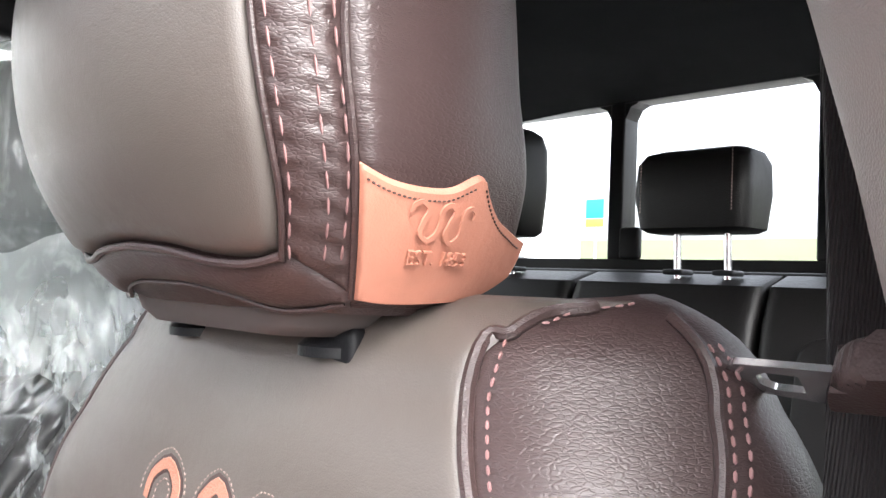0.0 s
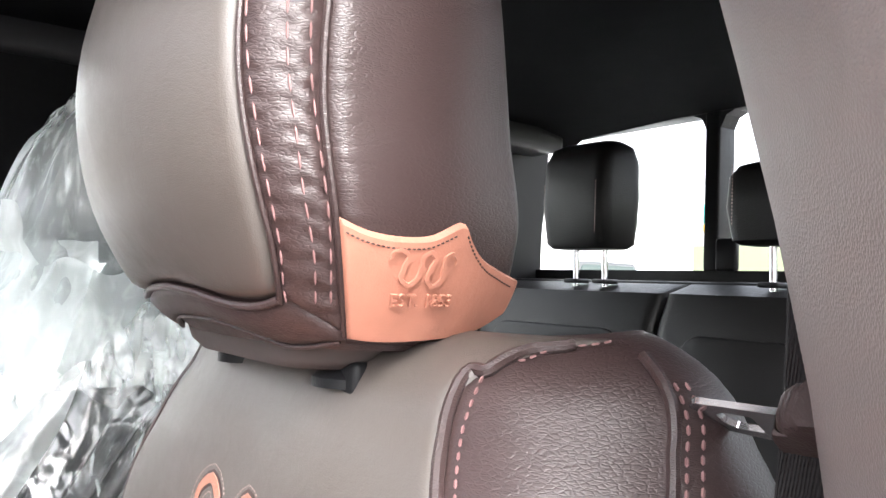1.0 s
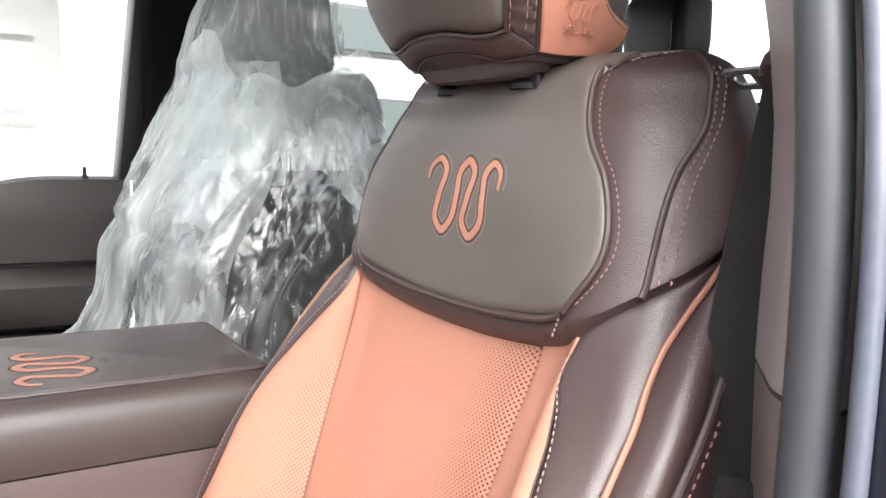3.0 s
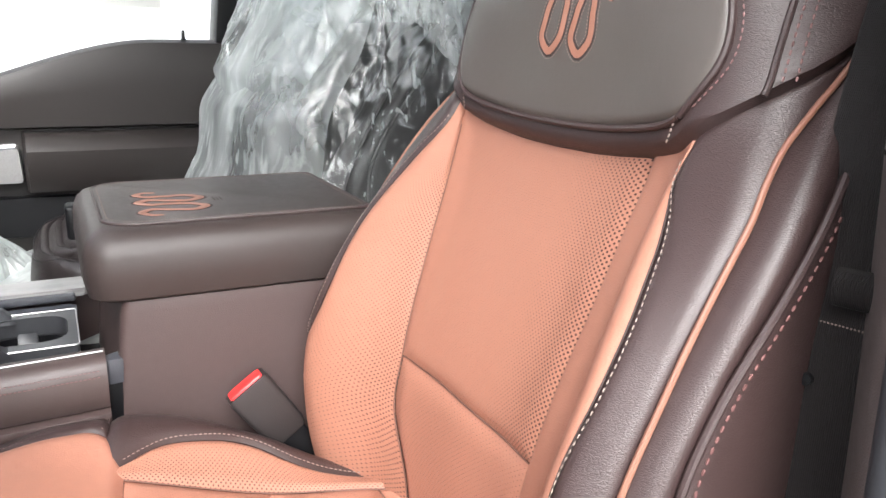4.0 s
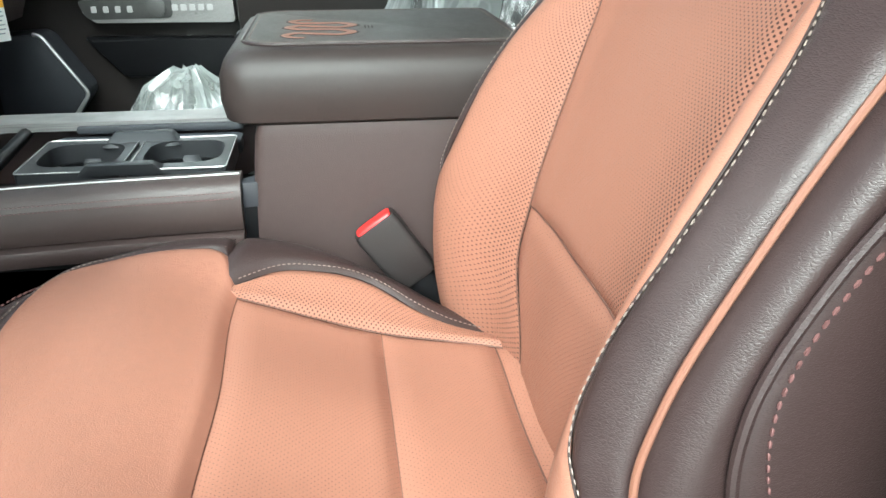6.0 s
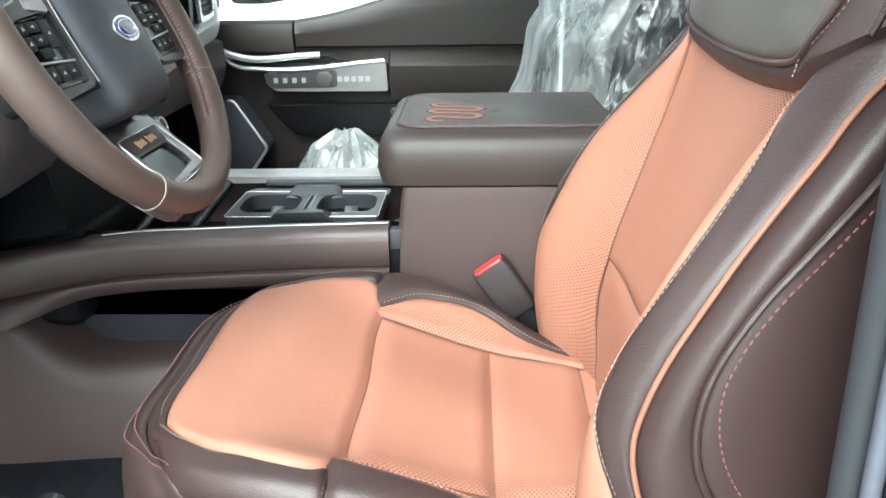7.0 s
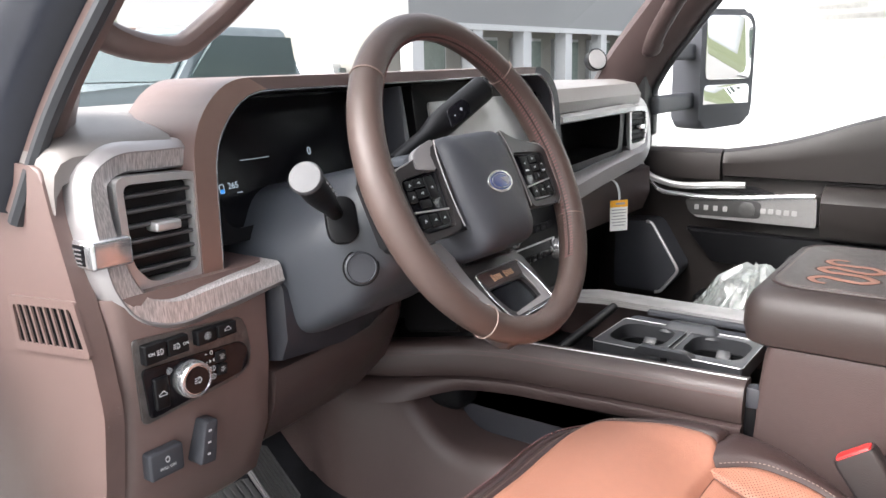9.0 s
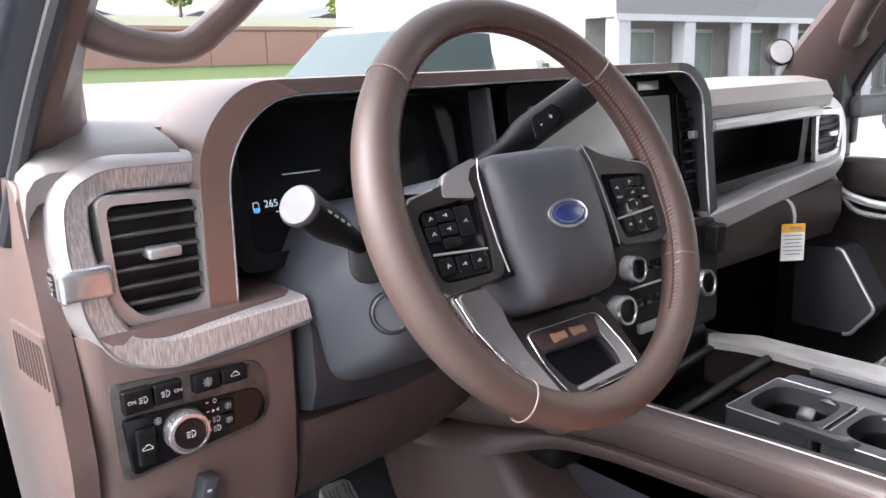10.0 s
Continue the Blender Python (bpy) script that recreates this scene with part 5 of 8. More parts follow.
part("fuel_mark", b_ring(rounded(0.007, 0.011, 0.002, 3), rounded(0.0055, 0.0095, 0.0015, 3), 0.0004, 0.0007, CL @ Matrix.Translation((-0.130, -0.026, 0)), 0), m_lit, cluster)
m_dim = glowing("display_grey", (0.4, 0.45, 0.5), 0.15)
for x, y, w, h in ((-0.072, 0.004, 0.045, 0.0008), (-0.105, -0.033, 0.008, 0.0012), (-0.02, -0.052, 0.10, 0.0006)):
    part("display_line", b_plate(w, h, 0.0003, CL @ Matrix.Translation((x, y, 0.0004)), 0.0003, 0), m_dim, cluster)
SC = face_pose((-0.055, 0.695, 0.822), (1, 0.02, 0), (0, 0.12, 0.99))
part("screen_block", b_slab(round_poly(((-0.185, -0.11), (0.22, -0.11), (0.19, 0.098), (-0.185, 0.098)), 0.01, 4), -0.08, -0.004, SC, 0.004), m_black, panel)
# the screen's reflection is painted in as a grey base colour
m_screen_glare = material("screen_glare_grey", (0.34, 0.35, 0.35), 0.15, var=0.06, scale=3)
part("touch_screen", b_plate(0.30, 0.165, 0.004, SC @ Matrix.Translation((-0.002, -0.012, -0.004)), 0.006), m_screen_glare, panel, "touch screen with a grey reflection painted on")
part("screen_speaker", b_plate(0.05, 0.012, 0.003, SC @ Matrix.Translation((0.10, 0.086, -0.004)), 0.002), m_alu, panel)
vent_c = part("centre_vent", b_plate(0.030, 0.145, 0.004, SC @ Matrix.Translation((0.182, 0.0, -0.004)), 0.004), m_gloss, panel)
for i in range(9):
    part("slat", b_plate(0.028, 0.0035, 0.008, SC @ Matrix.Translation((0.182, -0.062 + i * 0.0155, 0.0)), 0.001), m_black, vent_c)
part("vent_knob", b_plate(0.012, 0.012, 0.010, SC @ Matrix.Translation((0.186, 0.008, 0.006)), 0.003), m_alu, vent_c)
part("screen_edge", b_tube([SC @ Vector(p) for p in ((0.205, 0.10, 0.004), (0.212, 0.06, 0.006), (0.228, -0.06, 0.006), (0.236, -0.115, 0.004))], 0.005, 10), m_chrome, panel, "chrome edge strip")
part("screen_fin", b_slab(((-0.005, -0.1), (0.014, -0.1), (0.002, 0.095), (-0.004, 0.095)), -0.02, 0.012, SC @ Matrix.Translation((-0.23, 0, 0)), 0.001), m_slate, panel)

# controls under the screen
CT = face_pose((-0.03, 0.655, 0.635), (1, 0, 0), (0, 0.18, 0.98))
stack = part("control_panel", b_slab(round_poly(((-0.20, -0.085), (0.17, -0.085), (0.20, 0.07), (-0.20, 0.07)), 0.01, 4), -0.10, 0, CT, 0.004), m_black, dash)
for x, y, r in ((-0.028, 0.028, 0.019), (-0.062, -0.022, 0.021), (0.131, -0.022, 0.021)):
    c = CT @ Vector((x, y, 0))
    axis = CT.to_3x3() @ Vector((0, 0, 1))
    kn = part("control_knob", b_lathe(((r, 0), (r, 0.016), (r * 0.93, 0.020), (r * 0.78, 0.020), (r * 0.74, 0.017), (0, 0.017)), c, axis, 28), m_chrome, stack, "ridged chrome knob")
    part("knob_face", b_lathe(((r * 0.72, 0.016), (r * 0.70, 0.0185), (0, 0.019)), c, axis, 24), m_gloss, kn)
for i in range(7):
    part("key", b_plate(0.019, 0.012, 0.003, CT @ Matrix.Translation((-0.015 + i * 0.0215, -0.022, 0)), 0.002), m_gloss, stack)
for i in range(6):
    part("key", b_plate(0.019, 0.014, 0.003, CT @ Matrix.Translation((0.01 + i * 0.0215, 0.026, 0)), 0.002), m_gloss, stack)
part("stack_strip", b_plate(0.16, 0.003, 0.003, CT @ Matrix.Translation((0.05, 0.0, 0)), 0.001), m_alu, stack)
part("usb_flap", b_plate(0.05, 0.014, 0.006, CT @ Matrix.Translation((0.0, -0.058, 0)), 0.003), m_alu, stack)
part("side_latch", b_box(0.125, 0.15, 0.635, 0.66, 0.655, 0.70, 0.005), m_black, stack)

# driver's vent with its silver hoop
m_vane = material("satin_vane_plastic", (0.09, 0.088, 0.092), 0.3, 0.3, var=0.05)
vent = part("side_vent", b_box(-0.725, -0.640, 0.69, 0.78, 0.742, 0.836, 0.003), m_black, dash)
vo = round_poly(((-0.734, 0.848), (-0.640, 0.844), (-0.640, 0.728), (-0.712, 0.726), (-0.732, 0.752)), (0.012, 0.01, 0.012, 0.012, 0.012), 5)
vi = round_poly(((-0.727, 0.840), (-0.648, 0.837), (-0.649, 0.742), (-0.706, 0.739), (-0.724, 0.760)), (0.010, 0.008, 0.01, 0.01, 0.01), 5)
part("vent_frame", b_ring(vo, vi, -0.02, 0.003, facing(0.680), 0.002), m_alu, vent, "satin silver vent frame")
for i in range(6):
    z = 0.752 + i * 0.0150
    inset = max(0, (0.764 - z)) * 0.9
    part("slat", b_box(-0.726 + inset, -0.642, 0.682, 0.702, z - 0.0018, z + 0.0018, 0.001, 1), m_vane, vent)
for i in range(3):
    part("fin", b_box(-0.711 + i * 0.024, -0.708 + i * 0.024, 0.705, 0.725, 0.744, 0.836), m_slate, vent)
part("vent_knob", b_box(-0.698, -0.668, 0.672, 0.692, 0.789, 0.799, 0.003), m_alu, vent, "brushed silver knob")
hoop_keys = ((-0.632, 0.694, 0.861), (-0.68, 0.692, 0.862), (-0.727, 0.689, 0.860), (-0.748, 0.684, 0.848), (-0.754, 0.678, 0.82), (-0.752, 0.672, 0.78), (-0.746, 0.668, 0.745), (-0.730, 0.664, 0.718), (-0.700, 0.660, 0.706), (-0.65, 0.656, 0.709), (-0.60, 0.652, 0.715), (-0.562, 0.648, 0.720))
hoop_pts = curve(hoop_keys, 60)
rings = []
for i, p in enumerate(hoop_pts):
    d = (hoop_pts[min(i + 1, 59)] - hoop_pts[max(i - 1, 0)]).normalized()
    outw = Vector((0, -1, 0))
    sdv = d.cross(outw).normalized()
    q = i / 59
    hw = 0.0145 + 0.0035 * smoothstep((q - 0.3) / 0.3) - 0.003 * smoothstep((q - 0.85) / 0.15)
    rings.append([p + sdv * a * hw + Vector((0, b, 0)) for a, b in ((-1, 0.055), (-1, 0.004), (-0.8, -0.001), (0.35, -0.003), (0.8, 0.004), (1, 0.012), (1, 0.055))])
hoop = part("trim_hoop", b_loft(rings), m_hoop, vent, "engraved silver trim hoop")
rings = []
for i, p in enumerate(hoop_pts):
    d = (hoop_pts[min(i + 1, 59)] - hoop_pts[max(i - 1, 0)]).normalized()
    sdv = d.cross(Vector((0, -1, 0))).normalized()
    q = i / 59
    hw = 0.0145 + 0.0035 * smoothstep((q - 0.3) / 0.3) - 0.003 * smoothstep((q - 0.85) / 0.15)
    rings.append([p + sdv * a * hw + Vector((0, b, 0)) for a, b in ((0.36, 0.02), (0.36, -0.0035), (0.46, -0.0042), (0.9, 0.003), (1.08, 0.013), (1.08, 0.056), (0.9, 0.056))])
part("hoop_band", b_loft(rings), m_satin, hoop, "smooth satin silver outer band")
clip = part("hoop_clip", b_box(-0.773, -0.730, 0.664, 0.715, 0.766, 0.794, 0.004), m_chrome, hoop, "chrome clip")
part("clip_field", b_box(-0.7735, -0.771, 0.676, 0.706, 0.770, 0.790, 0.001), m_gloss, clip)
for i in range(4):
    part("clip_rib", b_box(-0.7748, -0.7734, 0.680, 0.702, 0.7725 + i * 0.0042, 0.7742 + i * 0.0042), m_chrome, clip)
part("column_cover", b_loft([[(x, y + dy, z + dz) for y, z in ((0.664, 0.722), (0.650, 0.700), (0.648, 0.640), (0.660, 0.612), (0.74, 0.600), (0.80, 0.62), (0.80, 0.722))] for x, dy, dz in ((-0.566, 0.010, 0), (-0.560, 0, 0), (-0.46, -0.004, -0.006), (-0.40, 0.004, -0.004), (-0.34, 0.03, 0.0), (-0.30, 0.06, 0.01))]), m_dark_slate, dash, "dark slate cover under the column")
# lower panels
lower_prof = ((0.664, 0.735), (0.660, 0.70), (0.662, 0.62), (0.672, 0.54), (0.70, 0.47), (0.74, 0.44), (0.80, 0.44), (0.80, 0.735))
part("lower_panel", b_loft([[(x, y + dy, z) for y, z in lower_prof] for x, dy in ((-0.768, 0.024), (-0.760, 0.006), (-0.748, 0), (-0.60, 0), (-0.575, 0.004), (-0.565, 0.016))]), m_dash, dash, "bronze lower panel")
knee_prof = ((0.700, 0.66), (0.694, 0.606), (0.688, 0.600), (0.670, 0.597), (0.666, 0.590), (0.672, 0.555), (0.696, 0.506), (0.72, 0.488), (0.76, 0.476), (0.84, 0.47), (0.84, 0.66))
part("knee_panel", b_loft([[(x, y + dy, z + dz) for y, z in knee_prof] for x, dy, dz in ((-0.566, 0, 0), (-0.48, 0.006, 0.0), (-0.38, 0.012, 0.004), (-0.30, 0.03, 0.016), (-0.265, 0.05, 0.024), (-0.25, 0.08, 0.03))]), m_plastic, dash, "brown knee panel")
side_out = round_poly(((0.715, 0.862), (0.705, 0.82), (0.668, 0.70), (0.656, 0.63), (0.672, 0.54), (0.70, 0.46), (0.90, 0.44), (0.98, 0.60), (0.92, 0.87)), 0.015, 4)
sidep = part("end_panel", b_prism(side_out, "x", -0.785, -0.765, 0.004, 3), m_dash, dash, "bronze brown end panel")
grille = part("end_grille", b_ring([(0.735 - y, z) for y, z in round_poly(((0.684 - 0.004, 0.740), (0.662, 0.687), (0.802, 0.671), (0.806, 0.728)), 0.005, 4)], [(0.735 - y, z) for y, z in round_poly(((0.688, 0.731), (0.672, 0.694), (0.793, 0.681), (0.797, 0.720)), 0.004, 4)], 0.0, 0.0032, face_pose((-0.785, 0.735, 0), (0, -1, 0), (0, 0, 1)), 0.001), m_dash, sidep, "raised bronze grille frame")
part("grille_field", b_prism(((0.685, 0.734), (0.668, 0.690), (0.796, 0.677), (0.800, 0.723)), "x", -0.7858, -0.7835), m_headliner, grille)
for i in range(8):
    y = 0.694 + i * 0.0134
    part("slat", b_prism(((y - 0.010, 0.6915 - i * 0.00145), (y - 0.0065, 0.691 - i * 0.00145), (y + 0.0055, 0.7315 - i * 0.0013), (y + 0.002, 0.732 - i * 0.0013)), "x", -0.7878, -0.7855), m_dash, grille)
part("corner_shelf", b_loft([[(x, y, z - dz) for y, z in ((0.700, 0.850), (0.699, 0.870), (0.706, 0.878), (0.73, 0.886), (0.78, 0.897), (0.86, 0.904), (0.95, 0.902), (0.98, 0.84))] for x, dz in ((-0.782, 0.032), (-0.779, 0.016), (-0.772, 0.006), (-0.760, 0.001), (-0.70, -0.001), (-0.65, -0.003))]), m_pad, dash, "soft grey-brown corner shelf")
# headlamp switches
sw_frame = part("switch_surround", b_slab(round_poly(((-0.748, 0.694), (-0.612, 0.682), (-0.604, 0.634), (-0.618, 0.616), (-0.745, 0.604)), (0.006, 0.012, 0.01, 0.01, 0.006), 4), 0, 0.0035, facing(0.662), 0.0015), material("speckled_grey_trim", (0.10, 0.092, 0.09), 0.35, 0.4, var=0.5, scale=90), dash, "speckled grey switch surround")
panel_sw = part("switch_panel", b_slab(round_poly(((-0.742, 0.662), (-0.617, 0.656), (-0.610, 0.638), (-0.618, 0.622), (-0.738, 0.609)), (0.005, 0.01, 0.008, 0.008, 0.005), 4), 0.003, 0.006, facing(0.662), 0.001), m_gloss, sw_frame)
knob = part("lamp_knob", b_lathe(((0.0195, 0), (0.0195, 0.011), (0.018, 0.014), (0.0155, 0.0145), (0.0148, 0.013), (0, 0.013)), (-0.690, 0.656, 0.6375), (0, -1, 0), 32), m_chrome, panel_sw, "ribbed chrome lamp knob")
part("knob_face", b_lathe(((0.0145, 0.012), (0.014, 0.0142), (0, 0.0145)), (-0.690, 0.656, 0.6375), (0, -1, 0), 28), m_gloss, knob)
part("dimmer", b_box(-0.733, -0.717, 0.651, 0.657, 0.617, 0.650, 0.002), m_black, panel_sw)
for i in range(2):
    part("dimmer_key", b_box(-0.656, -0.644, 0.652, 0.657, 0.628 + i * 0.014, 0.640 + i * 0.014, 0.0015), m_black, panel_sw)
tops = []
for i, x in enumerate((-0.728, -0.702, -0.667, -0.641)):
    key = part("top_switch", b_box(x - 0.0125, x + 0.0125, 0.650, 0.662, 0.6665 + i * 0.0008, 0.687 - i * 0.0012, 0.0018), m_black, sw_frame)
    tops.append((key, x + (0.004, -0.003, 0.0, 0.0)[i]))
for x in (-0.7335, -0.694):
    part("printed_word", b_text("ON", 0.0045, facing(0.6498) @ Matrix.Translation((x, 0.677, 0)), 0.0001), m_print, sw_frame)


def lamp_mark(kind, x, z, y, size=0.0075):
    """A small printed sign on an upright face at y: a lamp with its beams, a car, or a plain ring."""
    M = facing(y) @ Matrix.Translation((x, z, 0)) @ Matrix.Scale(size, 4)
    disc = [(0.30 * math.cos(a), 0.38 * math.sin(a)) for a in np.linspace(0, 2 * math.pi, 20, endpoint=False)]
    if kind == "ring":
        return b_ring(disc, scaled(disc, 0.68), 0, 0.03, M, 0)
    if kind == "side":
        own = b_slab(((-0.45, 0.28), (-0.10, 0.0), (-0.45, -0.28)), 0, 0.03, M, 0)
        return b_slab(((0.45, 0.28), (0.10, 0.0), (0.45, -0.28)), 0, 0.03, M, 0, bm=own)
    if kind == "car":
        body = round_poly(((-0.5, -0.2), (-0.5, 0.08), (-0.28, 0.12), (-0.1, 0.34), (0.2, 0.34), (0.34, 0.1), (0.5, 0.04), (0.5, -0.2)), 0.06, 2)
        return b_ring(body, [(a * 0.78, b_ * 0.66) for a, b_ in body], 0, 0.03, M, 0)
    if kind == "sun":
        own = b_ring(scaled(disc, 0.6), scaled(disc, 0.4), 0, 0.03, M, 0)
        for k in range(8):
            own = b_plate(0.08, 0.2, 0.03, M @ Matrix.Rotation(k * math.pi / 4, 4, "Z") @ Matrix.Translation((0, 0.42, 0)), 0.02, 0, bm=own)
        return own
    bowl = [(0.05, -0.38), (0.05, 0.38)] + [(0.05 + 0.40 * math.cos(a), 0.38 * math.sin(a)) for a in np.linspace(1.4, -1.4, 10)]
    own = b_ring(bowl, [((a - 0.2) * 0.7 + 0.2, b_ * 0.7) for a, b_ in bowl], 0, 0.03, M, 0)
    for k in range(3):
        own = b_plate(0.34, 0.10, 0.03, M @ Matrix.Translation((-0.26, -0.24 + 0.24 * k, 0)), 0.03, 0, bm=own)
    return own


for kind, x, z, y, size in (("ring", -0.6605, 0.6552, 0.6558, 0.0060), ("side", -0.6605, 0.6462, 0.6558, 0.0070), ("lamp", -0.6605, 0.6373, 0.6558, 0.0080), ("lamp", -0.6605, 0.6284, 0.6558, 0.0080), ("lamp", -0.690, 0.6375, 0.6414, 0.0095), ("car", -0.725, 0.633, 0.6508, 0.0095), ("sun", -0.7125, 0.6520, 0.6558, 0.0070), ("sun", -0.650, 0.6485, 0.6518, 0.0065), ("sun", -0.650, 0.6345, 0.6518, 0.0065)):
    part("printed_mark", lamp_mark(kind, x, z, y, size), m_print, panel_sw)
for k in range(4):
    part("printed_mark", b_plate(0.0030, 0.0008, 0.0002, facing(0.6558) @ Matrix.Translation((-0.6675, 0.6552 - 0.0089 * k, 0)), 0.0003, 0), m_print, panel_sw)
for (key, x), kind in zip(tops, ("lamp", "lamp", "sun", "car")):
    part("printed_mark", lamp_mark(kind, x, 0.677, 0.6499, 0.0085), m_print, key)
brake = part("brake_release", b_box(-0.745, -0.705, 0.656, 0.672, 0.542, 0.572, 0.003), m_slate, dash)
part("printed_mark", lamp_mark("ring", -0.725, 0.5610, 0.6558, 0.009), m_print, brake)
part("printed_word", b_text("PULL ON", 0.0046, facing(0.6558) @ Matrix.Translation((-0.725, 0.5525, 0)), 0.0001), m_print, brake)
trailer = part("trailer_switch", b_prism(round_poly(((-0.692, 0.540), (-0.680, 0.586), (-0.665, 0.584), (-0.672, 0.538)), 0.003, 3), "y", 0.648, 0.672, 0.002), m_slate, dash)
for i in range(3):
    part("printed_mark", b_plate(0.004, 0.0022, 0.0002, facing(0.6478) @ Matrix.Translation((-0.681 + i * 0.002, 0.550 + i * 0.0125, 0)), 0.0005, 0), m_print, trailer)
# passenger's half
part("passenger_pad", b_loft([[(x, y + 0.03 * (x - 0.15), z) for y, z in ((0.700, 0.845), (0.680, 0.852), (0.676, 0.872), (0.690, 0.896), (0.74, 0.905), (0.80, 0.905), (0.80, 0.845))] for x in (0.16, 0.165, 0.45, 0.56, 0.58)]), m_pad, dash)
part("shelf_bar", b_loft([[(x, y, z + 0.01 * (x - 0.15)) for y, z in ((0.676, 0.832), (0.668, 0.836), (0.668, 0.845), (0.676, 0.850), (0.70, 0.850), (0.70, 0.832))] for x in (0.16, 0.50)]), m_brush, dash, "silver shelf bar")
part("open_shelf", b_ring(round_poly(((0.155, 0.845), (0.52, 0.845), (0.505, 0.740), (0.17, 0.725)), 0.006, 4), round_poly(((0.175, 0.832), (0.495, 0.834), (0.485, 0.756), (0.185, 0.742)), 0.012, 4), -0.14, 0.0, facing(0.700), 0.003), m_black, dash, "open dark shelf")
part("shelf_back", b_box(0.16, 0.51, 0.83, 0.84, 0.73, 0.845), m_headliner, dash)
bar_keys = ((0.165, 0.672, 0.690), (0.22, 0.664, 0.700), (0.35, 0.664, 0.716), (0.50, 0.672, 0.727), (0.60, 0.682, 0.735), (0.645, 0.692, 0.752), (0.662, 0.700, 0.79), (0.655, 0.705, 0.83), (0.62, 0.706, 0.852), (0.57, 0.704, 0.856))
bar_pts = curve(bar_keys, 50)
rings = []
for i, p in enumerate(bar_pts):
    d = (bar_pts[min(i + 1, 49)] - bar_pts[max(i - 1, 0)]).normalized()
    sdv = d.cross(Vector((0, -1, 0))).normalized()
    hw = 0.020 - 0.006 * smoothstep((i / 49 - 0.5) / 0.4)
    rings.append([p + sdv * a * hw + Vector((0, b, 0)) for a, b in ((-1, 0.05), (-1, 0.008), (-0.7, 0.0), (0.7, 0.0), (1, 0.008), (1, 0.05))])
part("passenger_hoop", b_loft(rings), m_satin, dash, "satin silver trim hoop")
pv = part("passenger_vent", b_box(0.535, 0.635, 0.70, 0.76, 0.757, 0.840, 0.004), m_black, dash)
part("vent_frame", b_ring(round_poly(((0.530, 0.845), (0.632, 0.842), (0.640, 0.80), (0.625, 0.752), (0.538, 0.748)), 0.01, 4), round_poly(((0.542, 0.835), (0.622, 0.832), (0.630, 0.80), (0.617, 0.764), (0.548, 0.760)), 0.01, 4), 0, 0.008, facing(0.702), 0.002), m_alu, pv)
for i in range(6):
    part("slat", b_box(0.545, 0.625, 0.692, 0.702, 0.768 + i * 0.0115, 0.7705 + i * 0.0115, 0.001, 1), m_black, pv)
part("vent_knob", b_box(0.572, 0.60, 0.684, 0.698, 0.793, 0.803, 0.002), m_chrome, pv)
part("glovebox", b_loft([[(x, y, z) for y, z in ((0.70, 0.705), (0.686, 0.70), (0.684, 0.64), (0.70, 0.60), (0.78, 0.58), (0.80, 0.705))] for x in (0.15, 0.156, 0.62, 0.64)]), m_plastic, dash, "brown glovebox lid")
part("footwell_liner", b_box(0.14, 0.72, 0.84, 0.90, 0.30, 0.62, 0.01), m_headliner, dash)

tag = thing("warning_tag", (0.42, 0.67, 0.62), "white and yellow paper warning tag hanging from the dash", "tag")
TG = face_pose((0.405, 0.660, 0.624), (0.80, -0.60, 0), (0, 0.04, 1))
part("paper", b_plate(0.042, 0.066, 0.0006, TG, 0.001, 0), material("tag_paper", (0.8, 0.8, 0.78), 0.6, var=0.03), tag)
part("header", b_plate(0.042, 0.015, 0.0004, TG @ Matrix.Translation((0, 0.0255, 0.0007)), 0.001, 0), material("tag_yellow", (0.85, 0.42, 0.03), 0.6, var=0.05), tag, "yellow header")
bm = None
for i in range(6):
    bm = b_plate(0.033 - 0.006 * (i % 3 == 2), 0.0018, 0.0003, TG @ Matrix.Translation((0, 0.012 - i * 0.0066, 0.0007)), 0.0003, 0, bm=bm)
bm = b_plate(0.022, 0.004, 0.0003, TG @ Matrix.Translation((0.003, 0.0255, 0.0012)), 0.0003, 0, bm=bm)
part("print_lines", bm, material("tag_print", (0.30, 0.30, 0.33), 0.7), tag)
part("strap", b_loft([[p + Vector((a, b, 0)) for a, b in ((-0.005, 0), (0.005, 0), (0.005, 0.001), (-0.005, 0.001))] for p in curve(((0.41, 0.661, 0.652), (0.413, 0.663, 0.672), (0.41, 0.668, 0.69), (0.398, 0.672, 0.700)), 10)]), m_white, tag)

# ---- pedals ----
m_pedal = material("grey_pedal_metal", (0.17, 0.172, 0.175), 0.42, 0.35, var=0.12, scale=30)
for name, c, w, h, tilt in (("brake_pedal", (-0.484, 0.885, 0.300), 0.105, 0.070, 40), ("accelerator_pedal", (-0.362, 0.938, 0.278), 0.056, 0.12, 42)):
    pd = thing(name, c, "grey ribbed metal pedal on a black arm", "pedal")
    M = Matrix.Translation(c) @ Matrix.Rotation(radians(tilt), 4, "X")
    pad = part("pad", b_plate(w, h, 0.010, M, 0.014, 0.003), m_pedal, pd)
    for i in range(8):
        part("rib", b_plate(w * 0.09, h * 0.86, 0.003, M @ Matrix.Translation((w * (-0.42 + 0.12 * i), 0, 0.010)), 0.001), m_pedal, pad)
    part("arm", b_tube(curve((c, (c[0], c[1] + 0.06, c[2] + 0.04), (c[0] + 0.02, c[1] + 0.08, c[2] + 0.25)), 12), 0.008, 8), m_black, pd)

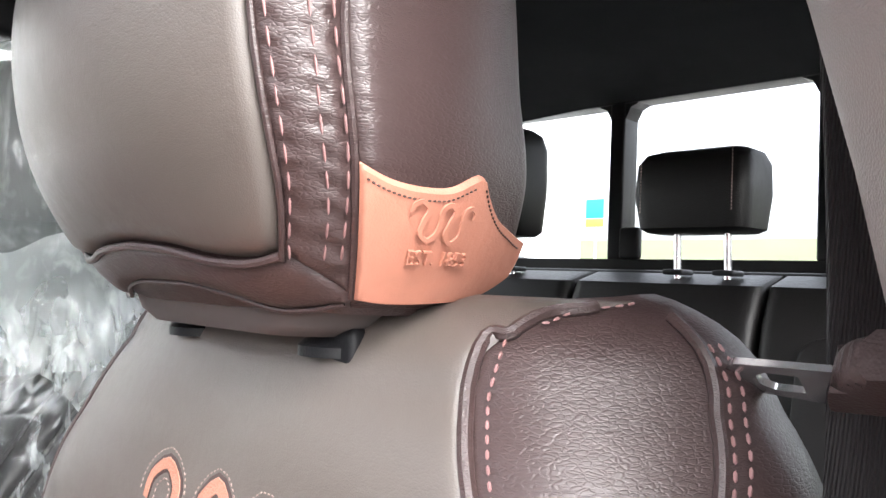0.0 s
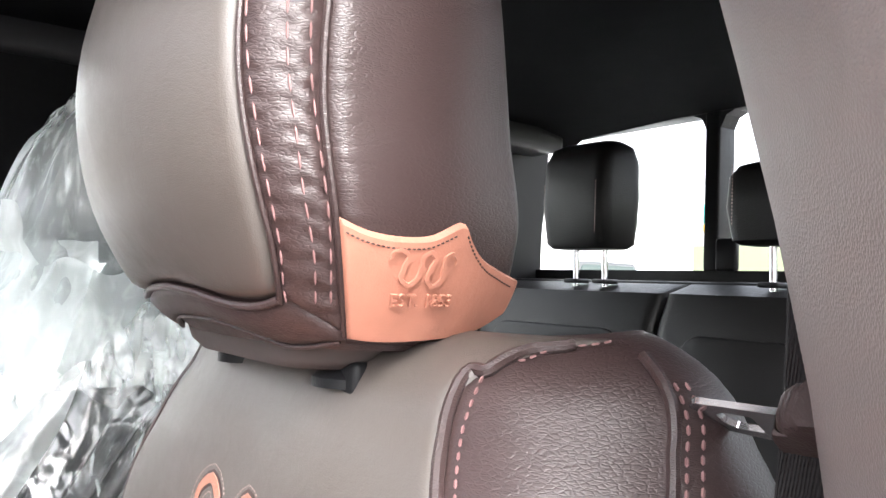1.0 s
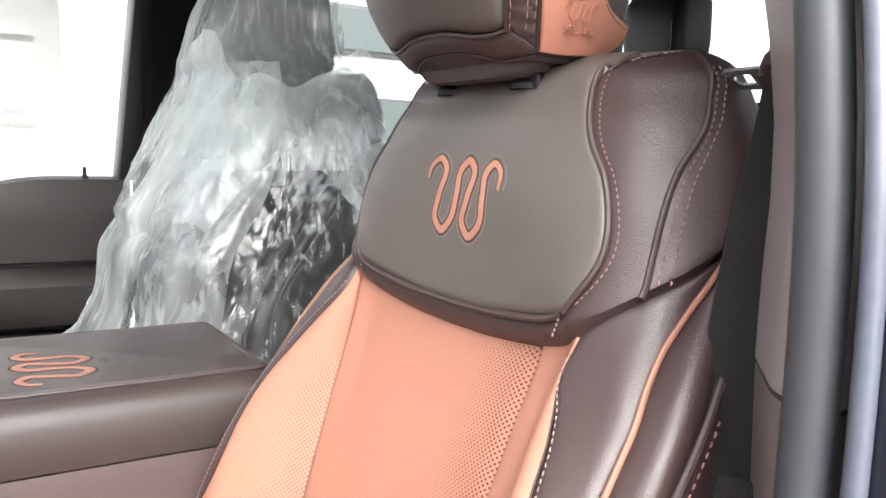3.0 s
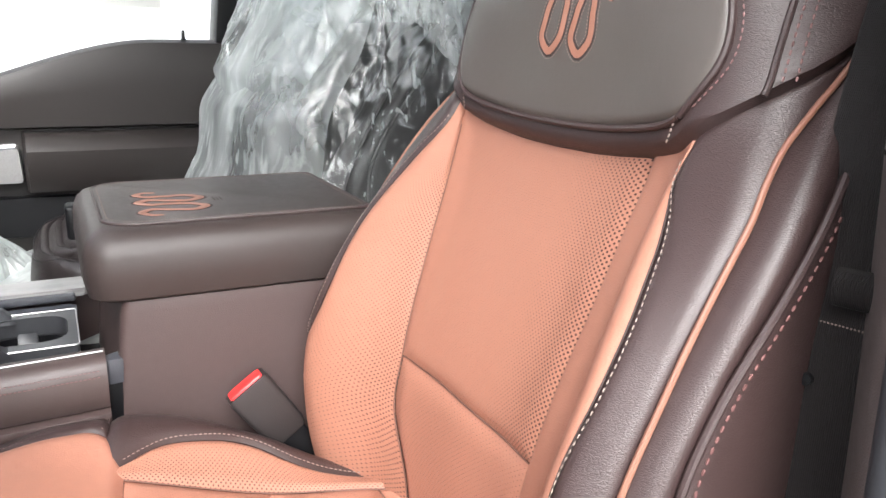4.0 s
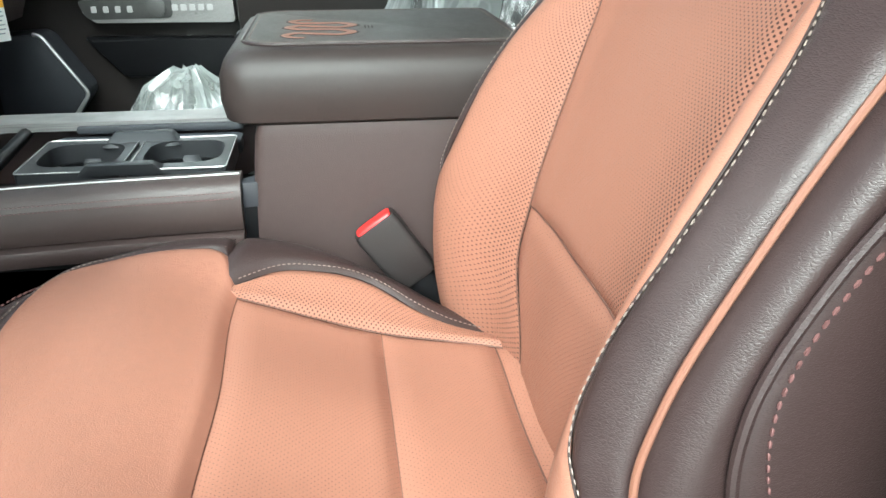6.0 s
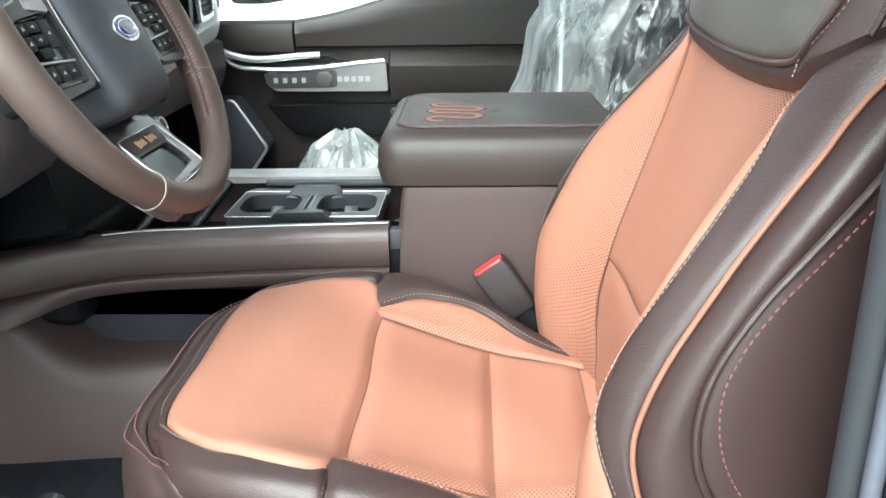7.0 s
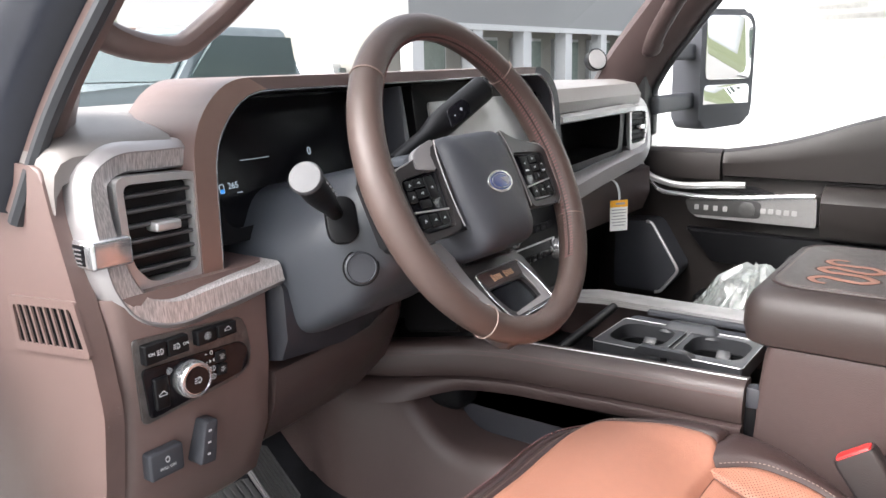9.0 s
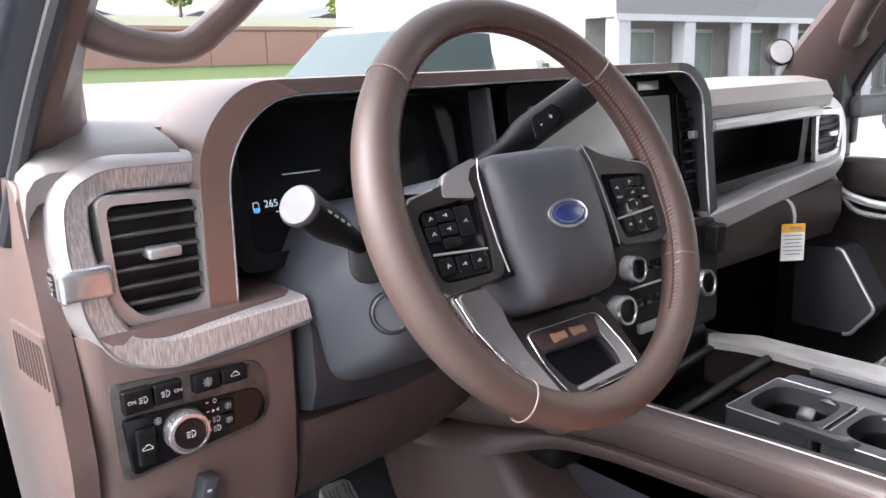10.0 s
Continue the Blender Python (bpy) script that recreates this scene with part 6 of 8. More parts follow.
# ---- centre console ----
con = thing("console", (0, 0.2, 0.235), "brown leather centre console with open tray and cup holders", "console")
bin_rings = []
for z, xh, y1 in ((0.235, 0.150, 0.262), (0.40, 0.152, 0.240), (0.575, 0.155, 0.222), (0.588, 0.152, 0.219)):
    bin_rings.append([(a, b, z) for a, b in round_poly(((-xh, y1), (xh, y1), (xh, -0.20), (-xh, -0.20)), 0.012, 4)])
part("bin", b_loft(bin_rings), m_plastic, con, "smooth brown plastic bin")
lid_rings = []
for z, k in ((0.588, -0.006), (0.592, 0.0), (0.612, 0.004), (0.636, 0.003), (0.650, -0.002), (0.659, -0.010), (0.663, -0.020)):
    lid_rings.append([(a, b, z) for a, b in round_poly(((-0.157 - k, 0.250 + k), (0.157 + k, 0.250 + k), (0.157 + k, -0.075 - k), (-0.157 - k, -0.075 - k)), 0.035, 6)])
lid = part("armrest_lid", b_loft(lid_rings), m_lid, con, "padded brown leather armrest lid")
top_o = round_poly(((-0.108, 0.228), (0.108, 0.228), (0.128, 0.205), (0.128, -0.062), (-0.128, -0.062), (-0.128, 0.205)), 0.016, 5)
part("lid_pad", b_slab(top_o, 0.660, 0.6655, Matrix(), 0.003, 3), m_lid, lid)
part("lid_welt", b_tube([Vector((x * 1.012, (y - 0.083) * 1.012 + 0.083, 0.6642)) for x, y in top_o], 0.0018, 6, closed=True), m_leather, lid)
part("lid_stitching", b_stitches([Vector((x * 0.965, (y - 0.083) * 0.972 + 0.083, 0.6656)) for x, y in top_o], 0.004, 0.003, 0.0005), m_thread_grey, lid)
LM = face_pose((-0.033, 0.150, 0.6657), (1, 0, 0), (0, 1, 0))
lid_line = snake_line(LM, 0.132, 0.074, 90)
lid_em = part("emblem_inlay", b_ribbon(lid_line, 0.0058, (0, 0, 1), 0.0006), m_copper, lid, "copper leather winding emblem inlay")
part("emblem_border", b_ribbon(lid_line, 0.0085, (0, 0, 1), 0.0003), m_thread_dark, lid_em)
bm = None
for i in range(3):
    bm = b_plate(0.020, 0.0016, 0.0005, LM @ Matrix.Translation((0.006, -0.050 - 0.004 * i, 0)), 0.0004, 0, bm=bm)
part("pressed_bars", bm, m_thread_dark, lid)
part("lid_latch", b_box(0.112, 0.15, 0.244, 0.262, 0.595, 0.64, 0.005), m_black, lid)


m_rail = leather("rail_leather", (0.064, 0.044, 0.041), 0.42, 620, 0.15, 0.06, 0.05)


def rail_x(y):
    """How far the console's padded side rail stands out at y."""
    return spline(((0.20, -0.160), (0.24, -0.164), (0.40, -0.177), (0.48, -0.186), (0.60, -0.203), (0.66, -0.221), (0.70, -0.243), (0.75, -0.268), (0.84, -0.30)), y)


def rail_drop(y):
    """The rail sinks a little where it runs in under the dash."""
    return -0.010 * smoothstep((y - 0.55) / 0.25)


rings = []
for y in np.linspace(0.240, 0.84, 34):
    x, dz = rail_x(y), rail_drop(y)
    rings.append([(x + a, y, z + dz) for a, z in ((0.030, 0.480), (0.002, 0.480), (-0.001, 0.484), (-0.0025, 0.498), (-0.002, 0.515), (0.001, 0.526), (0.006, 0.532), (0.014, 0.535), (0.030, 0.536), (0.036, 0.532))])
rail = part("side_rail", b_loft(rings), m_rail, con, "padded brown leather side rail")
for a, z in ((-0.0022, 0.5165), (-0.0002, 0.5225)):
    part("rail_stitching", b_stitches([Vector((rail_x(y) + a, y, z + rail_drop(y))) for y in np.linspace(0.245, 0.80, 100)], 0.0042, 0.0032, 0.0006), m_thread_red, rail)
part("rail_edge", b_tube([Vector((rail_x(y) + 0.020, y, 0.5362 + rail_drop(y))) for y in np.linspace(0.242, 0.62, 30)], 0.0010, 8), m_alu, rail, "silver edge strip")
rings = []
for y in np.linspace(0.240, 0.90, 36):
    k = smoothstep((y - 0.64) / 0.09)
    x, dz = rail_x(y) - 0.030 * k, rail_drop(y)
    foot = 0.457 - 0.010 * k
    rings.append([(x + a + 0.030 * k * b, y, z + dz) for a, b, z in ((0.030, 1, 0.4785), (-0.001, 1, 0.4785), (-0.006, 0.9, 0.4765), (-0.0075, 0.7, 0.472), (-0.004, 0.25, foot + 0.006), (0.001, 0, foot), (0.030, 0, foot))])
part("lower_rail", b_loft(rings), m_plastic, con, "brown plastic ledge under the rail")
rings = []
for y in np.linspace(0.225, 1.15, 48):
    foot = spline(((0.22, -0.236), (0.65, -0.267), (0.77, -0.280), (0.88, -0.274), (1.0, -0.225), (1.15, -0.15)), y)
    x = spline(((0.22, -0.168), (0.45, -0.198), (0.54, -0.212), (0.656, -0.232), (0.76, -0.238), (0.88, -0.245), (1.0, -0.20), (1.15, -0.13)), y)
    zt = 0.358 + 0.096 * smoothstep((y - 0.640) / 0.135)
    rings.append([(a, y, z) for a, z in ((foot, 0.23), (foot + 0.004, 0.26), (x - 0.012, zt - 0.034), (x - 0.007, zt - 0.020), (x + 0.004, zt - 0.006), (x + 0.016, zt), (x + 0.09, zt), (x + 0.09, 0.23))])
part("lower_side", b_loft(rings), m_plastic, con, "brown lower side panel")
part("side_pocket", b_prism(((0.225, 0.34), (0.225, 0.47), (0.80, 0.45), (0.80, 0.40), (0.66, 0.34)), "x", -0.15, -0.10), m_dark_slate, con, "dark storage pocket")
part("pocket_mat", b_prism(((0.24, 0.345), (0.66, 0.345), (0.66, 0.352), (0.24, 0.352)), "x", -0.176, -0.152), m_carpet, con)
part("tray_floor", b_box(-0.15, 0.15, 0.225, 0.80, 0.40, 0.44), m_black, con)
part("tray_wall", b_box(-0.152, -0.146, 0.225, 0.70, 0.44, 0.527, 0.002), m_black, con)
part("front_wall", b_box(-0.20, 0.16, 0.66, 0.80, 0.40, 0.54, 0.02), m_black, con)
edge = part("tray_edge", b_slab(round_poly(((0.105, 0.245), (0.160, 0.245), (0.158, 0.58), (0.12, 0.64), (0.085, 0.62), (0.105, 0.56)), 0.006, 4), 0.522, 0.533, Matrix(), 0.003), m_brush, con, "brushed silver tray edge")
part("edge_slot", b_slab(round_poly(((0.092, 0.26), (0.104, 0.26), (0.104, 0.47), (0.092, 0.47)), 0.004, 3), 0.52, 0.529, Matrix(), 0.002), m_slate, edge)
part("passenger_side", b_box(0.148, 0.165, 0.225, 0.80, 0.235, 0.522, 0.004), m_plastic, con)
m_holder = material("satin_grey_plastic", (0.040, 0.041, 0.045), 0.36, 0.0, var=0.05)
holder = part("cup_holder", b_slab(round_poly(((-0.10, 0.492), (0.05, 0.492), (0.05, 0.252), (-0.10, 0.252)), 0.012, 4), 0.44, 0.4405, Matrix(), 0), m_black, con, "grey plastic cup holder insert")
for y0, y1 in ((0.378, 0.486), (0.262, 0.370)):
    yc = (y0 + y1) / 2
    oo = round_poly(((-0.090, y1), (0.038, y1), (0.038, y0), (-0.090, y0)), 0.006, 6)
    ii = round_poly(((-0.068, y1 - 0.010), (0.022, y1 - 0.010), (0.022, y0 + 0.010), (-0.068, y0 + 0.010)), 0.032, 6)
    ring_ = part("holder_ring", b_ring(oo, ii, 0.503, 0.527, Matrix(), 0.003), m_holder, holder)
    part("holder_edge", b_tube([Vector((x, y, 0.5272)) for x, y in oo], 0.0008, 6, closed=True), m_alu, ring_, "silver edge line")
    part("cup_well", b_ring(scaled(ii, 1.0), [((x + 0.023) * 0.9 - 0.023, (y - yc) * 0.9 + yc) for x, y in ii], 0.445, 0.505, Matrix(), 0), m_black, holder)
    for xf, sgn in ((-0.060, 1), (0.014, -1)):
        part("cup_finger", b_prism(((xf, 0.512), (xf + sgn * 0.010, 0.500), (xf + sgn * 0.012, 0.465), (xf, 0.462)), "y", yc - 0.011, yc + 0.011, 0.002), m_holder, holder)
for x, lean in ((-0.079, -0.010), (0.030, 0.010)):
    part("holder_grip", b_loft([[(x + a * w + lean * k, 0.374 + b * d, z) for a, b in rounded(1, 1, 0.12, 3)] for w, d, z, k in ((0.026, 0.094, 0.522, 0), (0.022, 0.082, 0.529, 0.5), (0.015, 0.070, 0.535, 1.0), (0.012, 0.066, 0.536, 1.0))]), m_holder, holder)
part("holder_waist", b_box(-0.062, 0.016, 0.366, 0.382, 0.50, 0.524, 0.003), m_holder, holder)
part("side_slot", b_slab(round_poly(((0.046, 0.49), (0.088, 0.49), (0.088, 0.26), (0.046, 0.26)), 0.006, 4), 0.500, 0.518, Matrix(), 0.003), m_slate, con)
for y, dy in ((0.525, 0.012), (0.60, 0.02)):
    part("tray_bar", b_tube([Vector((-0.146, y, 0.512)), Vector((0.11, y + dy, 0.520))], 0.008, 10), m_black, con)
part("tray_corner", b_prism(round_poly(((-0.152, 0.222), (-0.125, 0.222), (-0.138, 0.244), (-0.153, 0.240)), 0.003, 3), "z", 0.50, 0.528, 0.002), m_slate, con)

m_bucklebody = material("dark_buckle_plastic", (0.026, 0.022, 0.022), 0.45, var=0.05, bump=0.2, bump_scale=900)
buckle = thing("seat_belt_buckle", (-0.188, 0.06, 0.40), "black seat belt buckle with a red release button", "belt buckle")
BT, BB = Vector((-0.186, 0.106, 0.490)), Vector((-0.190, 0.060, 0.426))
bu = (BT - BB).normalized()
bside = Vector((1, 0, 0)).cross(bu)
rings = []
for t, w, d in ((0.0, 0.010, 0.020), (0.004, 0.012, 0.023), (0.035, 0.0125, 0.0245), (0.070, 0.0125, 0.0255), (0.078, 0.0115, 0.0245)):
    rings.append([BB + bu * t + Vector((1, 0, 0)) * a + bside * b for a, b in rounded(w * 2, d * 2, 0.006, 4)])
body = part("housing", b_loft(rings), m_bucklebody, buckle)
part("release_button", b_loft([[BB + bu * t + Vector((1, 0, 0)) * a + bside * b for a, b in rounded(0.017 * k, 0.042 * k, 0.003, 3)] for t, k in ((0.070, 1), (0.080, 1), (0.081, 0.9))]), m_red, buckle, "red release button")
part("stem", b_tube([BB + bu * 0.004, BB - bu * 0.05, BB - bu * 0.11 + Vector((0, -0.01, 0))], 0.018, 12, flat=(0.007, (1, 0, 0))), m_black, buckle)

# ---- front belt and B pillar ----
belt = thing("seat_belt", (-0.66, -0.2, 0.8), "brown woven seat belt hanging slack with its steel tongue", "seat belt")
belt_pts = curve(((-0.625, -0.26, 1.36), (-0.640, -0.245, 1.20), (-0.655, -0.235, 1.09), (-0.668, -0.212, 0.97), (-0.680, -0.172, 0.86), (-0.690, -0.142, 0.72), (-0.694, -0.134, 0.55), (-0.696, -0.130, 0.35)), 60)
rings = []
for i, p in enumerate(belt_pts):
    turn = radians(4 - 19 * smoothstep((i / 59 - 0.35) / 0.3))
    side = Vector((math.cos(turn), -math.sin(turn), 0))
    nr = Vector((math.sin(turn), math.cos(turn), 0))
    rings.append([p + side * a + nr * b for a, b in ((-0.0235, 0.0), (-0.022, 0.0011), (0.022, 0.0011), (0.0235, 0), (0.022, -0.0011), (-0.022, -0.0011))])
m_web = material("woven_belt", (0.020, 0.017, 0.017), 0.6, var=0.1, scale=30, spec=0.25)
nt = m_web.node_tree
wv, bp = nt.nodes.new("ShaderNodeTexWave"), nt.nodes.new("ShaderNodeBump")
wv.inputs["Scale"].default_value, wv.inputs["Distortion"].default_value = 260, 1.0
wv.bands_direction = "X"
bp.inputs["Strength"].default_value, bp.inputs["Distance"].default_value = 0.8, 0.0012
nt.links.new(nt.nodes["Texture Coordinate"].outputs["Object"], wv.inputs["Vector"])
nt.links.new(wv.outputs["Fac"], bp.inputs["Height"])
nt.links.new(bp.outputs[0], nt.nodes["Principled BSDF"].inputs["Normal"])
part("webbing", b_loft(rings), m_web, belt)
TM = face_pose((-0.632, -0.212, 0.970), (0.97, 0.06, 0.02), (-0.05, 0.85, 0.5))
tongue = part("tongue", b_ring(round_poly(((-0.028, -0.013), (0.014, -0.010), (0.018, -0.004), (0.018, 0.004), (0.014, 0.010), (-0.028, 0.013)), 0.003, 3), round_poly(((-0.006, -0.006), (0.004, -0.006), (0.008, -0.003), (0.008, 0.003), (0.004, 0.006), (-0.006, 0.006)), 0.001, 3), -0.0012, 0.0012, TM, 0.0005), m_chrome, belt, "steel tongue")
part("tongue_handle", b_slab(round_poly(((-0.056, -0.030), (-0.020, -0.022), (-0.014, 0.0), (-0.020, 0.022), (-0.056, 0.030)), 0.010, 5), -0.008, 0.008, TM, 0.005, 3), m_plastic, belt, "brown plastic handle")
part("belt_keeper", b_tube([Vector((-0.716, -0.141, 0.722)), Vector((-0.694, -0.134, 0.722))], 0.0075, 12, flat=(0.012, (0, 0, 1))), m_web, belt, "folded keeper loop")
part("keeper_seam", b_stitches([Vector((-0.713, -0.1445, 0.697)), Vector((-0.669, -0.1325, 0.697))], 0.0022, 0.0018, 0.0008), m_thread_grey, belt)
part("belt_stop", b_lathe(((0.004, 0), (0.004, 0.006), (0, 0.007)), (-0.684, -0.136, 0.66), (-0.26, 0.97, 0), 12), m_black, belt)

pillar = thing("b_pillar_trim", (-0.73, -0.16, 0.3), "brown grained B-pillar trim with rubber door seals", "pillar trim")
bp_rings = []
m_grain = material("grained_pillar_plastic", (0.23, 0.195, 0.188), 0.5, var=0.05, bump=0.25, bump_scale=1100)
m_trim = material("brown_pillar_plastic", (0.125, 0.098, 0.092), 0.5, var=0.05, bump=0.2, bump_scale=700)
pillar_keys = ((0.23, -0.684), (0.60, -0.682), (0.800, -0.678), (0.95, -0.678), (1.02, -0.664), (1.08, -0.648), (1.20, -0.612), (1.40, -0.56))
for z0, z1, mt in ((0.23, 0.798, m_trim), (0.801, 1.40, m_grain)):
    bp_rings = []
    for z in np.linspace(z0, z1, 14):
        x = spline(pillar_keys, z)
        bp_rings.append([(a, b, z) for a, b in round_poly(((x, -0.30), (x, -0.178), (x - 0.012, -0.162), (x - 0.062, -0.108), (x - 0.075, -0.10), (x - 0.10, -0.10), (x - 0.10, -0.30)), 0.008, 4)])
    part("trim", b_loft(bp_rings), mt, pillar)
seal_pts = ((-0.770, -0.098, 0.10), (-0.768, -0.094, 0.45), (-0.766, -0.092, 0.70), (-0.763, -0.090, 0.92), (-0.740, -0.092, 1.08), (-0.675, -0.10, 1.34))
part("door_seal", b_tube(curve([(x - 0.006, y, z) for x, y, z in seal_pts], 40), 0.0125, 14), m_rubber, pillar)
part("door_seal", b_tube(curve([(x - 0.032, y + 0.004, z) for x, y, z in seal_pts], 40), 0.0055, 12), m_paint, pillar)
body_rings = []
for x, y, z in seal_pts:
    body_rings.append([(x - 0.012 + a, y + b, z) for a, b in ((-0.012, -0.10), (-0.012, -0.006), (-0.03, 0.002), (-0.05, 0.0), (-0.055, -0.02), (-0.055, -0.10))])
part("painted_pillar", b_loft(body_rings), m_dark_paint, pillar, "dark blue painted body pillar")

# ---- cab shell ----
setting("floor", b_box(-0.80, 0.80, -1.45, 1.30, 0.14, 0.225), m_carpet, "black carpeted cab floor", "floor")
mat = tagged(part("floor_mat", b_slab(round_poly(((-0.66, 0.30), (-0.22, 0.30), (-0.20, 0.80), (-0.26, 1.0), (-0.62, 1.0), (-0.68, 0.8)), 0.04, 5), 0.2255, 0.236, Matrix(), 0.004), m_carpet, None), "black carpet floor mat under the pedals", "floor mat")
setting("firewall", b_box(-0.80, 0.80, 1.24, 1.30, 0.20, 0.86), m_headliner, "dark firewall behind the pedals", "wall")
roof_rings = []
for y, z in ((-1.44, 1.40), (-1.30, 1.425), (-0.6, 1.435), (0.2, 1.425), (0.42, 1.39)):
    roof_rings.append([(-0.66, y, z - 0.035), (-0.60, y, z - 0.008), (-0.3, y, z + 0.006), (0.3, y, z + 0.006), (0.60, y, z - 0.008), (0.66, y, z - 0.035), (0.70, y, z + 0.05), (-0.70, y, z + 0.05)])
setting("ceiling", b_loft(roof_rings), m_headliner, "black cloth headliner with a soft sheen", "ceiling")
lamp = thing("dome_lamp", (0.618, -0.517, 1.372), "small switched off roof lamp with grey lens", "lamp")
LP = face_pose((0.6185, -0.517, 1.374), (0, -1, 0), (0.25, 0, 0.97))
part("lens", b_plate(0.062, 0.013, 0.005, LP, 0.004), m_alu, lamp)
part("frame", b_ring(rounded(0.080, 0.026, 0.006), rounded(0.064, 0.015, 0.004), 0, 0.006, LP, 0.002), m_black, lamp)
# rear wall with its three-pane window
setting("wall_rear", b_box(-0.76, 0.76, -1.50, -1.44, 0.20, 1.062), m_rear, "black lower rear wall of the cab", "wall")
rw = tagged(new("window_rear"), "black framed rear window in three panes", "window", "", "structure")
part("window_frame", b_box(-0.84, 0.84, -1.50, -1.44, 1.405, 1.48, 0.004), m_black, rw)
for x0, x1 in ((-0.84, -0.80), (-0.240, -0.203), (0.205, 0.242), (0.80, 0.84)):
    part("window_post", b_box(x0, x1, -1.50, -1.44, 1.06, 1.41, 0.006), m_black, rw)
for x0, x1 in ((-0.80, -0.240), (-0.203, 0.205), (0.242, 0.80)):
    bmc = None
    for cx_, cz, sx, sz in ((x0, 1.406, 1, -1), (x1, 1.406, -1, -1)):
        bmc = b_prism(((cx_, cz), (cx_ + sx * 0.035, cz), (cx_ + sx * 0.012, cz + sz * 0.010), (cx_, cz + sz * 0.035)), "y", -1.495, -1.445, bm=bmc)
    part("corner_fillet", bmc, m_black, rw)
    pane = part("pane", b_box(x0, x1, -1.475, -1.471, 1.06, 1.41), m_glass, rw)
    pane.visible_shadow = False
part("window_latch", b_box(0.15, 0.20, -1.44, -1.42, 1.06, 1.13, 0.008), m_black, rw)

# rear bench
bench = thing("rear_bench", (0, -1.2, 0.25), "black leather rear bench with tall split backrests", "bench seat")
for x0, x1 in ((-0.70, -0.20), (-0.195, 0.18), (0.185, 0.70)):
    rings = [[(x, y, z) for x, y in round_poly(((x0, -1.42), (x0, yf), (x1, yf), (x1, -1.42)), 0.03, 4)] for z, yf in ((0.42, -1.06), (0.70, -1.14), (0.95, -1.20), (1.01, -1.23), (1.03, -1.30))]
    bk = part("backrest", b_loft(rings), m_rear, bench)
    part("backrest_panel", b_plate(x1 - x0 - 0.14, 0.40, 0.010, face_pose(((x0 + x1) / 2, -1.150, 0.74), (-1, 0, 0), (0, -0.24, 0.97)), 0.04, 0.005, 3), m_rear, bk)
    part("seat_cushion", b_box(x0, x1, -1.20, -0.72, 0.38, 0.50, 0.04, 4), m_rear, bench)
part("parcel_edge", b_box(-0.74, 0.74, -1.44, -1.32, 1.00, 1.036, 0.012), m_rear, bench)


def rear_headrest(x, width, rise=0.0):
    hr = thing("rear_headrest", (x, -1.27, 1.03), "black leather rear headrest on two chrome posts", "headrest", "rear headrests")
    rings = []
    for z, w, y0, y1 in ((1.115, 0.215, -1.30, -1.21), (1.122, 0.235, -1.315, -1.20), (1.18, 0.25, -1.32, -1.19), (1.235, 0.245, -1.32, -1.195), (1.255, 0.225, -1.31, -1.21), (1.262, 0.19, -1.295, -1.23)):
        w *= width / 0.25
        z = 1.10 + (z - 1.115) * (1 + rise / 0.08)
        rings.append([(x + a, b, z) for a, b in round_poly(((-w / 2, y1), (w / 2, y1), (w / 2, y0), (-w / 2, y0)), 0.03, 5)])
    pad_ = part("pad", b_loft(rings), m_rear, hr)
    for s in (-width / 0.25, width / 0.25):
        part("pad_stitching", b_stitches([Vector((x + s * 0.098, -1.189, z)) for z in np.linspace(1.13, 1.24, 12)], 0.006, 0.0045, 0.0009), m_thread_grey, pad_)
        p_ = part("post", b_tube([Vector((x + s * 0.055, -1.262, 1.02)), Vector((x + s * 0.055, -1.258, 1.12))], 0.007, 12), m_chrome, hr, "chrome post")
        part("post_collar", b_box(x + s * 0.055 - 0.02, x + s * 0.055 + 0.02, -1.285, -1.24, 1.026, 1.036, 0.004), m_black, p_)
    return hr


rear_headrest(-0.075, 0.215)
rear_headrest(0.40, 0.19, 0.045)
rear_headrest(-0.53, 0.19, 0.045)

# ---- passenger door and mirror ----
door = thing("passenger_door", (0.74, 0.3, 0.25), "dark brown door trim with a brushed metal handle plate", "car door")
sill = ((0.95, 0.735), (0.78, 0.737), (0.55, 0.737), (0.45, 0.752), (0.35, 0.778), (0.26, 0.808), (0.19, 0.828), (0.12, 0.842), (0.0, 0.846), (-0.075, 0.846))
core = part("core", b_prism([(y, z - 0.004) for y, z in sill] + [(-0.075, 0.24), (0.95, 0.24)], "x", 0.735, 0.80, 0.006), m_door, door)
rings = []
for y in np.linspace(0.535, -0.072, 26):
    zt = spline([(-a, b) for a, b in sill], -y)
    rings.append([(0.742, y, zt - 0.002), (0.725, y, zt + 0.001), (0.708, y, zt - 0.006), (0.700, y, zt - 0.03), (0.702, y, (zt + 0.672) / 2), (0.708, y, 0.680), (0.742, y, 0.672)])
part("upper_pad", b_loft(rings), m_door, door, "soft brown upper pad")
part("front_pad", b_loft([[(0.742, y, 0.735), (0.728, y, 0.738), (0.712, y, 0.730), (0.706, y, 0.70), (0.712, y, 0.668), (0.742, y, 0.664)] for y in (0.93, 0.70, 0.542)]), m_door, door)
rings = []
for y, dx in ((0.318, 0.03), (0.312, 0.0), (0.15, -0.004), (-0.06, -0.004), (-0.072, 0.02)):
    rings.append([(0.742, y, 0.668), (0.700 + dx, y, 0.670), (0.672 + dx, y, 0.662), (0.655 + dx, y, 0.640), (0.660 + dx, y, 0.590), (0.680 + dx, y, 0.560), (0.742, y, 0.552)])
part("armrest", b_loft(rings), m_door, door, "padded brown armrest")
